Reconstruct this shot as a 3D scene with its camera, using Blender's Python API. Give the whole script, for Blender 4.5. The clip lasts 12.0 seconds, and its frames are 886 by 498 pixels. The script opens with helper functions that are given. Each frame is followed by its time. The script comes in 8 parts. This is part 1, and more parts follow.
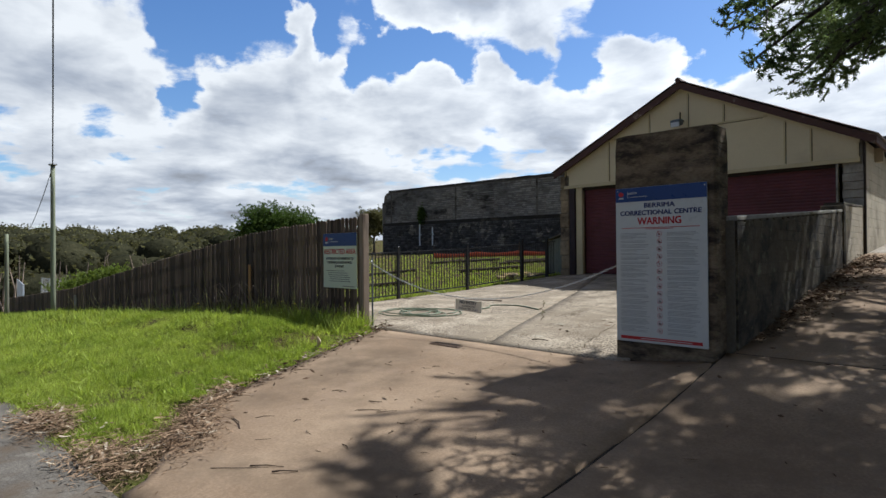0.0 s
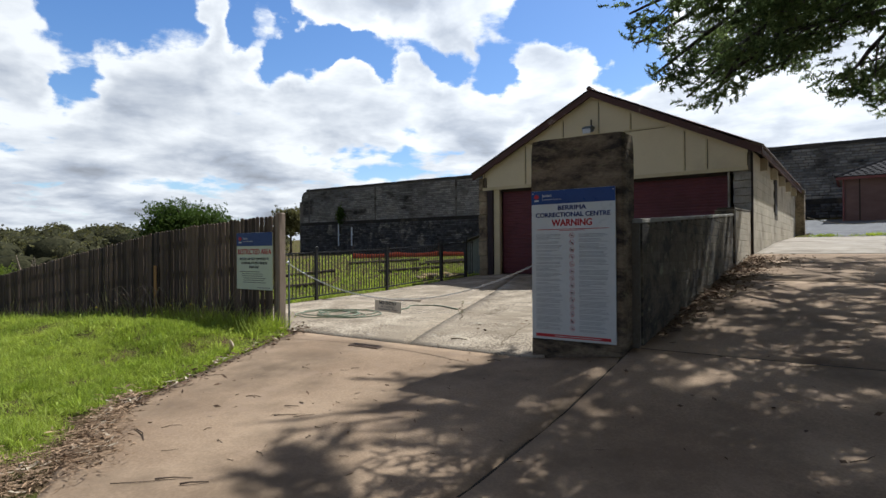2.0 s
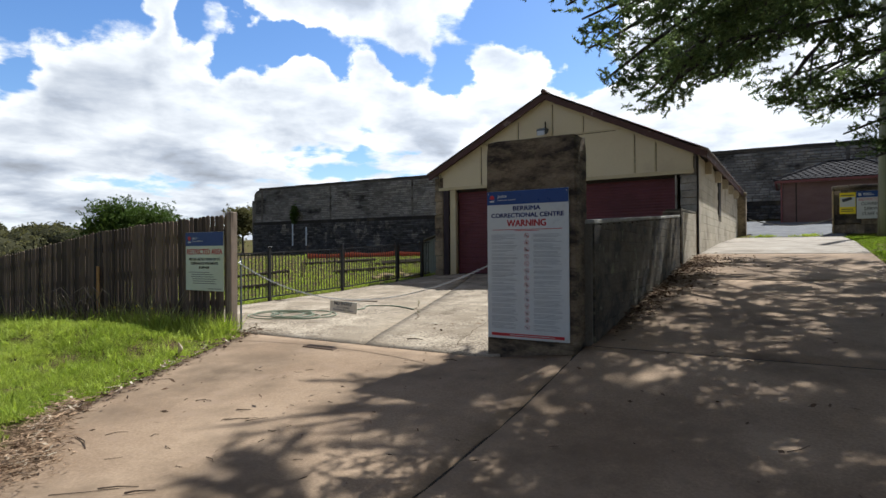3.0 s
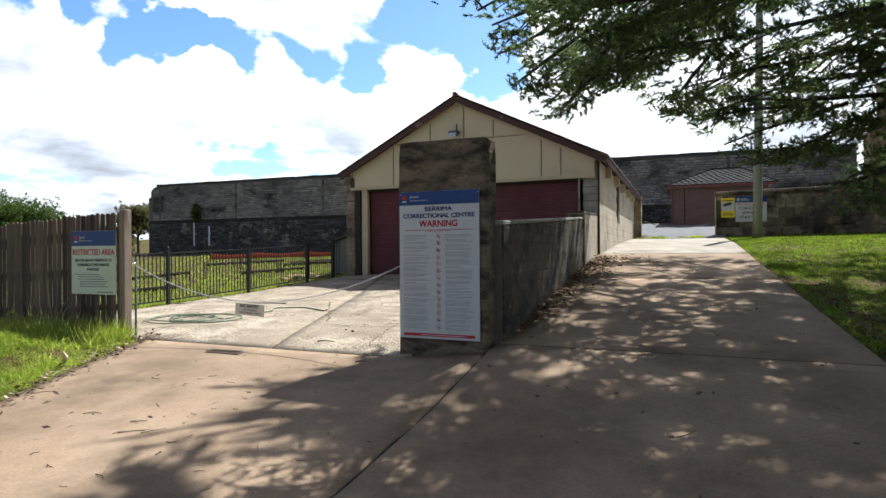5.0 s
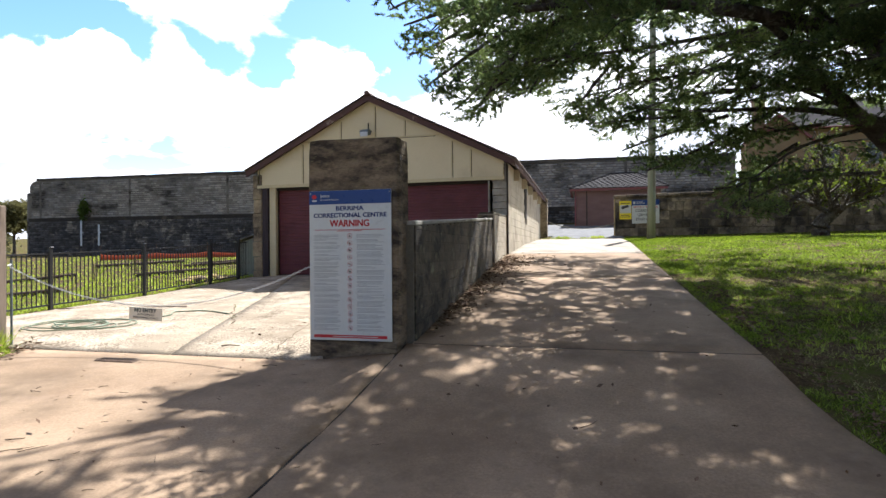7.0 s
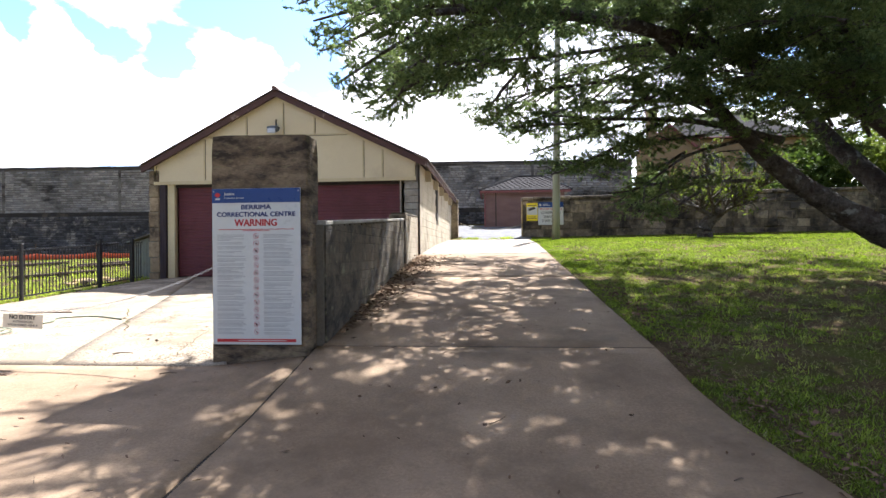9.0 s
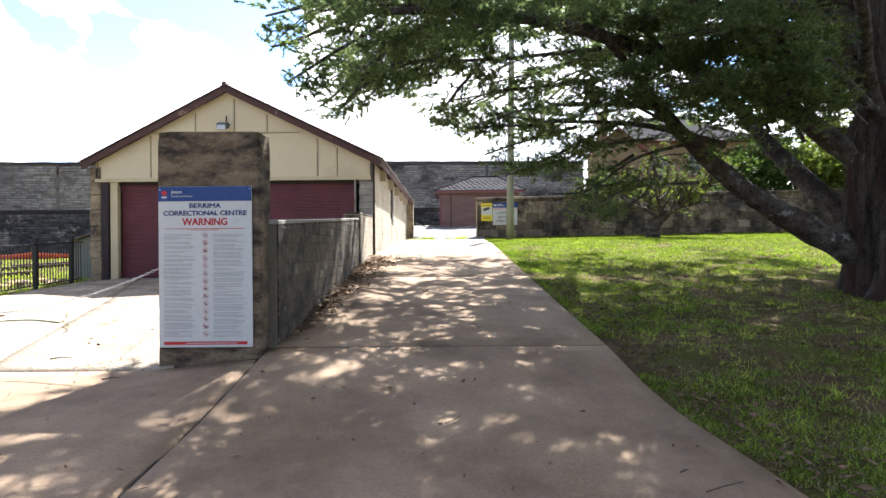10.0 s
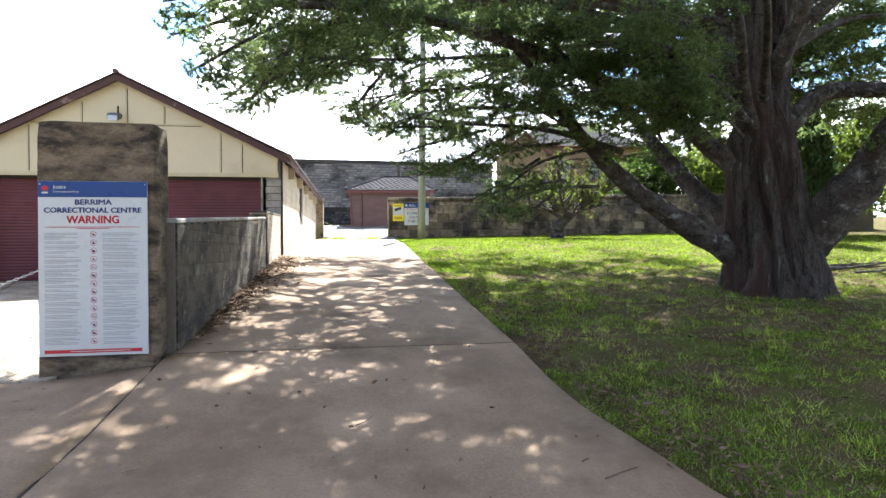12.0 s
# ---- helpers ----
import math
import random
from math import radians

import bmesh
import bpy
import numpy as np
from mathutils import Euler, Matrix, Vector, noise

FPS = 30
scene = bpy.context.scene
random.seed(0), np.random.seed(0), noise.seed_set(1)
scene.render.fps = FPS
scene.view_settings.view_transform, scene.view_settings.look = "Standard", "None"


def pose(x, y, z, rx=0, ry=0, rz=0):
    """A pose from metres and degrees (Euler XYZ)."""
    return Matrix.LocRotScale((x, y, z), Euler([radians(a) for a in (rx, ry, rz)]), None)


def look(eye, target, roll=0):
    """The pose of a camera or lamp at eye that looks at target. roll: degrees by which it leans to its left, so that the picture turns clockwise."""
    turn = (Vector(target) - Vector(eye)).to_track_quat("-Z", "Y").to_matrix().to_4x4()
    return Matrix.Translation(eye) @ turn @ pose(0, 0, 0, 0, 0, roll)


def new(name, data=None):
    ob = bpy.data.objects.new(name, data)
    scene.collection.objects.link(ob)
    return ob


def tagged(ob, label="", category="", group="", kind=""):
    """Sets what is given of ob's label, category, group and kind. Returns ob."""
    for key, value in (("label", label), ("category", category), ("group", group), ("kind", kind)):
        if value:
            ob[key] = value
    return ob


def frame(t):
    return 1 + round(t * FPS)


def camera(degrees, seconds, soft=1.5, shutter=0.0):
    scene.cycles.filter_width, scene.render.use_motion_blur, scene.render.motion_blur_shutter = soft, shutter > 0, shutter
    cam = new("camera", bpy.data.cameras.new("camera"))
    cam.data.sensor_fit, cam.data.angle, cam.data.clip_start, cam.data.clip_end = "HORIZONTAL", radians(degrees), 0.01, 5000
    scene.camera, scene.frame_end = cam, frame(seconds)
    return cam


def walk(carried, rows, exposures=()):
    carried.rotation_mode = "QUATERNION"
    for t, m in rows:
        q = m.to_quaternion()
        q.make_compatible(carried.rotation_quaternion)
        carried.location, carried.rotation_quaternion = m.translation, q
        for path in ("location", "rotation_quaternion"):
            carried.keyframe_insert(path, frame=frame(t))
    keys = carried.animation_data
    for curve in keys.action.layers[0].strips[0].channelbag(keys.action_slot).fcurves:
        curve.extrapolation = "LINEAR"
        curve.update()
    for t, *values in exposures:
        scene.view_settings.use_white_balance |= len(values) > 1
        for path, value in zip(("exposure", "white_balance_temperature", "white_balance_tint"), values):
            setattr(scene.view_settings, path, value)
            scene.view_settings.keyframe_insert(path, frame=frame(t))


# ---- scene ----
cam = camera(75.62, 12.0)
EYE = 1.6
# seconds, heading, tilt, lean of a camera that turns on the spot at the mouth of the driveway
ROWS = [
    (0.0, 43.901, 0.311, 0.464),
    (0.5, 42.235, 0.319, 0.393),
    (1.0, 40.227, 0.317, 0.391),
    (1.5, 38.052, 0.295, 0.375),
    (2.0, 35.866, 0.292, 0.381),
    (2.5, 33.677, 0.280, 0.394),
    (3.0, 31.475, 0.266, 0.382),
    (5.0, 22.676, 0.236, 0.399),
    (5.5, 20.466, 0.231, 0.413),
    (6.0, 18.281, 0.203, 0.434),
    (6.5, 16.076, 0.183, 0.440),
    (7.0, 13.870, 0.177, 0.463),
    (9.0, 5.025, 0.145, 0.496),
    (9.5, 2.783, 0.125, 0.485),
    (10.0, 0.537, 0.092, 0.515),
    (10.5, -1.696, 0.086, 0.476),
    (11.0, -3.913, 0.074, 0.486),
    (11.5, -6.113, 0.042, 0.510),
    (12.0, -8.326, 0.029, 0.509),
]
walk(cam, [(t, pose(0, 0, EYE, 90 + tilt, lean, yaw)) for t, yaw, tilt, lean in ROWS],
     exposures=[(0.0, 0.22, 6000, 8), (3.0, 0.50, 6120, 8), (5.0, 0.95, 6150, 8), (7.0, 1.42, 6220, 11), (9.0, 1.89, 6230, 13), (12.0, 2.54, 6050, 10)])

# ---- light ----
SUN_AZ, SUN_EL = radians(17.7), radians(54.0)      # azimuth from +y towards +x
SUN_DIR = Vector((math.sin(SUN_AZ) * math.cos(SUN_EL), math.cos(SUN_AZ) * math.cos(SUN_EL), math.sin(SUN_EL)))
sun = new("sun", bpy.data.lights.new("sun", "SUN"))
sun.data.energy, sun.data.angle, sun.data.color = 5.0, radians(0.55), (1.0, 0.975, 0.94)
sun.matrix_world = look(SUN_DIR * 60, (0, 0, 0))


def link(nt, a, b):
    nt.links.new(a, b)


def make_world():
    world = bpy.data.worlds.new("sky")
    scene.world = world
    world.use_nodes = True
    nt = world.node_tree
    nt.nodes.clear()
    N = nt.nodes.new
    out, bg = N("ShaderNodeOutputWorld"), N("ShaderNodeBackground")
    sky = N("ShaderNodeTexSky")
    sky.sky_type, sky.sun_disc = "NISHITA", False
    sky.sun_elevation, sky.sun_rotation = SUN_EL, SUN_AZ
    sky.air_density, sky.dust_density, sky.ozone_density = 1.0, 0.6, 2.0
    co = N("ShaderNodeTexCoord")

    def math_node(op, a, b=None, clamp=False):
        n = N("ShaderNodeMath")
        n.operation, n.use_clamp = op, clamp
        for i, v in enumerate((a, b)):
            if v is None:
                continue
            if isinstance(v, (int, float)):
                n.inputs[i].default_value = v
            else:
                link(nt, v, n.inputs[i])
        return n.outputs[0]

    # flat layer of cumulus: the direction is laid out on a plane overhead
    sep = N("ShaderNodeSeparateXYZ")
    link(nt, co.outputs["Generated"], sep.inputs[0])
    zz = math_node("MAXIMUM", math_node("ADD", sep.outputs[2], 0.16), 0.05)
    comb = N("ShaderNodeCombineXYZ")
    link(nt, math_node("DIVIDE", sep.outputs[0], zz), comb.inputs[0])
    link(nt, math_node("DIVIDE", sep.outputs[1], zz), comb.inputs[1])

    def noise_node(scale, detail, rough, offset, source):
        m = N("ShaderNodeMapping")
        m.inputs["Location"].default_value = offset
        link(nt, source, m.inputs[0])
        n = N("ShaderNodeTexNoise")
        n.inputs["Scale"].default_value, n.inputs["Detail"].default_value, n.inputs["Roughness"].default_value = scale, detail, rough
        n.inputs["Distortion"].default_value = 0.25
        link(nt, m.outputs[0], n.inputs["Vector"])
        return n.outputs["Fac"]

    cover = noise_node(1.55, 9.0, 0.56, (3.1, 1.7, 0.0), comb.outputs[0])
    # the same field a little nearer the sun: where it is thinner there, the cloud is lit
    nearer = N("ShaderNodeMix")
    nearer.data_type = "VECTOR"
    nearer.inputs["Factor"].default_value = 0.05
    link(nt, comb.outputs[0], nearer.inputs["A"])
    nearer.inputs["B"].default_value = (SUN_DIR.x / (SUN_DIR.z + 0.16), SUN_DIR.y / (SUN_DIR.z + 0.16), 0.0)
    ahead = noise_node(1.55, 5.0, 0.53, (3.1, 1.7, 0.0), nearer.outputs["Result"])
    shade = noise_node(2.4, 6.0, 0.55, (3.32, 1.45, 0.4), comb.outputs[0])
    # open patches and cloud banks, as directions
    fine = noise_node(5.5, 8.0, 0.62, (1.3, 7.7, 0.0), comb.outputs[0])
    total = math_node("ADD", cover, math_node("MULTIPLY", math_node("SUBTRACT", fine, 0.5), 0.22))
    ragged = N("ShaderNodeTexNoise")
    ragged.inputs["Scale"].default_value, ragged.inputs["Detail"].default_value = 6.5, 8.0
    link(nt, co.outputs["Generated"], ragged.inputs["Vector"])
    bend = N("ShaderNodeVectorMath")
    bend.operation = "MULTIPLY_ADD"
    link(nt, ragged.outputs["Color"], bend.inputs[0])
    bend.inputs[1].default_value = (0.34, 0.34, 0.34)
    link(nt, co.outputs["Generated"], bend.inputs[2])
    shift = N("ShaderNodeVectorMath")
    shift.operation = "SUBTRACT"
    link(nt, bend.outputs[0], shift.inputs[0])
    shift.inputs[1].default_value = (0.17, 0.17, 0.17)
    ways = N("ShaderNodeVectorMath")
    ways.operation = "NORMALIZE"
    link(nt, shift.outputs[0], ways.inputs[0])
    for (az, el, width, amount) in CLOUD_SPOTS:
        d = (math.sin(radians(az)) * math.cos(radians(el)), math.cos(radians(az)) * math.cos(radians(el)), math.sin(radians(el)))
        dot = N("ShaderNodeVectorMath")
        dot.operation = "DOT_PRODUCT"
        link(nt, ways.outputs[0], dot.inputs[0])
        dot.inputs[1].default_value = d
        ramp = N("ShaderNodeMapRange")
        ramp.interpolation_type = "SMOOTHSTEP"
        ramp.inputs["From Min"].default_value = math.cos(radians(width))
        ramp.inputs["From Max"].default_value = 1.0
        link(nt, dot.outputs["Value"], ramp.inputs["Value"])
        total = math_node("ADD", total, math_node("MULTIPLY", ramp.outputs[0], amount))
    # more cloud near the horizon
    low = N("ShaderNodeMapRange")
    low.inputs["From Min"].default_value, low.inputs["From Max"].default_value = 0.30, 0.0
    low.inputs["To Max"].default_value = 0.10
    link(nt, sep.outputs[2], low.inputs["Value"])
    total = math_node("ADD", total, low.outputs[0])
    # more cover overhead, out of view, to whiten the light in the shade
    high = N("ShaderNodeMapRange")
    high.inputs["From Min"].default_value, high.inputs["From Max"].default_value = 0.45, 0.85
    high.inputs["To Max"].default_value = 0.08
    link(nt, sep.outputs[2], high.inputs["Value"])
    total = math_node("ADD", total, high.outputs[0])
    mask = N("ShaderNodeMapRange")
    mask.interpolation_type = "SMOOTHSTEP"
    mask.inputs["From Min"].default_value, mask.inputs["From Max"].default_value = 0.455, 0.56
    link(nt, total, mask.inputs["Value"])
    # thin rims are white, thick parts and bases greyer
    thick = math_node("ADD", math_node("MULTIPLY", total, 0.50), math_node("MULTIPLY", shade, 0.5))
    thick = math_node("ADD", thick, math_node("MULTIPLY", math_node("SUBTRACT", ahead, cover), 0.40))
    # distant clouds sink into haze
    haze = N("ShaderNodeMapRange")
    haze.interpolation_type = "SMOOTHSTEP"
    haze.inputs["From Min"].default_value, haze.inputs["From Max"].default_value = 0.25, 0.06
    haze.inputs["To Max"].default_value = 0.07
    link(nt, sep.outputs[2], haze.inputs["Value"])
    thick = math_node("ADD", thick, haze.outputs[0])
    # clouds overhead, out of view, greyed to cut the light in the shade
    under = N("ShaderNodeMapRange")
    under.interpolation_type = "SMOOTHSTEP"
    under.inputs["From Min"].default_value, under.inputs["From Max"].default_value = 0.40, 0.60
    under.inputs["To Max"].default_value = 0.34
    link(nt, sep.outputs[2], under.inputs["Value"])
    thick = math_node("ADD", thick, under.outputs[0])
    # grey bank added to the south, behind the camera, to darken shaded faces
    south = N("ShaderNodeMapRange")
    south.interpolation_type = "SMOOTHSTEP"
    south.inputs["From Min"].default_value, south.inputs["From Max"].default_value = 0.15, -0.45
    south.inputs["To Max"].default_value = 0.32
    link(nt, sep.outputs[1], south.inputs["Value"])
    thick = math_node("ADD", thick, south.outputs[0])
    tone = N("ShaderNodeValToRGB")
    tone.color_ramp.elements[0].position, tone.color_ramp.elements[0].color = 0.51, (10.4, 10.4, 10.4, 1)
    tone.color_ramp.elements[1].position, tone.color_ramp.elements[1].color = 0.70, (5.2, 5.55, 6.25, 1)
    # warm grey mostly reached by unseen cloud, chosen to warm the shade
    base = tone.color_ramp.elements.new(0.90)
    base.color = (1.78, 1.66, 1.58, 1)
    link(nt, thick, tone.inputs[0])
    blue = N("ShaderNodeHueSaturation")
    blue.inputs["Hue"].default_value, blue.inputs["Saturation"].default_value, blue.inputs["Value"].default_value = 0.507, 1.22, 1.55
    link(nt, sky.outputs[0], blue.inputs["Color"])
    # glare round the sun
    dot = N("ShaderNodeVectorMath")
    dot.operation = "DOT_PRODUCT"
    link(nt, co.outputs["Generated"], dot.inputs[0])
    dot.inputs[1].default_value = tuple(SUN_DIR)
    glow = N("ShaderNodeMapRange")
    glow.interpolation_type = "SMOOTHSTEP"
    glow.inputs["From Min"].default_value, glow.inputs["From Max"].default_value = 0.25, 1.0
    glow.inputs["To Min"].default_value, glow.inputs["To Max"].default_value = 1.0, 1.35
    link(nt, dot.outputs["Value"], glow.inputs["Value"])
    bright = N("ShaderNodeVectorMath")
    bright.operation = "SCALE"
    link(nt, tone.outputs[0], bright.inputs[0])
    link(nt, glow.outputs[0], bright.inputs["Scale"])
    mix = N("ShaderNodeMix")
    mix.data_type = "RGBA"
    link(nt, mask.outputs[0], mix.inputs["Factor"])
    link(nt, blue.outputs[0], mix.inputs["A"])
    link(nt, bright.outputs[0], mix.inputs["B"])
    link(nt, mix.outputs["Result"], bg.inputs["Color"])
    bg.inputs["Strength"].default_value = 0.075
    link(nt, bg.outputs[0], out.inputs["Surface"])


# azimuth, elevation, width in degrees, amount (minus: open blue)
CLOUD_SPOTS = [(-69.5, 17.4, 4.5, -0.18), (-69.1, 13.0, 4, -0.16), (-63.8, 21.5, 6, -0.18), (-56.4, 22.0, 4, -0.12), (-54.6, 12.8, 5, 0.16), (-57.5, 17.0, 4, 0.14), (-47.5, 18.9, 5.0, -0.26), (-43.5, 18.6, 4.5, -0.22), (-37.5, 19.4, 3.5, -0.16), (-31.5, 19.4, 3.0, -0.14),
               (-22.5, 20.8, 5.5, -0.22), (-18.2, 18.6, 4.5, -0.20), (-30.2, 11.0, 2.5, -0.14), (-79.2, 10.6, 6, -0.12), (-76.9, 17.4, 9, 0.17), (-62.7, 16.0, 8, 0.19), (-40.2, 24.6, 8, 0.20),
               (-31.8, 14.8, 8, 0.17), (-25.0, 17.5, 5, 0.12), (-45.8, 12.6, 6, 0.17), (-38.0, 14.2, 5, 0.12), (-73.9, 7.6, 11, 0.10), (-52.6, 18.5, 3.2, 0.13), (-62.2, 7.3, 10, 0.10), (-13.3, 10.8, 12, 0.14), (5, 14, 24, 0.16), (-8, 23, 9, 0.12)]
make_world()


# ---- materials ----
def surf(name, a, b, scale=2.0, fine=30.0, rough=0.85, bump=0.25, bump_size=0.02, metal=0.0, stretch=(1, 1, 1), stain=None,
         stain_scale=0.6, stain_at=(0.5, 0.62), rand=0.0, island=0.0, spec=0.3, weight=0.55, moss=None, moss_at=(0.6, 0.7), gain=0.17):
    """Two colours mixed by a broad and a fine noise, stains of a third one, relief from the fine noise."""
    m = bpy.data.materials.new(name)
    m.use_nodes = True
    nt = m.node_tree
    N = nt.nodes.new
    bsdf = nt.nodes["Principled BSDF"]
    bsdf.inputs["Metallic"].default_value = metal
    bsdf.inputs["Specular IOR Level"].default_value = spec
    geo = N("ShaderNodeNewGeometry")
    mp = N("ShaderNodeMapping")
    mp.inputs["Scale"].default_value = stretch
    link(nt, geo.outputs["Position"], mp.inputs[0])

    def nz(s, detail=6.0, r=0.6):
        n = N("ShaderNodeTexNoise")
        n.inputs["Scale"].default_value, n.inputs["Detail"].default_value, n.inputs["Roughness"].default_value = s, detail, r
        link(nt, mp.outputs[0], n.inputs["Vector"])
        return n.outputs["Fac"]

    def rng(v, lo, hi, to0=0.0, to1=1.0):
        n = N("ShaderNodeMapRange")
        n.inputs["From Min"].default_value, n.inputs["From Max"].default_value = lo, hi
        n.inputs["To Min"].default_value, n.inputs["To Max"].default_value = to0, to1
        link(nt, v, n.inputs["Value"])
        return n.outputs[0]

    def mixc(f, c1, c2):
        n = N("ShaderNodeMix")
        n.data_type = "RGBA"
        link(nt, f, n.inputs["Factor"])
        for k, c in (("A", c1), ("B", c2)):
            if isinstance(c, tuple):
                n.inputs[k].default_value = (*c, 1)
            else:
                link(nt, c, n.inputs[k])
        return n.outputs["Result"]

    broad, small = nz(scale), nz(fine, 4.0, 0.65)
    add = N("ShaderNodeMath")
    add.operation = "MULTIPLY_ADD"
    link(nt, broad, add.inputs[0])
    add.inputs[1].default_value = weight
    part2 = N("ShaderNodeMath")
    part2.operation = "MULTIPLY"
    link(nt, small, part2.inputs[0])
    part2.inputs[1].default_value = 1 - weight
    link(nt, part2.outputs[0], add.inputs[2])
    col = mixc(rng(add.outputs[0], 0.5 - gain, 0.5 + gain), a, b)
    if stain:
        col = mixc(rng(nz(stain_scale, 8.0, 0.65), *stain_at), col, stain)
    if moss:
        col = mixc(rng(nz(stain_scale * 2.3, 7.0, 0.7), *moss_at), col, moss)
    if rand or island:
        hsv = N("ShaderNodeHueSaturation")
        if rand:
            info = N("ShaderNodeObjectInfo")
            src, amount = info.outputs["Random"], rand
        else:
            src, amount = geo.outputs["Random Per Island"], island
        link(nt, rng(src, 0, 1, 1 - amount, 1 + amount), hsv.inputs["Value"])
        link(nt, col, hsv.inputs["Color"])
        col = hsv.outputs[0]
    link(nt, col, bsdf.inputs["Base Color"])
    link(nt, rng(small, 0.3, 0.7, max(0.05, rough - 0.1), min(1.0, rough + 0.08)), bsdf.inputs["Roughness"])
    if bump:
        bp = N("ShaderNodeBump")
        bp.inputs["Strength"].default_value, bp.inputs["Distance"].default_value = bump, bump_size
        link(nt, add.outputs[0], bp.inputs["Height"])
        link(nt, bp.outputs[0], bsdf.inputs["Normal"])
    return m


def leafy(name, a, b, rough=0.55, lets=0.35, island=0.35, scale=0.6):
    """Leaves and blades: light passes partly through them."""
    m = surf(name, a, b, scale=scale, fine=9.0, rough=rough, bump=0, island=island, spec=0.05)
    nt = m.node_tree
    bsdf, out = nt.nodes["Principled BSDF"], nt.nodes["Material Output"]
    tr, mx = nt.nodes.new("ShaderNodeBsdfTranslucent"), nt.nodes.new("ShaderNodeMixShader")
    src = bsdf.inputs["Base Color"].links[0].from_socket
    g = nt.nodes.new("ShaderNodeHueSaturation")
    g.inputs["Saturation"].default_value, g.inputs["Value"].default_value = 1.15, 1.5
    link(nt, src, g.inputs["Color"])
    link(nt, g.outputs[0], tr.inputs["Color"])
    mx.inputs[0].default_value = lets
    link(nt, bsdf.outputs[0], mx.inputs[1])
    link(nt, tr.outputs[0], mx.inputs[2])
    link(nt, mx.outputs[0], out.inputs["Surface"])
    return m


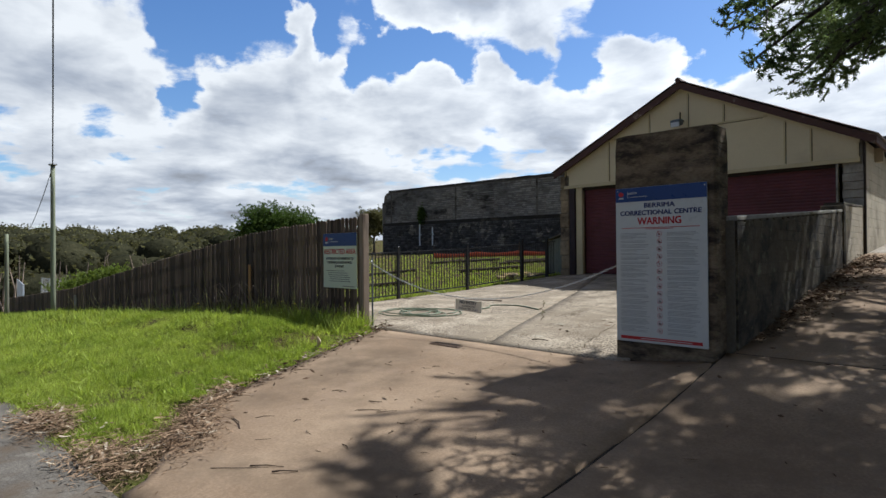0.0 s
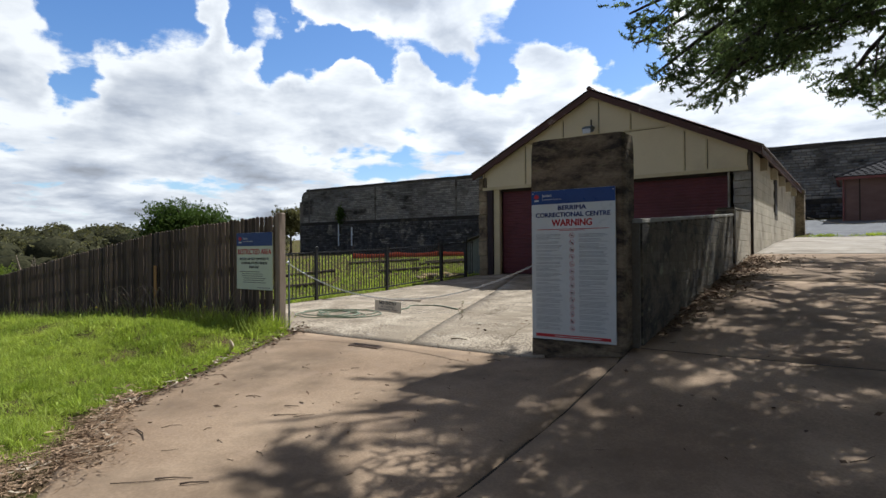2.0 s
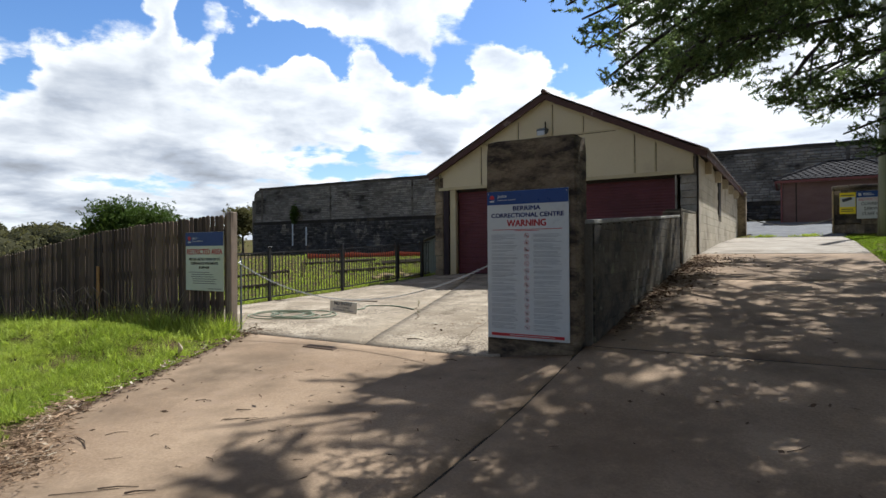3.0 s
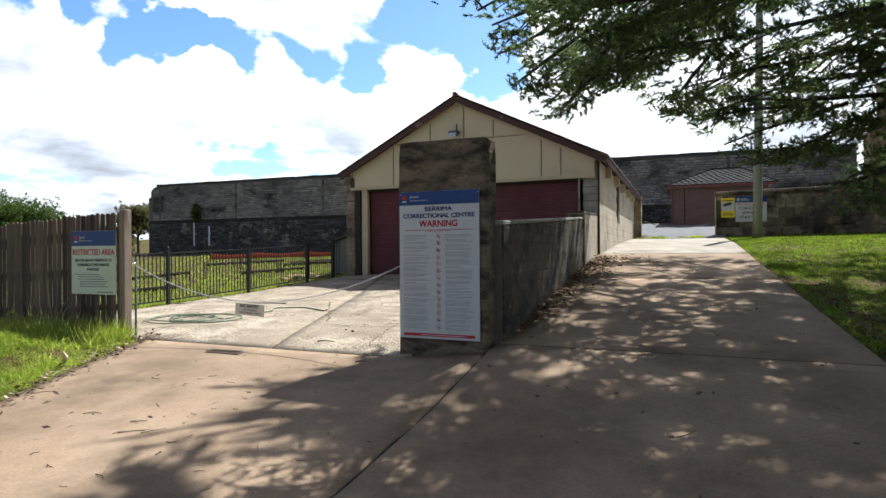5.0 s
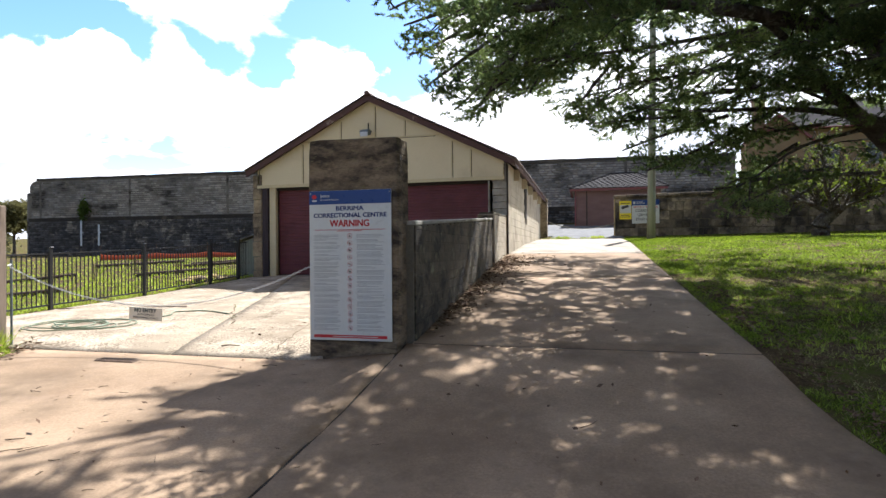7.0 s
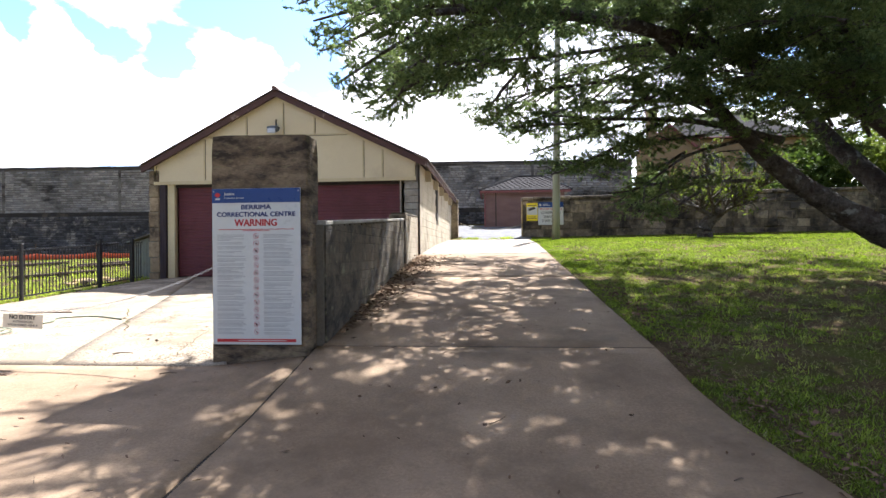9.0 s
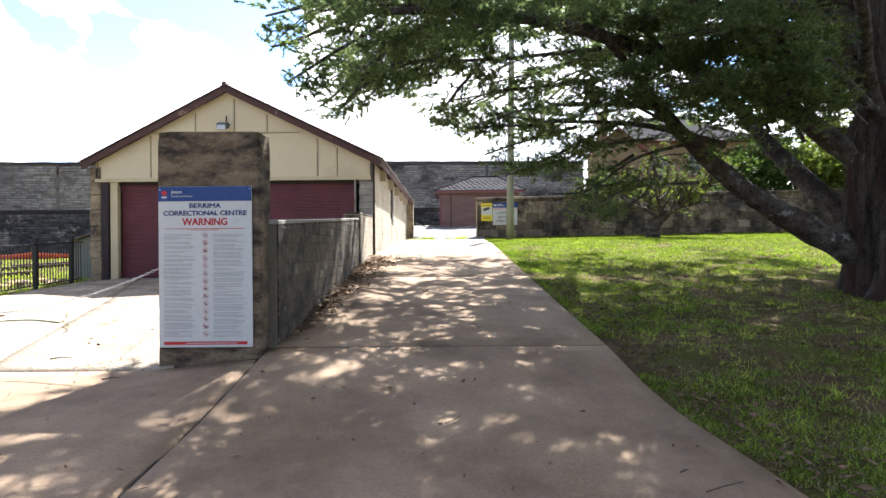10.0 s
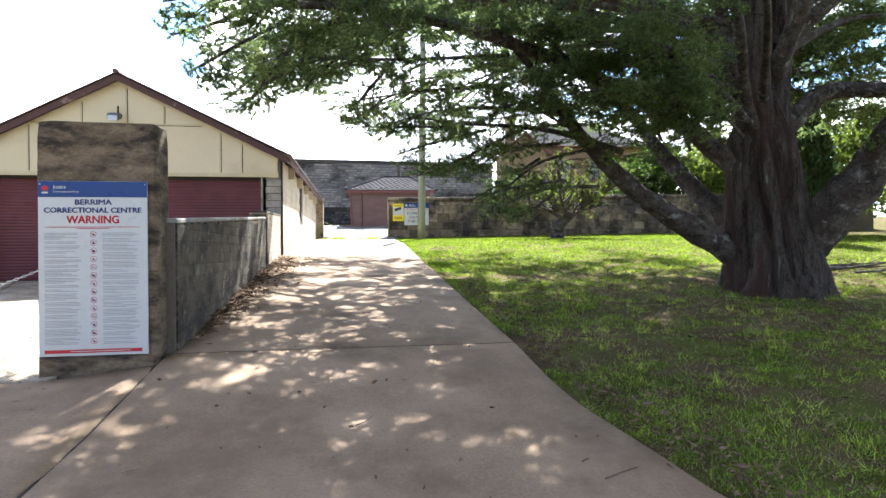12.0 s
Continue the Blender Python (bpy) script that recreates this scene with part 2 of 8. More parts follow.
MAT = {
    "soil": surf("soil_and_grass", (0.046, 0.030, 0.017), (0.150, 0.108, 0.060), 1.1, 38, 0.95, 0.9, 0.06, gain=0.10, weight=0.4, stain=(0.085, 0.098, 0.022), stain_scale=1.3, stain_at=(0.46, 0.60), spec=0.02),
    "drive": surf("smooth_concrete", (0.208, 0.144, 0.093), (0.318, 0.232, 0.155), 1.1, 45, 0.84, 0.14, 0.01, stain=(0.145, 0.105, 0.070), stain_scale=0.8, stain_at=(0.48, 0.70), moss=(0.26, 0.188, 0.130), moss_at=(0.56, 0.72), rand=0.05, gain=0.10, spec=0.08),
    "pebble": surf("pebble_concrete", (0.125, 0.097, 0.068), (0.51, 0.43, 0.325), 1.8, 34, 0.92, 1.0, 0.025, stain=(0.27, 0.22, 0.16), stain_scale=1.1, stain_at=(0.46, 0.64), moss=(0.42, 0.38, 0.31), moss_at=(0.6, 0.72), rand=0.09, weight=0.35, gain=0.075, spec=0.08),
    "earth": surf("bare_earth", (0.040, 0.028, 0.017), (0.085, 0.060, 0.036), 3.0, 30, 0.95, 0.6, 0.02, stain=(0.10, 0.10, 0.03), stain_scale=2.5, stain_at=(0.55, 0.65), spec=0.02),
    "asphalt": surf("asphalt", (0.085, 0.076, 0.066), (0.165, 0.148, 0.126), 1.6, 70, 0.95, 0.8, 0.012, stain=(0.10, 0.074, 0.052), stain_scale=1.1, stain_at=(0.48, 0.62), moss=(0.22, 0.20, 0.17), moss_at=(0.6, 0.72), gain=0.10, weight=0.4, spec=0.04),
    "gravel": surf("grey_gravel", (0.075, 0.077, 0.08), (0.20, 0.20, 0.20), 2.0, 26, 0.95, 0.7, 0.03, stain=(0.10, 0.115, 0.06), stain_scale=0.5, stain_at=(0.6, 0.7)),
    "pillar": surf("weathered_concrete", (0.086, 0.062, 0.040), (0.275, 0.205, 0.130), 2.8, 24, 0.92, 0.8, 0.012, stretch=(1.0, 1.0, 2.4), stain=(0.037, 0.028, 0.021), stain_scale=3.4, stain_at=(0.43, 0.64), moss=(0.19, 0.165, 0.085), moss_at=(0.56, 0.72), gain=0.18, weight=0.5),
    "block": surf("weathered_block", (0.070, 0.055, 0.036), (0.190, 0.155, 0.102), 1.9, 22, 0.93, 0.7, 0.02, stretch=(1.0, 1.0, 1.5), stain=(0.032, 0.027, 0.021), stain_scale=1.9, stain_at=(0.43, 0.60), moss=(0.20, 0.185, 0.115), moss_at=(0.57, 0.69), rand=0.14, gain=0.14),
    "mortar": surf("mortar", (0.085, 0.070, 0.050), (0.17, 0.147, 0.108), 2, 40, 0.95, 0.4),
    "cap": surf("pale_buff_grey", (0.22, 0.20, 0.165), (0.44, 0.41, 0.35), 3, 30, 0.9, 0.4, stain=(0.2, 0.18, 0.15), stain_scale=2.0),
    "cream_block": surf("cream_block", (0.38, 0.325, 0.235), (0.55, 0.48, 0.36), 1.5, 30, 0.9, 0.5, 0.015, stain=(0.26, 0.215, 0.155), stain_scale=0.9, stain_at=(0.52, 0.66), rand=0.07),
    "cream": surf("cream_paint", (0.64, 0.55, 0.355), (0.70, 0.61, 0.41), 0.9, 22, 0.7, 0.06, stain=(0.56, 0.47, 0.31), stain_scale=0.7, stain_at=(0.55, 0.75), rand=0.02),
    "cream_trim": surf("cream_trim", (0.52, 0.435, 0.255), (0.66, 0.57, 0.36), 2.0, 30, 0.65, 0.08, rand=0.05),
    "maroon": surf("maroon_roller_door", (0.105, 0.024, 0.029), (0.145, 0.036, 0.042), 1.0, 20, 0.5, 0.05, stain=(0.10, 0.024, 0.026), stain_scale=0.8, rand=0.05, spec=0.4),
    "roof_edge": surf("peeling_brown_paint", (0.07, 0.038, 0.034), (0.125, 0.07, 0.06), 2.2, 30, 0.8, 0.35, stain=(0.26, 0.20, 0.16), stain_scale=2.2, stain_at=(0.6, 0.66)),
    "roof": surf("rusty_roof_sheet", (0.12, 0.10, 0.095), (0.19, 0.155, 0.14), 1.2, 20, 0.6, 0.2, metal=0.3, stain=(0.16, 0.075, 0.045), stain_scale=0.8),
    "sealant": surf("dark_joint_line", (0.014, 0.011, 0.009), (0.03, 0.024, 0.018), 3, 30, 0.95, 0.2),
    # dark timber; also holds the shade of the garage front's recess
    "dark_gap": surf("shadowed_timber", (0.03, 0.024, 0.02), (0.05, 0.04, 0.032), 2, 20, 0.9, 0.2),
    "sandstone": surf("sandstone_block", (0.28, 0.20, 0.09), (0.44, 0.33, 0.165), 1.6, 22, 0.92, 0.6, 0.02, stain=(0.11, 0.085, 0.06), stain_scale=1.0, stain_at=(0.5, 0.62), rand=0.16),
    "stained_stone": surf("stained_sandstone", (0.20, 0.15, 0.095), (0.42, 0.33, 0.21), 2.2, 14, 0.93, 0.8, 0.03, stain=(0.065, 0.050, 0.038), stain_scale=1.3, stain_at=(0.50, 0.64), moss=(0.36, 0.28, 0.17), moss_at=(0.60, 0.70), rand=0.2, gain=0.14),
    # drive concrete made paler to carry the sunlight on the far bays
    "sunlit_concrete": surf("sunlit_pale_concrete", (0.27, 0.235, 0.19), (0.42, 0.375, 0.315), 1.3, 40, 0.88, 0.2, 0.01, stain=(0.20, 0.165, 0.13), stain_scale=0.7, stain_at=(0.50, 0.68), rand=0.05, gain=0.12, spec=0.06),
    "old_leaf": surf("old_brown_leaf", (0.060, 0.038, 0.026), (0.20, 0.132, 0.088), 5, 40, 0.9, 0, island=0.5, spec=0.03),
    "shed_sheet": surf("grey_green_sheet", (0.15, 0.17, 0.145), (0.22, 0.24, 0.21), 1.5, 20, 0.6, 0.1, stain=(0.12, 0.10, 0.08), stain_scale=1.5, spec=0.2),
    "prison": surf("old_sandstone", (0.125, 0.114, 0.100), (0.235, 0.212, 0.180), 0.5, 5.0, 0.95, 0.6, 0.05, stretch=(0.45, 0.45, 1.5), stain=(0.055, 0.047, 0.038), stain_scale=0.5, stain_at=(0.47, 0.60), rand=0.14),
    "prison_low": surf("damp_black_sandstone", (0.035, 0.032, 0.030), (0.075, 0.066, 0.056), 0.6, 5.0, 0.95, 0.6, 0.05, stain=(0.14, 0.115, 0.085), stain_scale=0.6, stain_at=(0.56, 0.66), rand=0.25),
    "prison_blocks": surf("old_sandstone_blocks", (0.165, 0.156, 0.147), (0.365, 0.334, 0.290), 0.30, 3.2, 0.95, 0.6, 0.04, stretch=(0.6, 0.6, 1.2), stain=(0.050, 0.046, 0.042), stain_scale=0.40, stain_at=(0.52, 0.62), moss=(0.30, 0.262, 0.205), moss_at=(0.60, 0.70), island=0.30, gain=0.13),
    "prison_low_blocks": surf("damp_black_blocks", (0.044, 0.044, 0.046), (0.115, 0.109, 0.104), 0.5, 4.0, 0.95, 0.6, 0.04, stain=(0.24, 0.215, 0.18), stain_scale=0.8, stain_at=(0.56, 0.62), island=0.45, gain=0.12),
    "paling": surf("grey_brown_paling", (0.050, 0.034, 0.024), (0.140, 0.098, 0.070), 1.6, 24, 0.9, 0.5, 0.01, stretch=(3.2, 3.2, 0.35), stain=(0.045, 0.034, 0.027), stain_scale=1.5, stain_at=(0.5, 0.66), rand=0.65),
    "post": surf("split_timber_post", (0.20, 0.15, 0.11), (0.33, 0.26, 0.20), 2, 24, 0.9, 0.5, 0.01, stretch=(4, 4, 0.3), stain=(0.10, 0.075, 0.055), stain_scale=2.0),
    "orange_wood": surf("fresh_split_wood", (0.34, 0.17, 0.055), (0.45, 0.25, 0.10), 3, 30, 0.85, 0.3, stretch=(4, 4, 0.4)),
    "pole": surf("green_treated_pole", (0.165, 0.185, 0.115), (0.285, 0.30, 0.205), 1.5, 22, 0.9, 0.4, 0.01, stretch=(4, 4, 0.25), stain=(0.15, 0.14, 0.10), stain_scale=1.2),
    "black_metal": surf("black_powder_coat", (0.012, 0.012, 0.013), (0.02, 0.02, 0.021), 3, 40, 0.45, 0.05, spec=0.5),
    "steel": surf("galvanised_steel", (0.42, 0.42, 0.41), (0.60, 0.60, 0.59), 6, 60, 0.45, 0.1, metal=0.8),
    "lamp_metal": surf("lamp_housing", (0.10, 0.12, 0.14), (0.16, 0.18, 0.20), 6, 40, 0.4, 0.05, metal=0.3),
    "sign_white": surf("sign_white", (0.50, 0.515, 0.49), (0.56, 0.575, 0.55), 2.0, 20, 0.35, 0.02, spec=0.4),
    "sign_cream": surf("faded_sign_cream", (0.56, 0.60, 0.46), (0.62, 0.65, 0.52), 2.0, 20, 0.4, 0.02, spec=0.4),
    "sign_tan": surf("faded_sign_tan", (0.66, 0.60, 0.48), (0.74, 0.68, 0.56), 4.0, 30, 0.6, 0.05),
    "sign_blue": surf("sign_blue", (0.010, 0.040, 0.165), (0.013, 0.050, 0.19), 3.0, 20, 0.35, 0.02, spec=0.4),
    "sign_navy": surf("sign_navy_print", (0.016, 0.026, 0.12), (0.02, 0.032, 0.135), 3, 20, 0.4, 0),
    "sign_red": surf("sign_red_print", (0.43, 0.026, 0.032), (0.48, 0.034, 0.04), 3, 20, 0.4, 0),
    "sign_yellow": surf("sign_yellow", (0.75, 0.58, 0.02), (0.80, 0.64, 0.04), 3, 20, 0.4, 0),
    "print_grey": surf("small_print", (0.29, 0.30, 0.30), (0.36, 0.37, 0.37), 4, 30, 0.5, 0),
    "print_dark": surf("dark_print", (0.05, 0.05, 0.05), (0.08, 0.08, 0.08), 4, 30, 0.5, 0),
    "hose": surf("green_hose", (0.10, 0.15, 0.09), (0.24, 0.27, 0.18), 3, 30, 0.5, 0.05),
    "twig": surf("dry_twig", (0.055, 0.036, 0.024), (0.12, 0.085, 0.06), 8, 40, 0.9, 0.2),
    "dry_leaf": surf("dry_bark_and_leaf", (0.13, 0.080, 0.048), (0.38, 0.265, 0.17), 5, 40, 0.85, 0, island=0.45, spec=0.03),
    "bark_strip": surf("pale_shed_bark", (0.46, 0.37, 0.26), (0.70, 0.60, 0.45), 6, 40, 0.85, 0, island=0.3, spec=0.05),
    "iron": surf("rusty_iron", (0.07, 0.045, 0.03), (0.13, 0.085, 0.055), 6, 40, 0.8, 0.3),
    "bark": surf("furrowed_bark", (0.020, 0.014, 0.011), (0.150, 0.120, 0.096), 2.6, 22, 0.95, 1.0, 0.12, stretch=(4.6, 4.6, 0.55), stain=(0.072, 0.036, 0.026), stain_scale=0.5, stain_at=(0.50, 0.62), moss=(0.30, 0.29, 0.25), moss_at=(0.62, 0.68), gain=0.085, weight=0.45),
    "old_limb": surf("old_limb_bark", (0.026, 0.020, 0.016), (0.135, 0.114, 0.094), 5.0, 24, 0.95, 1.0, 0.07, stain=(0.055, 0.036, 0.027), stain_scale=2.0, stain_at=(0.5, 0.64), moss=(0.24, 0.235, 0.205), moss_at=(0.56, 0.65), gain=0.10),
    "limb": surf("lichened_bark", (0.036, 0.030, 0.025), (0.14, 0.122, 0.102), 5.5, 22, 0.95, 1.0, 0.05, stain=(0.05, 0.032, 0.024), stain_scale=2.6, moss=(0.25, 0.25, 0.22), moss_at=(0.58, 0.65), gain=0.11),
    "brick": surf("brown_brick", (0.15, 0.088, 0.074), (0.225, 0.138, 0.115), 1.5, 14, 0.9, 0.4, stretch=(1, 1, 2.5), rand=0.1),
    "tile": surf("dark_roof_tile", (0.022, 0.021, 0.022), (0.048, 0.044, 0.045), 1.5, 12, 0.95, 0.3, rand=0.15, spec=0.08),
    "red_trim": surf("red_painted_trim", (0.17, 0.058, 0.054), (0.22, 0.08, 0.072), 2, 20, 0.6, 0.05),
    "house_stone": surf("ochre_stone_wall", (0.19, 0.13, 0.07), (0.28, 0.20, 0.11), 0.8, 8, 0.9, 0.4, 0.03),
    "slate": surf("slate_roof", (0.030, 0.029, 0.031), (0.062, 0.058, 0.060), 1.5, 12, 0.95, 0.3, spec=0.03),
    "field_stone": surf("rubble_stone", (0.14, 0.110, 0.080), (0.31, 0.250, 0.172), 1.6, 10, 0.95, 0.9, 0.05, stain=(0.055, 0.047, 0.042), stain_scale=1.1, stain_at=(0.46, 0.60), moss=(0.17, 0.16, 0.11), moss_at=(0.60, 0.70), rand=0.5, gain=0.13),
    "netting": leafy("red_barrier_netting", (0.30, 0.105, 0.062), (0.42, 0.17, 0.105), 0.8, 0.4, 0.1, 2.0),
    "dark_upright": surf("near_black_upright", (0.020, 0.016, 0.018), (0.075, 0.055, 0.058), 3, 30, 0.85, 0.5, 0.02, stretch=(4, 4, 0.4)),
    "glass_dark": surf("dark_window_glass", (0.03, 0.035, 0.04), (0.05, 0.055, 0.06), 2, 10, 0.12, 0, spec=0.6),
    "white_pipe": surf("white_pipe", (0.62, 0.66, 0.70), (0.72, 0.76, 0.78), 4, 20, 0.5, 0),
    "grass": leafy("lush_grass_blades", (0.17, 0.235, 0.040), (0.42, 0.47, 0.115), 0.85, 0.4, 0.45, 0.9),
    "lawn": leafy("lawn_blades", (0.066, 0.104, 0.018), (0.238, 0.312, 0.060), 0.85, 0.4, 0.8, 1.8),
    "straw": leafy("seed_stalks", (0.22, 0.20, 0.09), (0.34, 0.31, 0.16), 0.7, 0.25, 0.2),
    "cypress": leafy("cypress_sprays", (0.048, 0.080, 0.041), (0.215, 0.258, 0.102), 0.7, 0.6, 0.45, 1.8),
    "scrub": leafy("scrub_leaves", (0.05, 0.085, 0.022), (0.10, 0.14, 0.04), 0.6, 0.25, 0.35),
    "gum_mass": surf("gum_crown_shade", (0.018, 0.020, 0.011), (0.055, 0.052, 0.028), 0.25, 2.2, 0.95, 1.0, 0.6, spec=0.02, gain=0.12),
    "dark_conifer": leafy("dark_conifer_sprays", (0.025, 0.045, 0.018), (0.06, 0.085, 0.032), 0.7, 0.3, 0.4),
    "gum": leafy("gum_leaves", (0.046, 0.050, 0.026), (0.155, 0.143, 0.066), 0.6, 0.35, 0.35, 0.08),
    "bright_leaf": leafy("yellow_green_leaves", (0.085, 0.12, 0.026), (0.16, 0.195, 0.05), 0.7, 0.35, 0.3),
    "flower": surf("yellow_flower", (0.75, 0.55, 0.03), (0.8, 0.62, 0.06), 3, 20, 0.7, 0),
}


# ---- building helpers ----
def thing(name, loc, label, category, group="", kind=""):
    ob = new(name)
    ob.location, ob.empty_display_size = loc, 0.2
    return tagged(ob, label, category, group, kind)


def adopt(ob, parent):
    """Makes ob a part of parent; its own coordinates stay those of the world."""
    m = Matrix.Identity(4)
    up = parent
    chain = []
    while up:
        chain.append(up)
        up = up.parent
    for p in reversed(chain):
        m = m @ (p.matrix_parent_inverse @ p.matrix_basis if p.parent else p.matrix_basis)
    ob.parent, ob.matrix_parent_inverse = parent, m.inverted()
    return ob


def part(name, bm, material, parent=None, label="", smooth=False):
    me = bpy.data.meshes.new(name)
    bmesh.ops.recalc_face_normals(bm, faces=bm.faces)
    bm.to_mesh(me)
    bm.free()
    return part_mesh(name, me, material, parent, label, smooth)


def part_mesh(name, me, material, parent=None, label="", smooth=False):
    if not me.materials:
        me.materials.append(MAT[material])
    if smooth:
        me.polygons.foreach_set("use_smooth", [True] * len(me.polygons))
    ob = new(name, me)
    if parent:
        adopt(ob, parent)
    if label:
        tagged(ob, label)
    return ob


def box(x0, x1, y0, y1, z0, z1, bevel=0.0, bm=None, seg=1):
    bm = bm or bmesh.new()
    made = bmesh.ops.create_cube(bm, size=1.0)
    for v in made["verts"]:
        v.co = Vector(((x0 + x1) / 2 + v.co.x * (x1 - x0), (y0 + y1) / 2 + v.co.y * (y1 - y0), (z0 + z1) / 2 + v.co.z * (z1 - z0)))
    if bevel:
        edges = list({e for v in made["verts"] for e in v.link_edges})
        bmesh.ops.bevel(bm, geom=edges, offset=bevel, segments=seg, profile=0.5, affect="EDGES")
    return bm


def mesh_np(name, verts, faces):
    """A mesh from an array of corners and an array of equal-sided faces."""
    verts, faces = np.asarray(verts, np.float32), np.asarray(faces, np.int32)
    me = bpy.data.meshes.new(name)
    me.vertices.add(len(verts))
    me.vertices.foreach_set("co", verts.ravel())
    n, k = faces.shape
    me.loops.add(n * k)
    me.loops.foreach_set("vertex_index", faces.ravel())
    me.polygons.add(n)
    me.polygons.foreach_set("loop_start", np.arange(0, n * k, k, dtype=np.int32))
    me.polygons.foreach_set("loop_total", np.full(n, k, np.int32))
    me.update(calc_edges=True)
    return me


def tube(points, radii, sides=8, rough=0.0, seed=0):
    """A tapered tube along points, as corners and quads."""
    pts = [Vector(p) for p in points]
    rnd = random.Random(seed)
    vs, fs = [], []
    side = Vector((0, 0, 1))
    for i, p in enumerate(pts):
        d = (pts[min(i + 1, len(pts) - 1)] - pts[max(i - 1, 0)]).normalized()
        a = d.cross(side)
        if a.length < 0.05:
            a = d.cross(Vector((1, 0, 0)))
        a.normalize()
        b = a.cross(d).normalized()
        for k in range(sides):
            t = 2 * math.pi * k / sides
            r = radii[i] * (1 + rough * rnd.uniform(-1, 1))
            vs.append(p + a * math.cos(t) * r + b * math.sin(t) * r)
        if i:
            o = (i - 1) * sides
            fs += [(o + k, o + (k + 1) % sides, o + sides + (k + 1) % sides, o + sides + k) for k in range(sides)]
    return [tuple(v) for v in vs], fs


def tube_bm(points, radii, sides=8, rough=0.0, seed=0, cap=True, bm=None):
    bm = bm or bmesh.new()
    vs, fs = tube(points, radii, sides, rough, seed)
    bv = [bm.verts.new(v) for v in vs]
    for f in fs:
        bm.faces.new([bv[i] for i in f])
    if cap:
        bm.faces.new(bv[:sides][::-1])
        bm.faces.new(bv[-sides:])
    return bm


def interp(x, table):
    xs, ys = zip(*table)
    return float(np.interp(x, xs, ys))


def smooth(a, b, x):
    t = min(1.0, max(0.0, (x - a) / (b - a)))
    return t * t * (3 - 2 * t)


def text_mesh(body, size, depth=0.0012, bold=0.0, width=None):
    """Lettering as a mesh in its own x-y plane, centred, with its capital height about 0.7 of size."""
    cu = bpy.data.curves.new("lettering", "FONT")
    cu.body, cu.size, cu.extrude, cu.align_x, cu.align_y = body, size, depth, "CENTER", "CENTER"
    cu.resolution_u = 3
    ob = bpy.data.objects.new("lettering", cu)
    scene.collection.objects.link(ob)
    dg = bpy.context.evaluated_depsgraph_get()
    me = bpy.data.meshes.new_from_object(ob.evaluated_get(dg))
    bpy.data.objects.remove(ob)
    if width:
        xs = [v.co.x for v in me.vertices]
        k = width / (max(xs) - min(xs))
        for v in me.vertices:
            v.co.x *= k
    if bold:
        bm = bmesh.new()
        bm.from_mesh(me)
        for dx, dy in ((-bold, 0), (bold, 0), (0, bold * 0.7), (0, -bold * 0.7)):
            n = len(bm.verts)
            bm.from_mesh(me)
            bm.verts.ensure_lookup_table()
            for v in bm.verts[n:]:
                v.co.x += dx
                v.co.y += dy
                v.co.z += 0.00003 * (dx > 0) + 0.00006 * (dy > 0)
        bm.to_mesh(me)
        bm.free()
    return me


# ---- lie of the land ----
DRIVE = [(-60, -0.6), (-6, -0.12), (0, 0.0), (3.1, 0.12), (4.5, 0.27), (6.1, 0.54), (9, 0.83), (12.1, 1.13), (16.9, 1.50), (22, 1.85), (28, 2.10), (38, 3.15), (44, 3.65), (90, 4.4)]
YARD = [(-60, -0.6), (-6, -0.12), (0, 0.0), (1.2, 0.07), (5.9, 0.38), (6.5, 0.42), (12, 0.60), (16.6, 0.84), (20, 0.98), (30, 1.22), (41, 1.45), (60, 1.8), (90, 2.6)]


def wall_face(y):
    """x of the retaining wall's face towards the drive."""
    return -1.88 - 0.03 * (y - 6.1)


def land(x, y):
    """Height of the ground."""
    right = interp(y, DRIVE) + 0.012 * max(0.0, x - 1.7) * min(1.0, max(0.0, y / 30))
    left = interp(y, YARD)
    fall = max(0.0, -9.5 - x)
    left += -0.066 * fall * (1 - smooth(12, 34, y)) - 0.05 * max(0.0, -38 - x) * (1 - smooth(20, 40, y)) - 0.14 * max(0.0, -51 - x) * (1 - smooth(150, 400, -x))
    # grassy bank along the foot of the palings, raised to fit the camera's view
    left += 0.25 * math.exp(-((y - 4.5) / 0.55) ** 2) * smooth(-7.1, -7.9, x) * smooth(-34, -20, x)
    if y < 6.15:
        w = smooth(-3.3, -1.75, x)
    elif y < 30:
        s = wall_face(y) - 0.17
        w = smooth(s - 0.06, s + 0.06, x)
    else:
        w = smooth(-14, -2, x)
    return left + (right - left) * w


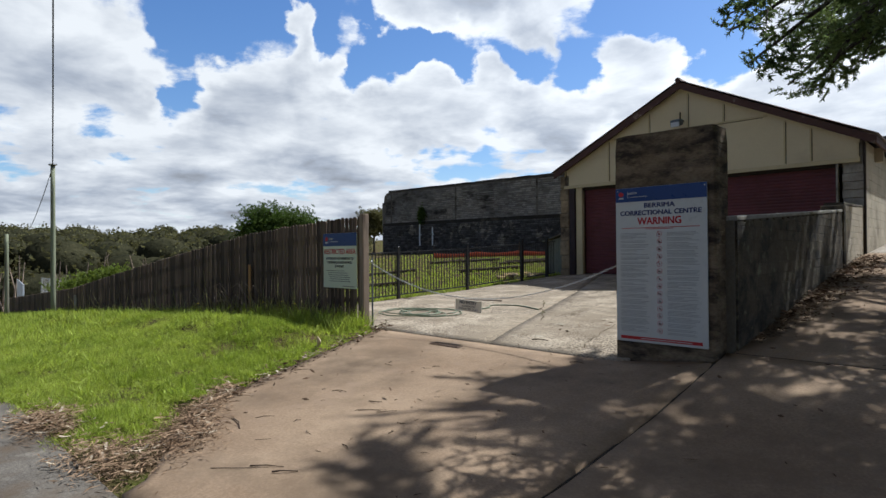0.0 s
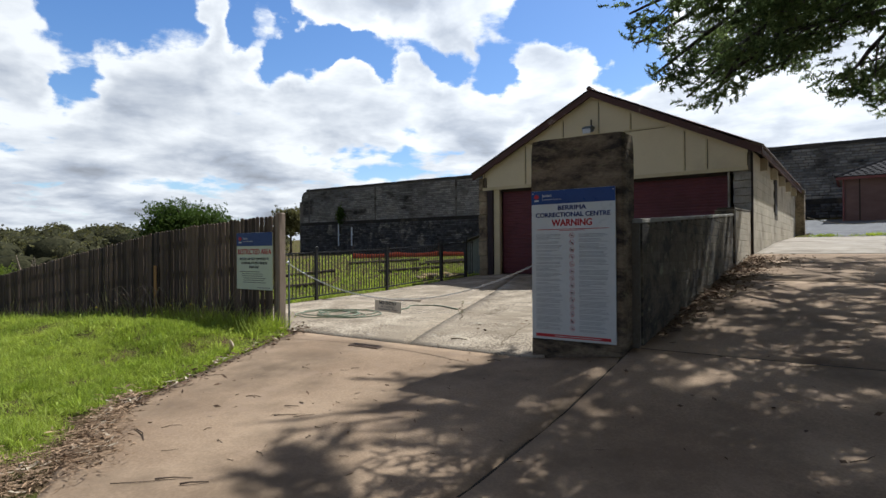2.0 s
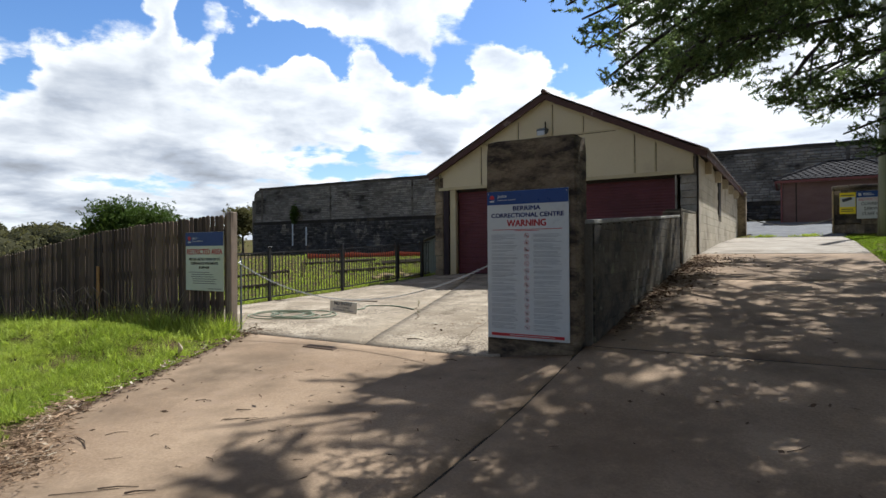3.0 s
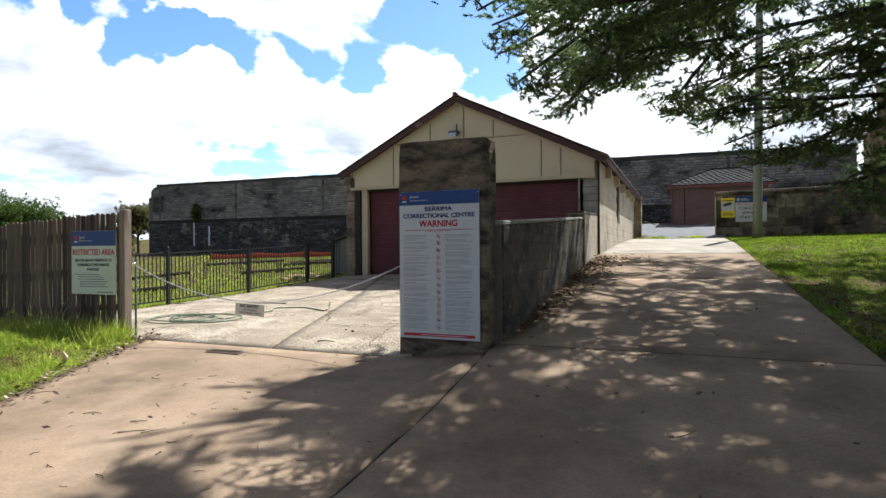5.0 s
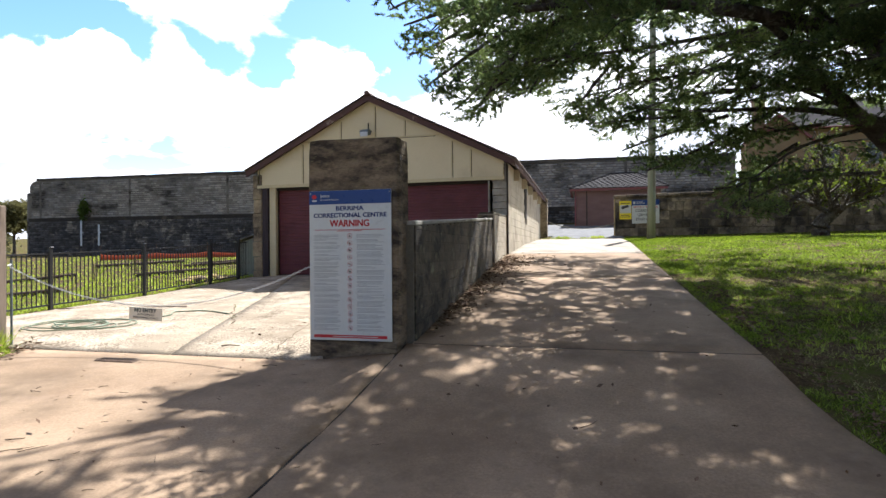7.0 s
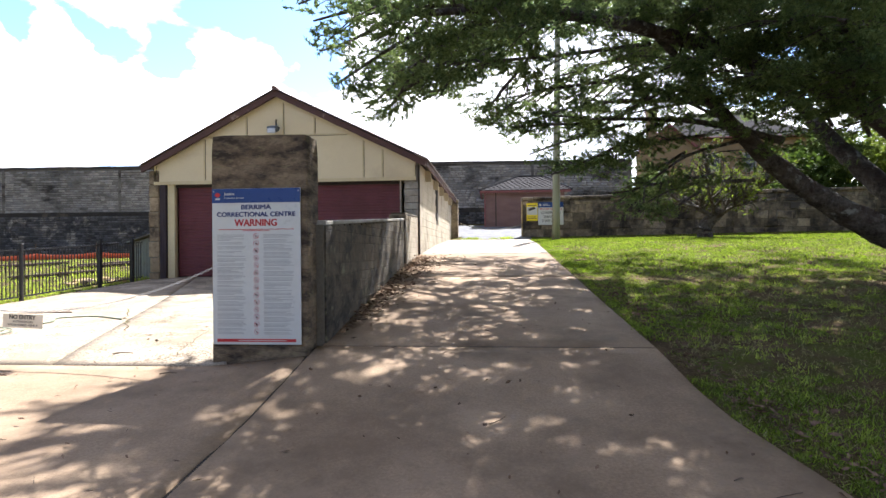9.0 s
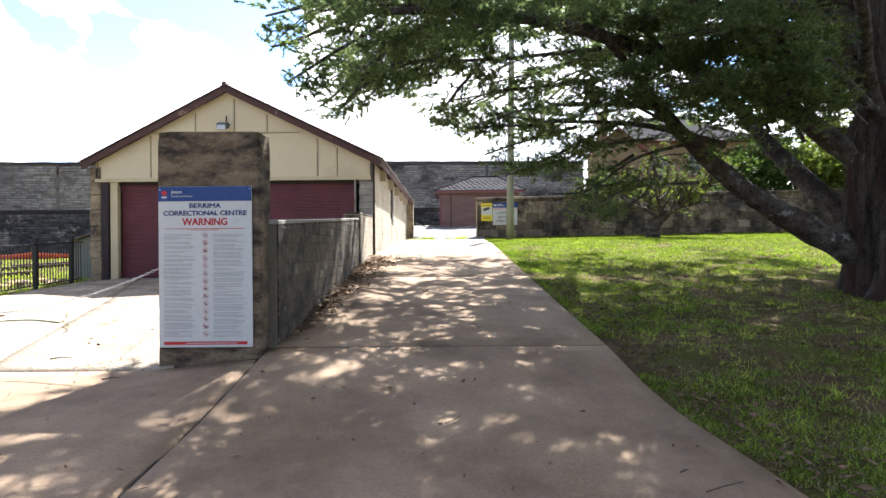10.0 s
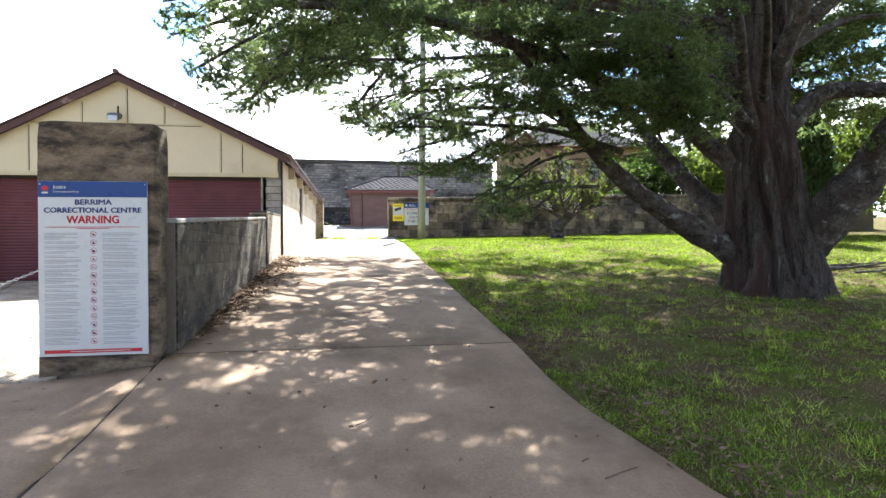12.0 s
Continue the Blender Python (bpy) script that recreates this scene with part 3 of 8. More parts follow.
def sheet(name, left, right, ys, cols, material, parent=None, thick=0.14, lift=0.0, label="", wobble=0.0):
    """A slab whose top follows the land between two edges x = left(y), right(y)."""
    rnd = random.Random(len(ys) * 7 + cols)
    vs, fs = [], []
    n = cols + 1
    for y in ys:
        a, b = left(y), right(y)
        for k in range(n):
            x = a + (b - a) * k / cols
            e = rnd.uniform(-wobble, wobble) if k in (0, cols) else 0.0
            vs.append((x + e, y, land(x, y) + lift))
    top = len(vs)
    vs += [(x, y, z - thick) for x, y, z in vs]
    for j in range(len(ys) - 1):
        for k in range(cols):
            i = j * n + k
            fs.append((i, i + 1, i + n + 1, i + n))
    m = len(ys)
    rim = [j * n for j in range(m)], [j * n + cols for j in range(m)]
    for col in rim:
        fs += [(col[j], col[j + 1], col[j + 1] + top, col[j] + top) for j in range(m - 1)]
    for row in (0, (m - 1) * n):
        fs += [(row + k, row + k + 1, row + k + 1 + top, row + k + top) for k in range(cols)]
    me = mesh_np(name, vs, fs)
    bm = bmesh.new()
    bm.from_mesh(me)
    return part(name, bm, material, parent, label)


def steps(a, b, d):
    n = max(1, round((b - a) / d))
    return [a + (b - a) * i / n for i in range(n + 1)]


# ---- ground ----
def build_ground():
    xs = sorted(set(steps(-400, -60, 20) + steps(-60, -14, 2) + steps(-14, 14, 0.25) + steps(14, 60, 2) + steps(60, 400, 20)))
    ys = sorted(set(steps(-300, -20, 20) + steps(-20, -2, 1) + steps(-2, 20, 0.25) + steps(20, 60, 1) + steps(60, 500, 20)))
    vs, n = [], len(xs)
    for y in ys:
        for x in xs:
            z = land(x, y) - 0.035 + 0.018 * noise.noise((x * 0.9, y * 0.9, 0.3))
            vs.append((x, y, z))
    fs = [(j * n + i, j * n + i + 1, (j + 1) * n + i + 1, (j + 1) * n + i) for j in range(len(ys) - 1) for i in range(n - 1)]
    ob = part_mesh("ground", mesh_np("ground", vs, fs), "soil", smooth=True)
    tagged(ob, "grassy earth rising gently away from the street", "ground", kind="structure")


def grass_edge(y):
    """x of the line where the front concrete meets the left verge."""
    return interp(y, [(1.2, -4.0), (1.45, -4.15), (1.9, -5.0), (2.65, -5.6), (4.2, -6.35), (5.3, -6.85), (5.9, -7.1), (6.3, -7.3)])


def drive_edge(y):
    """x of the line where the drive meets the right lawn."""
    return interp(y, [(1.2, 2.72), (2.2, 2.33), (3.25, 2.09), (3.66, 2.02), (4.29, 1.89), (4.67, 1.81), (5.15, 1.75), (5.98, 1.71), (9.0, 1.63), (12, 1.58), (15, 1.58), (28.2, 1.75)])


def build_paving():
    road = sheet("road", lambda y: -90.0, lambda y: 90.0, steps(-6.5, 1.18, 0.64), 120, "asphalt", None, 0.06, -0.012)
    tagged(road, "patched grey asphalt road beside the driveway", "road", kind="structure")
    drive = thing("driveway", (0, 6, land(0, 6)), "brown-grey concrete driveway cast in bays, rising beside the garage", "driveway", kind="structure")
    j = 0.016
    mid = lambda y: -1.97
    g = 0.013
    sheet("slab", grass_edge, lambda y: mid(y) - g, steps(1.2, 5.86, 0.18), 26, "drive", drive, wobble=0.02)
    sheet("slab", lambda y: mid(y) + g, drive_edge, steps(1.2, 6.2, 0.2), 20, "drive", drive)
    for a, b in ((6.2, 11.4), (11.4, 16.8), (16.8, 22.4), (22.4, 28.1)):
        # far bays take the paler copy that stands for full sun
        sheet("slab", lambda y: wall_face(min(y, 16.6)) - 0.02, drive_edge, steps(a + (0.045 if a < 7 else j), b - j, 0.3), 14, "sunlit_concrete" if a > 16 else "drive", drive)
    sheet("joint_sealant", lambda y: mid(y) - g, lambda y: mid(y) + g, steps(1.2, 5.9, 0.3), 1, "sealant", drive, thick=0.05, lift=-0.006)
    sheet("joint_sealant", lambda y: wall_face(y), drive_edge, [6.2 - 0.004, 6.245], 14, "sealant", drive, thick=0.05, lift=-0.006)
    for y in (11.4, 16.8, 22.4):
        sheet("joint_sealant", lambda q: wall_face(min(q, 16.6)), drive_edge, [y - j, y + j], 14, "sealant", drive, thick=0.05, lift=-0.006)
    apron = thing("apron", (-6, 10, land(-6, 10)), "rough pebbled concrete yard in front of the garage, cracked and dusty", "yard", kind="structure")
    left = lambda y: interp(y, [(5.88, -7.9), (8.2, -10.75), (16.7, -10.62)])
    right = lambda y: -2.35 if y > 6.3 else -2.9
    # one pour with one long joint that runs askew to the entry, worn open and dusty
    lines = [lambda y: -4.79 - (y - 5.76) * 0.385]
    edges = [lambda y: -99.0] + lines + [lambda y: 99.0]
    for lo, hi in zip(edges, edges[1:]):
        sheet("slab", lambda y, f=lo: min(max(left(y), f(y) + 0.006), right(y)), lambda y, f=hi: max(min(right(y), f(y) - 0.006), left(y)), steps(5.88, 16.85, 0.25), 14, "pebble", apron, lift=0.004)
    sheet("joint_dirt", lambda y: lines[0](y) - 0.010, lambda y: lines[0](y) + 0.010, steps(5.9, 16.8, 0.6), 1, "earth", apron, thick=0.05, lift=-0.004)
    rnd = random.Random(77)
    for (xa, ya), (xb, yb), wide in (((-6.61, 8.86), (-5.02, 8.53), 0.005), ((-5.33, 7.85), (-6.92, 10.3), 0.009), ((-9.0, 8.4), (-9.6, 12.0), 0.005), ((-8.4, 11.6), (-5.0, 12.4), 0.006), ((-7.4, 6.3), (-8.0, 9.2), 0.004), ((-3.6, 6.1), (-4.6, 9.6), 0.004)):
        n = 18
        bm = bmesh.new()
        rows = []
        for k in range(n + 1):
            u = k / n
            x, y = xa + (xb - xa) * u + rnd.uniform(-0.04, 0.04), ya + (yb - ya) * u + rnd.uniform(-0.04, 0.04)
            w = wide * rnd.uniform(0.4, 1.3)
            rows.append([bm.verts.new((x - w, y - w, land(x, y) + 0.007)), bm.verts.new((x + w, y + w, land(x, y) + 0.007))])
        for p, q in zip(rows, rows[1:]):
            bm.faces.new((p[0], p[1], q[1], q[0]))
        part("crack", bm, "earth", apron)
    g = sheet("gravel_yard", lambda y: -9.0 if y > 30.2 else -1.6, lambda y: 1.9 if y < 31 else 9.0, steps(28.1, 40.5, 0.4), 24, "gravel", None, 0.06, 0.0)
    tagged(g, "pale grey gravel yard beyond the end of the driveway", "gravel", kind="structure")


build_ground()
build_paving()


# ---- gate pillar, retaining wall ----
def build_pillar():
    pil = thing("gate_pillar", (-2.5, 6.3, 0.4), "tall board-marked concrete gate pillar, stained dark", "pillar")
    x0, x1, y0, y1, zt = -3.06, -1.985, 6.0, 6.36, 2.87
    bm = bmesh.new()
    # poured board by board, the marks of the boards left as shallow lips
    rnd = random.Random(4)
    zs = [-0.1, 0.42]
    while zs[-1] < zt - 0.19:
        zs.append(zs[-1] + rnd.uniform(0.10, 0.16))
    zs.append(zt)
    rings = []
    xs = [x0 + (x1 - 0.05 - x0) * k / 8 for k in range(9)]
    prof = [(x, y0) for x in xs] + [(x1 - 0.022, y0 + 0.008), (x1 - 0.006, y0 + 0.03), (x1, y0 + 0.08), (x1 - 0.004, y0 + 0.2), (x1, y1)] + [(x, y1) for x in xs[::-2]]
    cx, cy = (x0 + x1) / 2, (y0 + y1) / 2
    for i, z in enumerate(zs):
        last = i == len(zs) - 1
        out = rnd.uniform(-0.007, 0.007)
        for dz, ins in ((-0.009, 0.0), (0.0, 0.005), (0.009, 0.0)) if 0 < i < len(zs) - 1 else ((0, 0.014 if last else 0.0),):
            ring = []
            for x, y in prof:
                k = 1 - ins / 0.6
                zz = z + dz + 0.010 * noise.noise((x * 1.3, y, z))
                if last:
                    zz += 0.016 * noise.noise((x * 6, y * 6, 3.0))
                e = 0.007 * noise.noise((x * 3.1, y * 3.1, z * 4.0)) + out
                ring.append(bm.verts.new((cx + (x - cx) * k, cy + (y - cy) * k + (e if y < cy else 0.0), zz)))
            rings.append(ring)
    n = len(prof)
    for a, b in zip(rings, rings[1:]):
        for k in range(n):
            bm.faces.new((a[k], a[(k + 1) % n], b[(k + 1) % n], b[k]))
    bm.faces.new(rings[-1])
    part("shaft", bm, "pillar", pil)
    # plinth skirt against the paving
    part("footing", box(x0 + 0.004, x1 - 0.03, y0 - 0.010, y0 + 0.2, 0.0, 0.58, 0.006), "pillar", pil)


def build_retaining_wall():
    wall = thing("retaining_wall", (-2.1, 11.5, 1.0), "mossy concrete block retaining wall with a pale cap, stepping up to the garage", "wall", kind="structure")
    y0, y1, step_y = 6.28, 16.95, 13.6
    top = lambda y: interp(y, [(6.0, 1.93), (13.6, 2.38)]) if y < step_y else interp(y, [(13.6, 2.52), (16.95, 2.64)])
    # core
    bm = bmesh.new()
    ring = []
    ys = steps(y0, step_y - 0.01, 0.5) + steps(step_y, y1, 0.5)
    for y in ys:
        f, t = wall_face(y), top(y) - 0.045
        ring.append([bm.verts.new(c) for c in ((f - 0.02, y, -0.3), (f - 0.02, y, t), (f - 0.33, y, t), (f - 0.33, y, -0.3))])
    for a, b in zip(ring, ring[1:]):
        for k in range(4):
            bm.faces.new((a[k], a[(k + 1) % 4], b[(k + 1) % 4], b[k]))
    bm.faces.new(ring[0])
    bm.faces.new(ring[-1])
    part("core", bm, "mortar", wall)
    # cap, pale along the lower run and block-coloured on the taller end
    for a, b in ((y0 + 0.03, step_y - 0.02), (step_y - 0.02, y1)):
        bm = bmesh.new()
        rows = []
        rnd = random.Random(int(a * 10))
        for y in steps(a, b, 0.4):
            f = wall_face(y)
            t = top(min(y, step_y - 0.03)) if b < 14 else top(max(y, step_y))
            d = rnd.uniform(-0.006, 0.006)
            rows.append([bm.verts.new(c) for c in ((f + 0.006 + d * 0.5, y, t - 0.045), (f + 0.004 + d * 0.5, y, t - 0.010 + d), (f - 0.012, y, t + d), (f - 0.33, y, t), (f - 0.345, y, t - 0.045))])
        for p, q in zip(rows, rows[1:]):
            for k in range(5):
                bm.faces.new((p[k], p[(k + 1) % 5], q[(k + 1) % 5], q[k]))
        bm.faces.new(rows[0])
        bm.faces.new(rows[-1])
        part("cap", bm, "cap" if b < 14 else "block", wall)
    # vertical return where the taller end begins
    part("pier", box(wall_face(13.6) - 0.36, wall_face(13.6) + 0.03, 13.42, 13.62, 0.3, 2.46, 0.012), "block", wall)
    return wall, top


BLOCK_MESHES = {}


def block_mesh(key, w, d, h, bevel, material, rnd, jag=0.0):
    """One block lying along x, its face at y = 0 looking to -y, with worn edges."""
    if key not in BLOCK_MESHES:
        bm = bmesh.new()
        b = bevel
        pts = [(-w / 2 + b, 0, b), (w / 2 - b, 0, b), (w / 2 - b, 0, h - b), (-w / 2 + b, 0, h - b)]
        rim = [(-w / 2, b, 0), (w / 2, b, 0), (w / 2, b, h), (-w / 2, b, h)]
        back = [(-w / 2, d, 0), (w / 2, d, 0), (w / 2, d, h), (-w / 2, d, h)]
        A = [bm.verts.new((x + rnd.uniform(-jag, jag), y + rnd.uniform(-jag, jag) * 0.6, z + rnd.uniform(-jag, jag))) for x, y, z in pts]
        B = [bm.verts.new((x, y, z)) for x, y, z in rim]
        C = [bm.verts.new(c) for c in back]
        bm.faces.new(A)
        for P, Q in ((A, B), (B, C)):
            for k in range(4):
                bm.faces.new((P[k], P[(k + 1) % 4], Q[(k + 1) % 4], Q[k]))
        me = bpy.data.meshes.new("block")
        bmesh.ops.recalc_face_normals(bm, faces=bm.faces)
        bm.to_mesh(me)
        bm.free()
        me.materials.append(MAT[material])
        BLOCK_MESHES[key] = me
    return BLOCK_MESHES[key]


def lay_courses(parent, name, material, start, heading, length, z_of, top_of, unit, course, skip=None, joint=0.012, jag=0.004, key="", proud=0.006, depth=0.05, seed=1, limit=300):
    """Courses of blocks on a face that starts at start and runs along heading (degrees from +x, face to its right)."""
    rnd = random.Random(seed)
    c, s = math.cos(radians(heading)), math.sin(radians(heading))
    count, rest = 0, []
    zmin = min(z_of(u) for u in steps(0, length, 0.5))
    zmax = max(top_of(u) for u in steps(0, length, 0.5))
    k, z = 0, zmin
    while z < zmax - 0.03:
        h = course if isinstance(course, float) else rnd.choice(course)
        if isinstance(unit, float):
            u = -unit * 0.5 if k % 2 else 0.0
        else:
            u = -rnd.choice(unit) * 0.6
        while u < length:
            w = unit if isinstance(unit, float) else rnd.choice(unit)
            a, b = max(u, 0.0), min(u + w, length)
            u += w
            if b - a < 0.06:
                continue
            m = (a + b) / 2
            if z + h < z_of(m) or z + 0.02 > top_of(m) or (skip and skip(a, b, z, z + h)):
                continue
            hh = min(h, top_of(m) - z)
            kk = (key, round(b - a, 2), round(hh, 2), rnd.randrange(3))
            me = block_mesh(kk, b - a - joint, depth, hh - joint, 0.0025 if jag < 0.0012 else 0.006 if jag < 0.01 else 0.02, material, rnd, jag)
            ob = new(name, me)
            ob.matrix_basis = Matrix.Translation((start[0] + c * m, start[1] + s * m, z + joint / 2)) @ Matrix.Rotation(radians(heading), 4, "Z") @ Matrix.Translation((0, -proud - rnd.uniform(0, proud), 0))
            adopt(ob, parent)
            count += 1
        z += h
        k += 1
    return count


# ---- garage ----
GX0, GX1, GY0, GY1 = -10.43, -2.15, 16.66, 29.6
EAVE, APEX = 4.22, 6.38
GXM = -6.41


def build_garage():
    g = thing("garage", (GXM, 20, 0.8), "double garage with cream gable, maroon roller doors and block side walls", "garage")
    zf = 0.80
    # gable lining with cover strips
    bm = bmesh.new()
    base = 3.70
    poly = [(-10.30, base), (-2.25, base), (-2.25, EAVE + 0.02), (GXM, APEX - 0.10), (-10.30, EAVE + 0.02)]
    front = [bm.verts.new((x, 16.62, z)) for x, z in poly]
    back = [bm.verts.new((x, 16.70, z)) for x, z in poly]
    bm.faces.new(front)
    bm.faces.new(back[::-1])
    for k in range(5):
        bm.faces.new((front[k], back[k], back[(k + 1) % 5], front[(k + 1) % 5]))
    part("gable_lining", bm, "cream", g)
    roof_z = lambda x: APEX - 0.10 - (APEX - EAVE - 0.12) * abs(x - GXM) / (GXM - (-10.6))
    for x, z0 in ((-8.70, base + 0.09), (-7.38, 5.12), (-6.24, 5.12), (-5.28, 5.12), (-3.81, base + 0.09), (-3.24, base + 0.09), (-10.27, base + 0.09), (-2.28, base + 0.09)):
        z1 = roof_z(x) - 0.12
        if z1 > z0:
            part("cover_strip", box(x - 0.022, x + 0.022, 16.595, 16.622, z0, z1, 0.004), "cream_trim", g)
            # thin dark strip along one side of the cover strip
            part("open_joint", box(x + 0.0225, x + 0.036, 16.612, 16.621, z0 + 0.005, z1 - 0.03), "sealant", g)
    part("cover_strip", box(-8.6, -4.2, 16.59, 16.622, 5.065, 5.11, 0.004), "cream_trim", g)
    part("open_joint", box(-8.5, -4.3, 16.612, 16.621, 5.052, 5.064), "sealant", g)
    part("bottom_rail", box(-10.31, -2.24, 16.585, 16.625, base - 0.03, base + 0.07, 0.006), "cream_trim", g)
    # barge boards following the roof, with the worn roof edge above
    for sgn, xe in ((-1, -10.60), (1, -1.93)):
        bm = bmesh.new()
        ze = EAVE - 0.02
        rnd = random.Random(8 + sgn)
        rows = []
        for i in range(13):
            t = i / 12
            x = xe + (GXM - xe) * t
            z = ze + (APEX - ze) * t + rnd.uniform(-0.006, 0.006)
            rows.append([bm.verts.new(c) for c in ((x, 16.40, z - 0.17), (x, 16.40, z + 0.02), (x, 16.50, z + 0.03), (x, 16.50, z - 0.16))])
        for p, q in zip(rows, rows[1:]):
            for k in range(4):
                bm.faces.new((p[k], p[(k + 1) % 4], q[(k + 1) % 4], q[k]))
        bm.faces.new(rows[0])
        bm.faces.new(rows[-1])
        part("barge_board", bm, "roof_edge", g)
    # corrugated roof sheets
    for sgn, xe in ((-1, -10.66), (1, -1.86)):
        vs, fs = [], []
        ys = steps(16.36, GY1 + 0.15, 0.038)
        cols = 8
        for j, y in enumerate(ys):
            wv = 0.014 * math.sin(j * math.pi / 2)
            for i in range(cols + 1):
                t = i / cols
                x = xe + (GXM - xe) * t
                z = EAVE - 0.02 + (APEX + 0.03 - EAVE) * t + 0.045 + wv
                vs.append((x, y, z))
        n = cols + 1
        fs = [(j * n + i, j * n + i + 1, (j + 1) * n + i + 1, (j + 1) * n + i) for j in range(len(ys) - 1) for i in range(cols)]
        me = mesh_np("roof", vs, fs)
        ob = part_mesh("roof", me, "roof", g, smooth=True)
        so = ob.modifiers.new("thickness", "SOLIDIFY")
        so.thickness = 0.012
    part("ridge_cap", tube_bm([(GXM, y, APEX + 0.06) for y in (16.33, 20, 25, GY1 + 0.1)], [0.075] * 4, 8), "roof_edge", g)
    # loose pale sheet strip on the right slope
    part("flashing", tube_bm([(-5.6, 16.46, 6.07), (-4.95, 16.46, 5.757)], [0.015, 0.015], 6), "steel", g)
    # eaves fascia and rafter ends along the drive
    part("fascia", box(-1.95, -1.90, 16.45, GY1 + 0.1, EAVE - 0.16, EAVE + 0.0, 0.006), "roof_edge", g)
    for y in (18.2, 20.65, 23.0, 25.3, 27.6):
        part("rafter_end", box(-2.16, -1.96, y - 0.06, y + 0.06, EAVE - 0.42, EAVE - 0.06, 0.012), "cream_block", g)
    # walls
    part("side_wall", box(GX1 - 0.24, GX1 - 0.012, 16.72, GY1, 0.2, EAVE - 0.03), "mortar", g)
    part("end_wall", box(GX0, GX1 - 0.25, GY1 - 0.2, GY1, 0.2, EAVE), "cream_block", g)
    part("side_wall", box(GX0, GX0 + 0.24, 16.95, GY1 - 0.21, 0.2, EAVE - 0.03), "cream_block", g)
    bm = bmesh.new()
    tri = [bm.verts.new((x, y, z)) for y in (GY1 - 0.19, GY1 - 0.01) for x, z in ((GX0, EAVE + 0.002), (GX1 - 0.25, EAVE + 0.002), (GXM, APEX - 0.1))]
    for f in ((0, 1, 2), (5, 4, 3), (0, 3, 4, 1), (1, 4, 5, 2), (2, 5, 3, 0)):
        bm.faces.new([tri[i] for i in f])
    part("end_gable", bm, "cream_block", g)
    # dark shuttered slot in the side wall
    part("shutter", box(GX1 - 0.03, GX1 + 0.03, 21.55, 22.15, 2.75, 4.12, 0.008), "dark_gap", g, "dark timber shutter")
    # far pier at the end of the side wall
    part("end_pier", box(GX1 - 0.4, GX1 + 0.34, GY1 + 0.02, GY1 + 0.55, 1.2, 4.05, 0.03), "stained_stone", g, "dark stone pier with a rounded cap")
    part("pier_cap", box(GX1 - 0.43, GX1 + 0.37, GY1 - 0.02, GY1 + 0.59, 4.054, 4.24, 0.07, seg=2), "stained_stone", g)
    # front: stone pier at the left, posts, doors, right return
    part("floor", box(GX0 + 0.3, GX1 - 0.3, 16.9, GY1 - 0.25, 0.3, zf + 0.015), "pebble", g)
    for z0, z1, w in ((0.5, 1.0, 0.02), (1.0, 1.46, 0.0), (1.46, 1.95, 0.03), (1.95, 2.38, 0.01), (2.38, 2.86, 0.025), (2.86, 3.3, 0.0), (3.3, 3.68, 0.02), (3.68, 4.12, 0.01)):
        part("stone", box(-10.46 - w, -10.15, 16.60 - w * 0.5, 16.98, z0 + 0.006, z1 - 0.006, 0.022), "stained_stone", g)
    # near-black upright filling the dark gap between stone pier and door post
    part("post", box(-10.13, -9.93, 16.585, 16.75, 0.6, 3.67, 0.012), "dark_upright", g, "near-black post beside the stone pier")
    part("door_post", box(-9.90, -9.68, 16.64, 16.80, 0.6, 3.67, 0.008), "cream_trim", g)
    part("door_post", box(-6.50, -6.28, 16.64, 16.80, 0.6, 3.67, 0.008), "cream_trim", g)
    part("door_post", box(-2.73, -2.68, 16.64, 16.80, 0.6, 3.66, 0.008), "cap", g)
    # near-black lintel and return: the recess's shade is put into their colour
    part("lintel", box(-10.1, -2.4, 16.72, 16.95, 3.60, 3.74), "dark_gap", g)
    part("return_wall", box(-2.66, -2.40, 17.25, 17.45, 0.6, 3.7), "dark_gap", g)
    for x0, x1 in ((-9.67, -6.51), (-6.27, -2.75)):
        door = part("roller_door", box(x0, x1, 16.86, 16.88, zf - 0.1, 3.66), "maroon", g)
        n = 34
        h = (3.62 - zf) / n
        for k in range(n):
            z = zf + k * h
            bm = bmesh.new()
            ring = [(16.86, z + 0.006), (16.849, z + h * 0.3), (16.849, z + h * 0.7), (16.86, z + h - 0.006)]
            A = [bm.verts.new((x0 + 0.004, y, q)) for y, q in ring]
            B = [bm.verts.new((x1 - 0.004, y, q)) for y, q in ring]
            for i in range(3):
                bm.faces.new((A[i], A[i + 1], B[i + 1], B[i]))
            part("slat", bm, "maroon", door)
        part("bottom_bar", box(x0, x1, 16.82, 16.87, zf + 0.02, zf + 0.07, 0.005), "dark_gap", door)
    # right corner: block return seen beside the door
    for k in range(9):
        z = 2.42 + k * 0.2
        if z < 3.6:
            part("block", box(-2.60 + 0.02 * (k % 2), -2.17, 16.64, 16.85, z, z + 0.19, 0.012), "cap", g)
    part("corner_wall", box(-2.58, -2.165, 16.66, 17.2, 0.6, 2.42), "mortar", g)
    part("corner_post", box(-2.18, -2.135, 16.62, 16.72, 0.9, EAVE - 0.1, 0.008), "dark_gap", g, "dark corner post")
    part("corner_infill", box(-2.60, -2.20, 16.66, 16.80, 3.6, EAVE - 0.05), "cap", g)
    return g


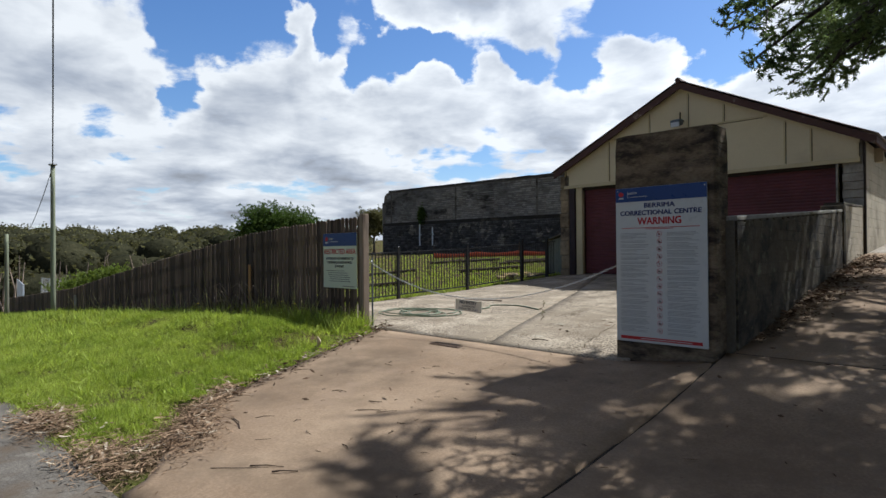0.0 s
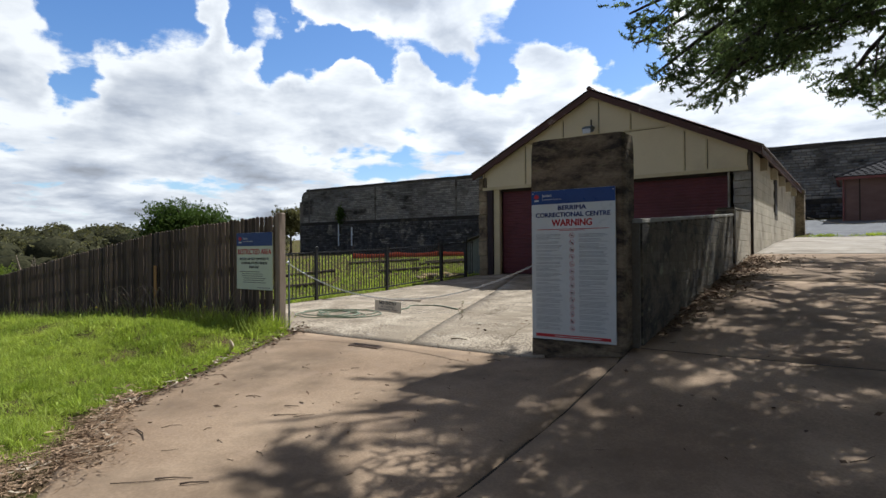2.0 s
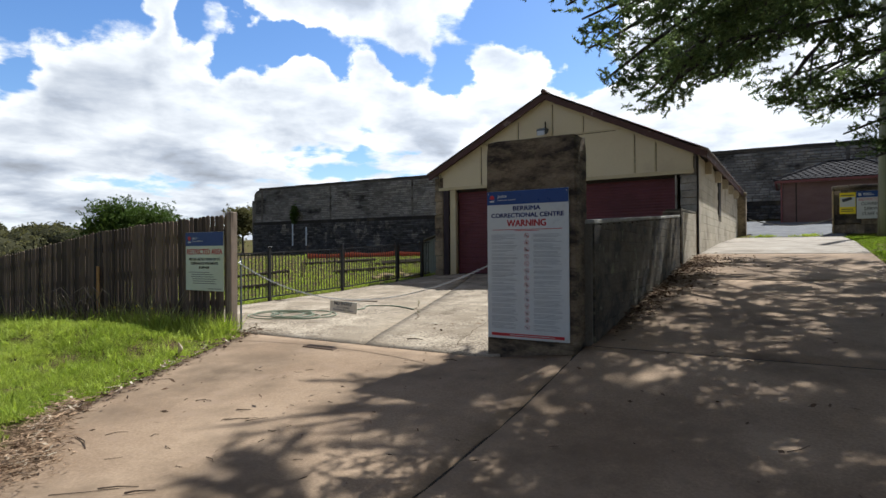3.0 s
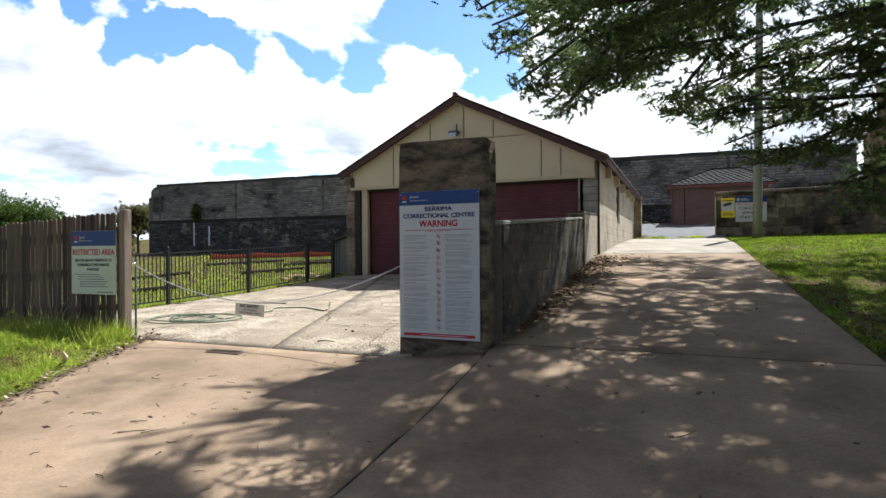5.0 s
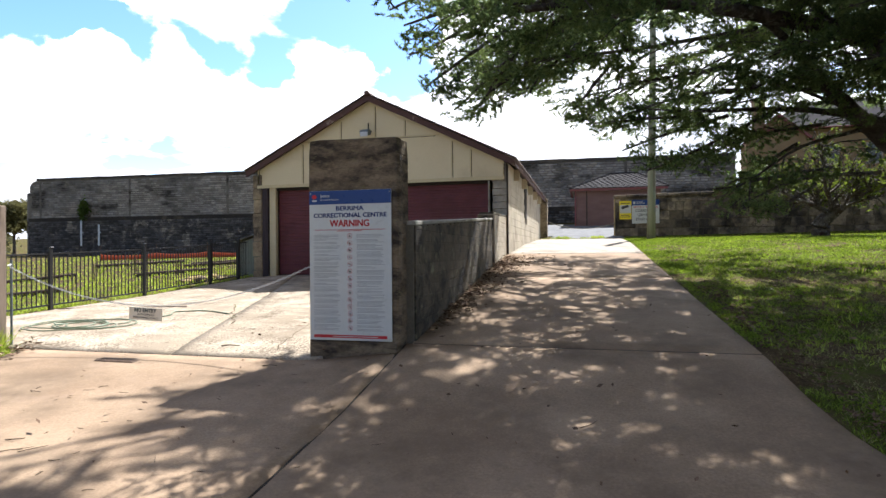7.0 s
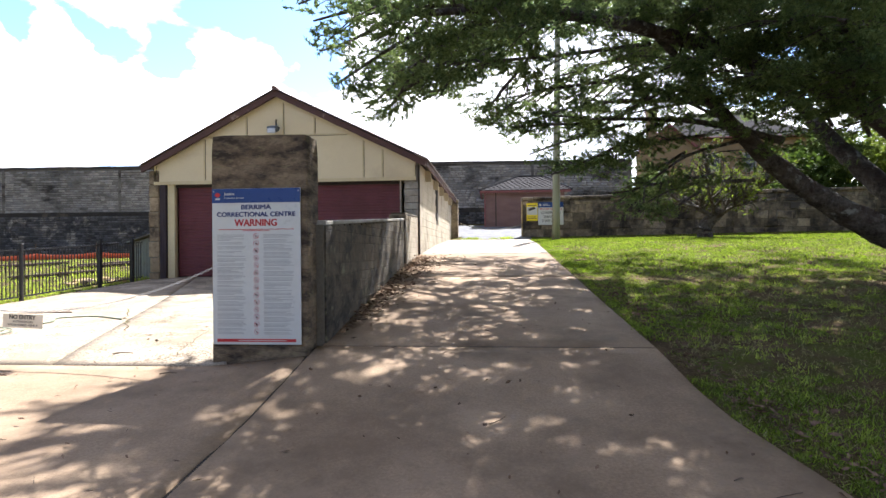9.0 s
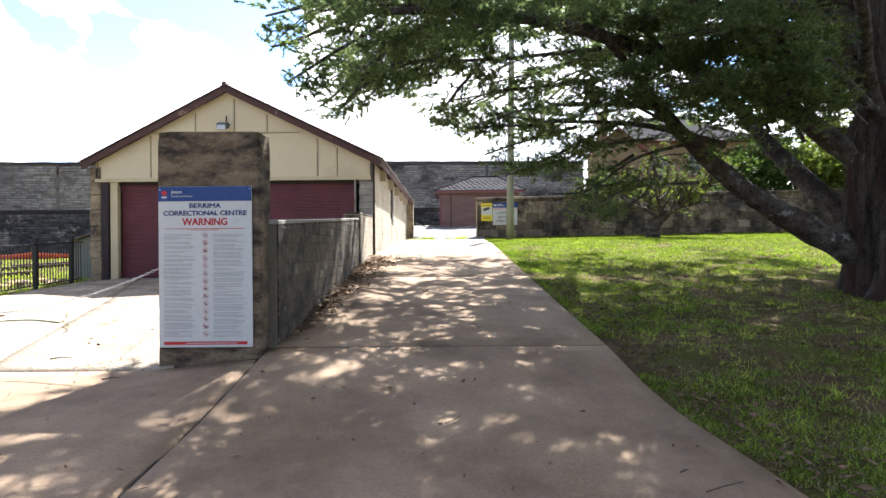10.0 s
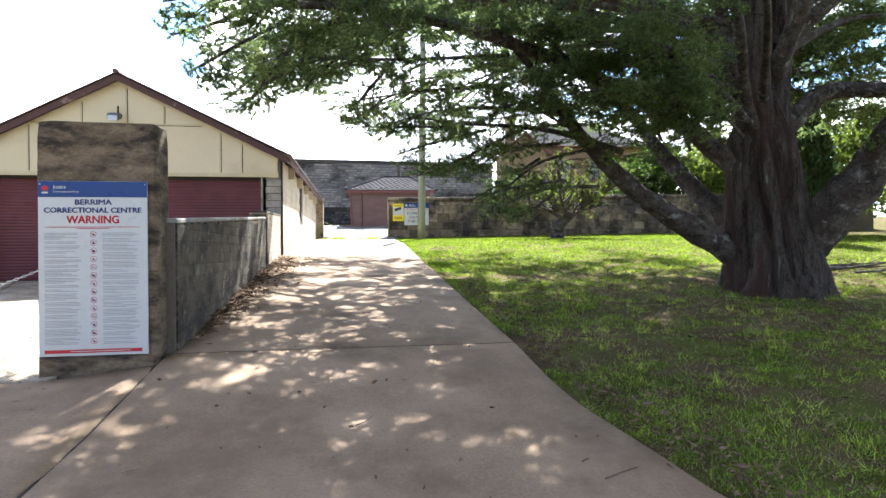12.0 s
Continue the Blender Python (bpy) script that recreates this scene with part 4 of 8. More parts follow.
def build_floodlight():
    f = thing("floodlight", (-6.44, 16.4, 5.2), "grey floodlight on a short bracket under the gable", "lamp")
    part("bracket", box(-6.40, -6.34, 16.40, 16.60, 5.27, 5.33, 0.006), "dark_gap", f)
    part("arm", box(-6.385, -6.355, 16.38, 16.42, 5.20, 5.52, 0.004), "dark_gap", f)
    bm = box(-6.58, -6.28, 16.18, 16.42, 5.13, 5.31, 0.04, seg=2)
    bmesh.ops.rotate(bm, verts=bm.verts, cent=(-6.44, 16.3, 5.22), matrix=Matrix.Rotation(radians(18), 3, "X"))
    part("housing", bm, "lamp_metal", f)
    bm = box(-6.55, -6.31, 16.17, 16.20, 5.08, 5.22, 0.008)
    part("glass", bm, "steel", f, "pale lamp glass")


# ---- signs ----
def flat_text(name, body, size, at, material, parent, width=None, bold=0.0, turn=0.0):
    """Lettering that faces -y at a place."""
    me = text_mesh(body, size, 0.001, bold, width)
    me.materials.append(MAT[material])
    ob = new(name, me)
    ob.matrix_basis = Matrix.Translation(at) @ Matrix.Rotation(turn, 4, "Y") @ Matrix.Rotation(radians(90), 4, "X")
    return adopt(ob, parent)


def bars(name, rects, y, material, parent, depth=0.0012):
    """Plain bars in the place of print too small to read."""
    bm = bmesh.new()
    for x0, x1, z0, z1 in rects:
        box(x0, x1, y, y + depth, z0, z1, bm=bm)
    return part(name, bm, material, parent)


def disc(x, y, z, r, r_in=0.0, n=20, bm=None, depth=0.0015):
    bm = bm or bmesh.new()
    rings = []
    for rr in (r, r_in) if r_in else (r,):
        rings.append([bm.verts.new((x + rr * math.cos(2 * math.pi * k / n), y, z + rr * math.sin(2 * math.pi * k / n))) for k in range(n)])
    if r_in:
        for k in range(n):
            bm.faces.new((rings[0][k], rings[0][(k + 1) % n], rings[1][(k + 1) % n], rings[1][k]))
    else:
        bm.faces.new(rings[0])
    return bm


def crest(parent, x, y, z, s):
    """The red flower-like emblem as a plain shape."""
    bm = bmesh.new()
    c = bm.verts.new((x, y, z))
    pts = []
    for k in range(28):
        a = 2 * math.pi * k / 28
        r = s * (1.0 if k % 2 else 0.78) * (0.9 if math.sin(a) < -0.3 else 1.0)
        pts.append(bm.verts.new((x + r * math.cos(a), y, z + r * 0.85 * math.sin(a) + 0.15 * s)))
    for k in range(28):
        bm.faces.new((c, pts[k], pts[(k + 1) % 28]))
    part("emblem", bm, "sign_red", parent)
    bars("emblem_text", [(x - s * 0.8, x + s * 0.8, z - s * 1.35, z - s * 0.85)], y, "sign_white", parent)


def build_warning_sign():
    x0, x1, z0, z1 = -3.045, -2.06, 0.60, 2.29
    y = 5.972
    s = thing("warning_sign", ((x0 + x1) / 2, y, z0), "tall white warning sign with blue header on the gate pillar", "sign")
    bm = box(x0, x1, y, y + 0.014, z0, z1, 0.003)
    part("panel", bm, "sign_white", s)
    part("header", box(x0 + 0.001, x1 - 0.001, y - 0.003, y, z1 - 0.155, z1 - 0.002), "sign_blue", s)
    xm = (x0 + x1) / 2
    yt = y - 0.0025
    crest(s, x0 + 0.065, y - 0.0045, z1 - 0.075, 0.034)
    flat_text("lettering", "Justice", 0.046, (x0 + 0.195, y - 0.0042, z1 - 0.058), "sign_white", s, width=0.115, bold=0.0006)
    flat_text("lettering", "Corrective Services", 0.026, (x0 + 0.25, y - 0.0042, z1 - 0.102), "sign_white", s, width=0.225)
    flat_text("lettering", "BERRIMA", 0.070, (xm, yt, z1 - 0.205), "sign_navy", s, width=0.33, bold=0.0024)
    flat_text("lettering", "CORRECTIONAL CENTRE", 0.070, (xm, yt, z1 - 0.283), "sign_navy", s, width=0.875, bold=0.0024)
    flat_text("lettering", "WARNING", 0.105, (xm, yt, z1 - 0.375), "sign_red", s, width=0.47, bold=0.0032)
    bars("small_print", [(xm - 0.42, xm + 0.42, z1 - 0.447, z1 - 0.441), (xm - 0.15, xm + 0.15, z1 - 0.461, z1 - 0.455)], yt, "sign_red", s)
    rnd = random.Random(12)
    for side, (a, b) in (("left", (x0 + 0.055, x0 + 0.385)), ("right", (x0 + 0.575, x0 + 0.915))):
        z = z1 - 0.50
        rects = []
        while z > z0 + 0.105:
            for k in range(rnd.randint(2, 5)):
                if z < z0 + 0.105:
                    break
                w = rnd.uniform(0.82, 1.0) if rnd.random() < 0.75 else rnd.uniform(0.35, 0.8)
                rects.append((a, a + (b - a) * w, z - 0.0055, z))
                z -= 0.0142
            z -= 0.012
        bars("small_print", rects, yt, "print_grey", s)
    for k in range(14):
        z = z1 - 0.515 - k * 0.0795
        bm = disc(xm, yt - 0.0004, z, 0.029, 0.0255)
        a = radians(-45)
        d = Vector((math.cos(a), 0, math.sin(a)))
        q = Vector((-d.z, 0, d.x)) * 0.0017
        c = Vector((xm, yt - 0.0005, z))
        vs = [bm.verts.new(c + d * u + q * v) for u, v in ((-0.026, -1), (0.026, -1), (0.026, 1), (-0.026, 1))]
        bm.faces.new(vs)
        sym = part("prohibition_ring", bm, "sign_red", s)
        bm = bmesh.new()
        w, h = rnd.uniform(0.007, 0.014), rnd.uniform(0.008, 0.016)
        box(xm - w, xm + w * 0.6, yt, yt + 0.001, z - h * 0.7, z + h * 0.5, 0.0, bm)
        box(xm - w * 0.3, xm + w, yt, yt + 0.001, z - h, z + h * 0.1, 0.0, bm)
        part("symbol", bm, "print_dark", sym)
    bars("foot_band", [(x0 + 0.05, x1 - 0.055, z0 + 0.028, z0 + 0.062)], yt, "sign_red", s)
    bars("small_print", [(xm - 0.21, xm + 0.33, z0 + 0.041, z0 + 0.048)], yt - 0.0006, "sign_white", s)
    for bx in (x0 + 0.02, x1 - 0.02):
        for bz in (z0 + 0.03, (z0 + z1) / 2, z1 - 0.03):
            bm = bmesh.new()
            bmesh.ops.create_cone(bm, cap_ends=True, segments=8, radius1=0.008, radius2=0.006, depth=0.008, matrix=Matrix.Translation((bx, y - 0.003, bz)) @ Matrix.Rotation(radians(90), 4, "X"))
            part("bolt", bm, "steel", s)


def build_restricted_sign():
    x0, x1, z0, z1, y = -8.66, -7.69, 0.99, 1.945, 5.90
    s = thing("restricted_area_sign", (-8.2, y, z0), "faded greenish restricted-area sign with a blue header on the paling fence", "sign")
    part("panel", box(x0, x1, y, y + 0.012, z0, z1, 0.003), "sign_cream", s)
    part("header", box(x0 + 0.001, x1 - 0.001, y - 0.003, y, z1 - 0.225, z1 - 0.002), "sign_blue", s)
    xm, yt = (x0 + x1) / 2, y - 0.0025
    crest(s, x0 + 0.105, y - 0.0045, z1 - 0.11, 0.048)
    flat_text("lettering", "Justice", 0.055, (x0 + 0.25, y - 0.0042, z1 - 0.095), "sign_white", s, width=0.13)
    flat_text("lettering", "Corrective Services", 0.03, (x0 + 0.32, y - 0.0042, z1 - 0.145), "sign_white", s, width=0.27)
    flat_text("lettering", "RESTRICTED AREA", 0.125, (xm, yt, z1 - 0.325), "sign_red", s, width=0.90, bold=0.0024)
    for i, (body, w) in enumerate((("VISITORS ARE NOT PERMITTED TO", 0.80), ("COMMUNICATE WITH INMATES", 0.70), ("IN ANY WAY", 0.26))):
        flat_text("lettering", body, 0.06, (xm, yt, z1 - 0.445 - i * 0.068), "print_dark", s, width=w, bold=0.0014)
    rnd = random.Random(5)
    rects = []
    for k in range(6):
        ind = 0.0 if k < 1 else 0.06 if k < 3 else 0.10
        rects.append((x0 + 0.09 + ind, x0 + 0.09 + ind + rnd.uniform(0.4, 0.62), z1 - 0.661 - k * 0.036, z1 - 0.652 - k * 0.036))
    rects.append((x1 - 0.4, x1 - 0.06, z0 + 0.03, z0 + 0.04))
    bars("small_print", rects, yt, "print_dark", s)


def build_no_entry():
    # hangs from the chain across the entry
    x0, x1, z0, z1, y = -5.47, -4.99, 0.775, 0.93, 5.93
    s = thing("no_entry_sign", ((x0 + x1) / 2, y, z0), "small faded tan no-entry plate hanging on the chain", "sign")
    bm = box(x0, x1, y, y + 0.006, z0, z1, 0.002)
    tilt = radians(2.5)
    bmesh.ops.rotate(bm, verts=bm.verts, cent=((x0 + x1) / 2, y, z1), matrix=Matrix.Rotation(tilt, 3, "Y"))
    part("plate", bm, "sign_tan", s)
    xm = (x0 + x1) / 2
    flat_text("lettering", "NO ENTRY", 0.066, (xm - 0.005, y - 0.002, z1 - 0.035), "print_dark", s, width=0.31, bold=0.0026, turn=tilt)
    flat_text("lettering", "AUTHORISED", 0.034, (xm, y - 0.002, z1 - 0.085), "print_dark", s, width=0.24, turn=tilt)
    flat_text("lettering", "PERSONNEL ONLY", 0.034, (xm, y - 0.002, z1 - 0.122), "print_dark", s, width=0.36, turn=tilt)


def build_chain():
    ch = thing("entry_chain", (-5.2, 6.0, 0.9), "slack steel chain across the yard entry", "chain")
    a, b = Vector((-7.42, 5.97, 1.45)), Vector((-3.06, 6.05, 1.44))
    low = 0.95
    # a link, then copies along the sagging line
    bm = bmesh.new()
    n, m, L, R, r = 12, 5, 0.020, 0.0105, 0.0038
    rings = []
    for k in range(n):
        t = 2 * math.pi * k / n
        c = Vector((L * math.cos(t) * (1.1 if abs(math.cos(t)) > 0.5 else 1.0), R * math.sin(t), 0))
        nrm = Vector((math.cos(t), math.sin(t), 0))
        rings.append([bm.verts.new(c + nrm * r * math.cos(2 * math.pi * q / m) + Vector((0, 0, r * math.sin(2 * math.pi * q / m)))) for q in range(m)])
    for k in range(n):
        A, B = rings[k], rings[(k + 1) % n]
        for q in range(m):
            bm.faces.new((A[q], A[(q + 1) % m], B[(q + 1) % m], B[q]))
    me = bpy.data.meshes.new("link")
    bm.to_mesh(me)
    bm.free()
    me.materials.append(MAT["steel"])
    N = 130
    sag = lambda t: a.lerp(b, t) + Vector((0, 0, -(1.445 - low) * max(0.0, 4 * t * (1 - t))))
    for k in range(N):
        t = (k + 0.5) / N
        p, d = sag(t), (sag(t + 0.004) - sag(t - 0.004)).normalized()
        ob = new("chain_link", me)
        q = d.to_track_quat("X", "Z").to_matrix().to_4x4()
        ob.matrix_basis = Matrix.Translation(p) @ q @ Matrix.Rotation(radians(90 * (k % 2)), 4, "X")
        adopt(ob, ch)
    post = thing("steel_chain_post", (-7.40, 6.02, 0.4), "thin galvanised post holding the chain beside the fence", "post")
    part("post", tube_bm([(-7.44, 6.03, 0.2), (-7.44, 6.03, 1.52)], [0.015, 0.015], 10), "lamp_metal", post)
    part("eye", tube_bm([(-7.43, 5.99, 1.45), (-7.44, 6.03, 1.47)], [0.012, 0.012], 6), "steel", post)
    eye = thing("chain_eye_bolt", (-3.06, 6.05, 1.44), "rusty eye bolt set into the gate pillar", "bolt")
    part("shank", tube_bm([(-3.10, 6.05, 1.445), (-3.03, 6.05, 1.445)], [0.011, 0.011], 6), "iron", eye)


# ---- paling fence ----
FENCE_TOP = [(-39.0, -0.74), (-37.9, -0.66), (-25.6, 0.32), (-20.8, 0.93), (-16.0, 1.52), (-11.4, 2.04), (-9.5, 2.15), (-7.4, 2.24)]


def build_paling_fence():
    f = thing("paling_fence", (-12, 6, 0.3), "weathered grey-brown timber paling fence stepping down the slope", "fence")
    rnd = random.Random(21)
    meshes = []
    for k in range(8):
        w, h = rnd.uniform(0.086, 0.104), 1.78
        bm = bmesh.new()
        tw = rnd.uniform(-0.006, 0.006)
        prof = [(-w / 2, -h), (w / 2, -h), (w / 2 + tw, -0.03), (w / 2 - 0.022 + tw, -rnd.uniform(0, 0.008)), (-w / 2 + 0.022 + tw, -rnd.uniform(0, 0.008)), (-w / 2 + tw, -0.03)]
        A = [bm.verts.new((x, -0.008, z)) for x, z in prof]
        B = [bm.verts.new((x, 0.008, z)) for x, z in prof]
        bm.faces.new(A)
        bm.faces.new(B[::-1])
        for i in range(6):
            bm.faces.new((A[i], B[i], B[(i + 1) % 6], A[(i + 1) % 6]))
        bmesh.ops.recalc_face_normals(bm, faces=bm.faces)
        me = bpy.data.meshes.new("paling")
        bm.to_mesh(me)
        bm.free()
        me.materials.append(MAT["paling"])
        meshes.append(me)
    x = -7.685
    count = 0
    while x > -38.6 and count < 298:
        ob = new("paling", rnd.choice(meshes))
        z = interp(x, FENCE_TOP) + rnd.uniform(-0.014, 0.014)
        ob.matrix_basis = Matrix.Translation((x, 5.955 + rnd.uniform(-0.006, 0.006), z)) @ Euler((rnd.uniform(-0.004, 0.004), rnd.uniform(-0.009, 0.009), rnd.uniform(-0.05, 0.05))).to_matrix().to_4x4()
        adopt(ob, f)
        x -= rnd.choice((0.101, 0.104, 0.108, 0.113, 0.119)) if x > -19 else rnd.choice((0.100, 0.104, 0.108))
        count += 1
    xs = steps(-38.6, -7.62, 1.2)
    for dz in (0.28, 0.85, 1.42):
        bm = bmesh.new()
        rows = []
        for x in xs:
            z = interp(x, FENCE_TOP) - dz
            rows.append([bm.verts.new(c) for c in ((x, 5.968, z - 0.045), (x, 5.968, z + 0.045), (x, 6.012, z + 0.045), (x, 6.012, z - 0.045))])
        for p, q in zip(rows, rows[1:]):
            for k in range(4):
                bm.faces.new((p[k], p[(k + 1) % 4], q[(k + 1) % 4], q[k]))
        part("rail", bm, "paling", f)
    part("end_post", box(-7.625, -7.515, 5.90, 6.03, -0.1, 2.25, 0.012), "post", f, "thick pale timber end post")
    for x in steps(-37.5, -9.9, 2.4):
        part("post", box(x - 0.05, x + 0.05, 6.014, 6.11, interp(x, FENCE_TOP) - 2.1, interp(x, FENCE_TOP) - 0.12, 0.006), "paling", f)
    part("loose_paling", box(-11.47, -11.38, 5.905, 5.925, 0.35, 1.36, 0.004), "orange_wood", f, "orange unweathered paling")
    part("patch_board", box(-25.1, -24.85, 5.90, 5.92, -0.55, 0.1, 0.004), "cap", f, "pale patch board")


# ---- black bar fence ----
def build_black_fence():
    f = thing("yard_fence", (-10.7, 12, 0.6), "low black tubular steel fence along the concrete yard", "fence")
    X = -10.7
    posts = [6.9, 9.5, 12.1, 14.7, 16.1]
    for y in posts:
        z = land(-10.6, y)
        big = 0.045 if y > 16 else 0.036
        post = part("post", box(X - big, X + big, y - big, y + big, z - 0.15, z + 1.28, 0.004), "black_metal", f)
        part("post_cap", box(X - big - 0.008, X + big + 0.008, y - big - 0.008, y + big + 0.008, z + 1.28, z + 1.30, 0.003), "black_metal", post)
    bal = box(-0.009, 0.009, -0.009, 0.009, 0.0, 1.06)
    me = bpy.data.meshes.new("baluster")
    bal.to_mesh(me)
    bal.free()
    me.materials.append(MAT["black_metal"])
    spans = list(zip(posts, posts[1:])) + [(16.1, 16.62)]
    for a, b in spans:
        for dz in (0.10, 1.16):
            za, zb = land(-10.6, a) + dz, land(-10.6, b) + dz
            bm = bmesh.new()
            rows = [[bm.verts.new((X + dx, y, z + q)) for dx, q in ((-0.016, -0.016), (0.016, -0.016), (0.016, 0.016), (-0.016, 0.016))] for y, z in ((a + 0.03, za), (b - 0.03, zb))]
            for k in range(4):
                bm.faces.new((rows[0][k], rows[0][(k + 1) % 4], rows[1][(k + 1) % 4], rows[1][k]))
            part("rail", bm, "black_metal", f)
        for y in steps(a + 0.1, b - 0.1, 0.105):
            ob = new("baluster", me)
            t = (y - a) / (b - a)
            ob.location = (X, y, land(-10.6, a) * (1 - t) + land(-10.6, b) * t + 0.10)
            adopt(ob, f)


build_pillar()
RETAINING = build_retaining_wall()
GARAGE = build_garage()
build_floodlight()
build_warning_sign()
build_restricted_sign()
build_no_entry()
build_chain()
build_paling_fence()
build_black_fence()


# ---- prison wall and what stands before it ----
def build_prison_wall():
    w = thing("prison_wall", (-20, 43, 2.5), "high sandstone prison wall, tan above a ledge and black with damp below", "wall", kind="structure")
    # runs from the rounded corner at the left to behind the brick building
    A, B = Vector((-48.9, 41.4)), Vector((40.0, 45.9))
    d = (B - A).normalized()
    L = 59.5
    nrm = Vector((d.y, -d.x))
    zt, zl = 8.22, 4.75

    def strip(name, z0, z1, out, material, thick=0.9):
        bm = bmesh.new()
        rows = []
        for u in [0.02, 0.12, 0.3, 0.55, 0.9, 1.3, 1.8] + steps(2.4, L, 1.6):
            p = A + d * u
            f, b = p + nrm * out, p - nrm * thick
            zz = z1(u) if callable(z1) else z1
            rows.append([bm.verts.new(c) for c in ((f.x, f.y, z0), (f.x, f.y, zz), (b.x, b.y, zz), (b.x, b.y, z0))])
        for p, q in zip(rows, rows[1:]):
            for k in range(4):
                bm.faces.new((p[k], p[(k + 1) % 4], q[(k + 1) % 4], q[k]))
        bm.faces.new(rows[0])
        bm.faces.new(rows[-1])
        return part(name, bm, material, w)

    arch = lambda u: zt - 0.7 * (1 - math.sqrt(max(0.0, 1 - max(0.0, 1 - u / 0.8) ** 2)))
    strip("upper_wall", zl, arch, 0.0, "prison")
    strip("lower_wall", 0.5, zl - 0.004, 0.14, "prison_low")
    bm = bmesh.new()
    part("ledge", bm_strip(A, d, nrm, L, zl - 0.10, zl + 0.07, 0.20), "prison_low", w)
    part("coping", bm_strip(A + d * 0.8, d, nrm, L - 0.8, zt + 0.003, zt + 0.20, 0.06, -0.95), "prison_low", w)
    # vertical building joints
    for u in (1.2, 10.4, 19.8, 27.5, 35.0, 43.0, 52.0):
        p = A + d * u + nrm * 0.02
        part("joint", box(p.x - 0.10, p.x + 0.10, p.y - 0.05, p.y + 0.06, zl + 0.08, zt, 0.01), "prison", w)
    # squared blocks in courses, a little uneven; the far ones are too small to pick apart
    rnd = random.Random(33)
    for name, z0, z1, out, material in (("upper_blocks", zl + 0.08, zt - 0.02, 0.0, "prison_blocks"), ("lower_blocks", 0.7, zl - 0.12, 0.14, "prison_low_blocks")):
        vs, fs = [], []
        z, row = z0, 0
        while z < z1 - 0.1:
            h = min(rnd.choice((0.16, 0.19, 0.21)), z1 - z)
            u = 0.3 - rnd.uniform(0, 0.5)
            while u < L - 1.0:
                l = rnd.uniform(0.30, 0.70)
                if z + h > arch(max(u, 0.0)) - 0.04 and out == 0.0:
                    u += l
                    continue
                p, q = A + d * max(u, 0.0), A + d * (u + l - 0.03)
                o = out + 0.012 + rnd.uniform(0, 0.035)
                f0, f1, b0, b1 = p + nrm * o, q + nrm * o, p + nrm * (out - 0.01), q + nrm * (out - 0.01)
                i = len(vs)
                e = rnd.uniform(-0.012, 0.012)
                for (c, g, dz) in ((f0, 0, 0.03), (f1, 0, 0.03 + e), (f1, 1, -0.03), (f0, 1, -0.03 + e), (b0, 0, 0), (b1, 0, 0), (b1, 1, 0), (b0, 1, 0)):
                    vs.append((c.x, c.y, z + g * (h - 0.025) + dz * 0.6))
                fs += [(i, i + 1, i + 2, i + 3), (i, i + 4, i + 5, i + 1), (i + 1, i + 5, i + 6, i + 2), (i + 2, i + 6, i + 7, i + 3), (i + 3, i + 7, i + 4, i)]
                u += l
            z += h
            row += 1
        tagged(part_mesh(name, mesh_np(name, vs, fs), material, w), kind="stuff")
    # rounded corner at the left
    bm = tube_bm([(A.x - 0.0, A.y + 0.55, 0.5), (A.x, A.y + 0.55, zt - 1.1), (A.x + 0.15, A.y + 0.55, zt - 0.8)], [0.62, 0.62, 0.50], 16)
    part("rounded_corner", bm, "prison", w)
    return w, A, d, nrm, L, zl, zt


def bm_strip(A, d, nrm, L, z0, z1, out, back=-0.9):
    bm = bmesh.new()
    rows = []
    rnd = random.Random(int(z0 * 100))
    for u in steps(0, L, 0.9):
        p = A + d * u
        f, b = p + nrm * (out + rnd.uniform(-0.02, 0.02)), p + nrm * back
        j = rnd.uniform(-0.02, 0.02)
        rows.append([bm.verts.new(c) for c in ((f.x, f.y, z0), (f.x, f.y, z1 + j), (b.x, b.y, z1 + j), (b.x, b.y, z0))])
    for p, q in zip(rows, rows[1:]):
        for k in range(4):
            bm.faces.new((p[k], p[(k + 1) % 4], q[(k + 1) % 4], q[k]))
    bm.faces.new(rows[0])
    bm.faces.new(rows[-1])
    return bm


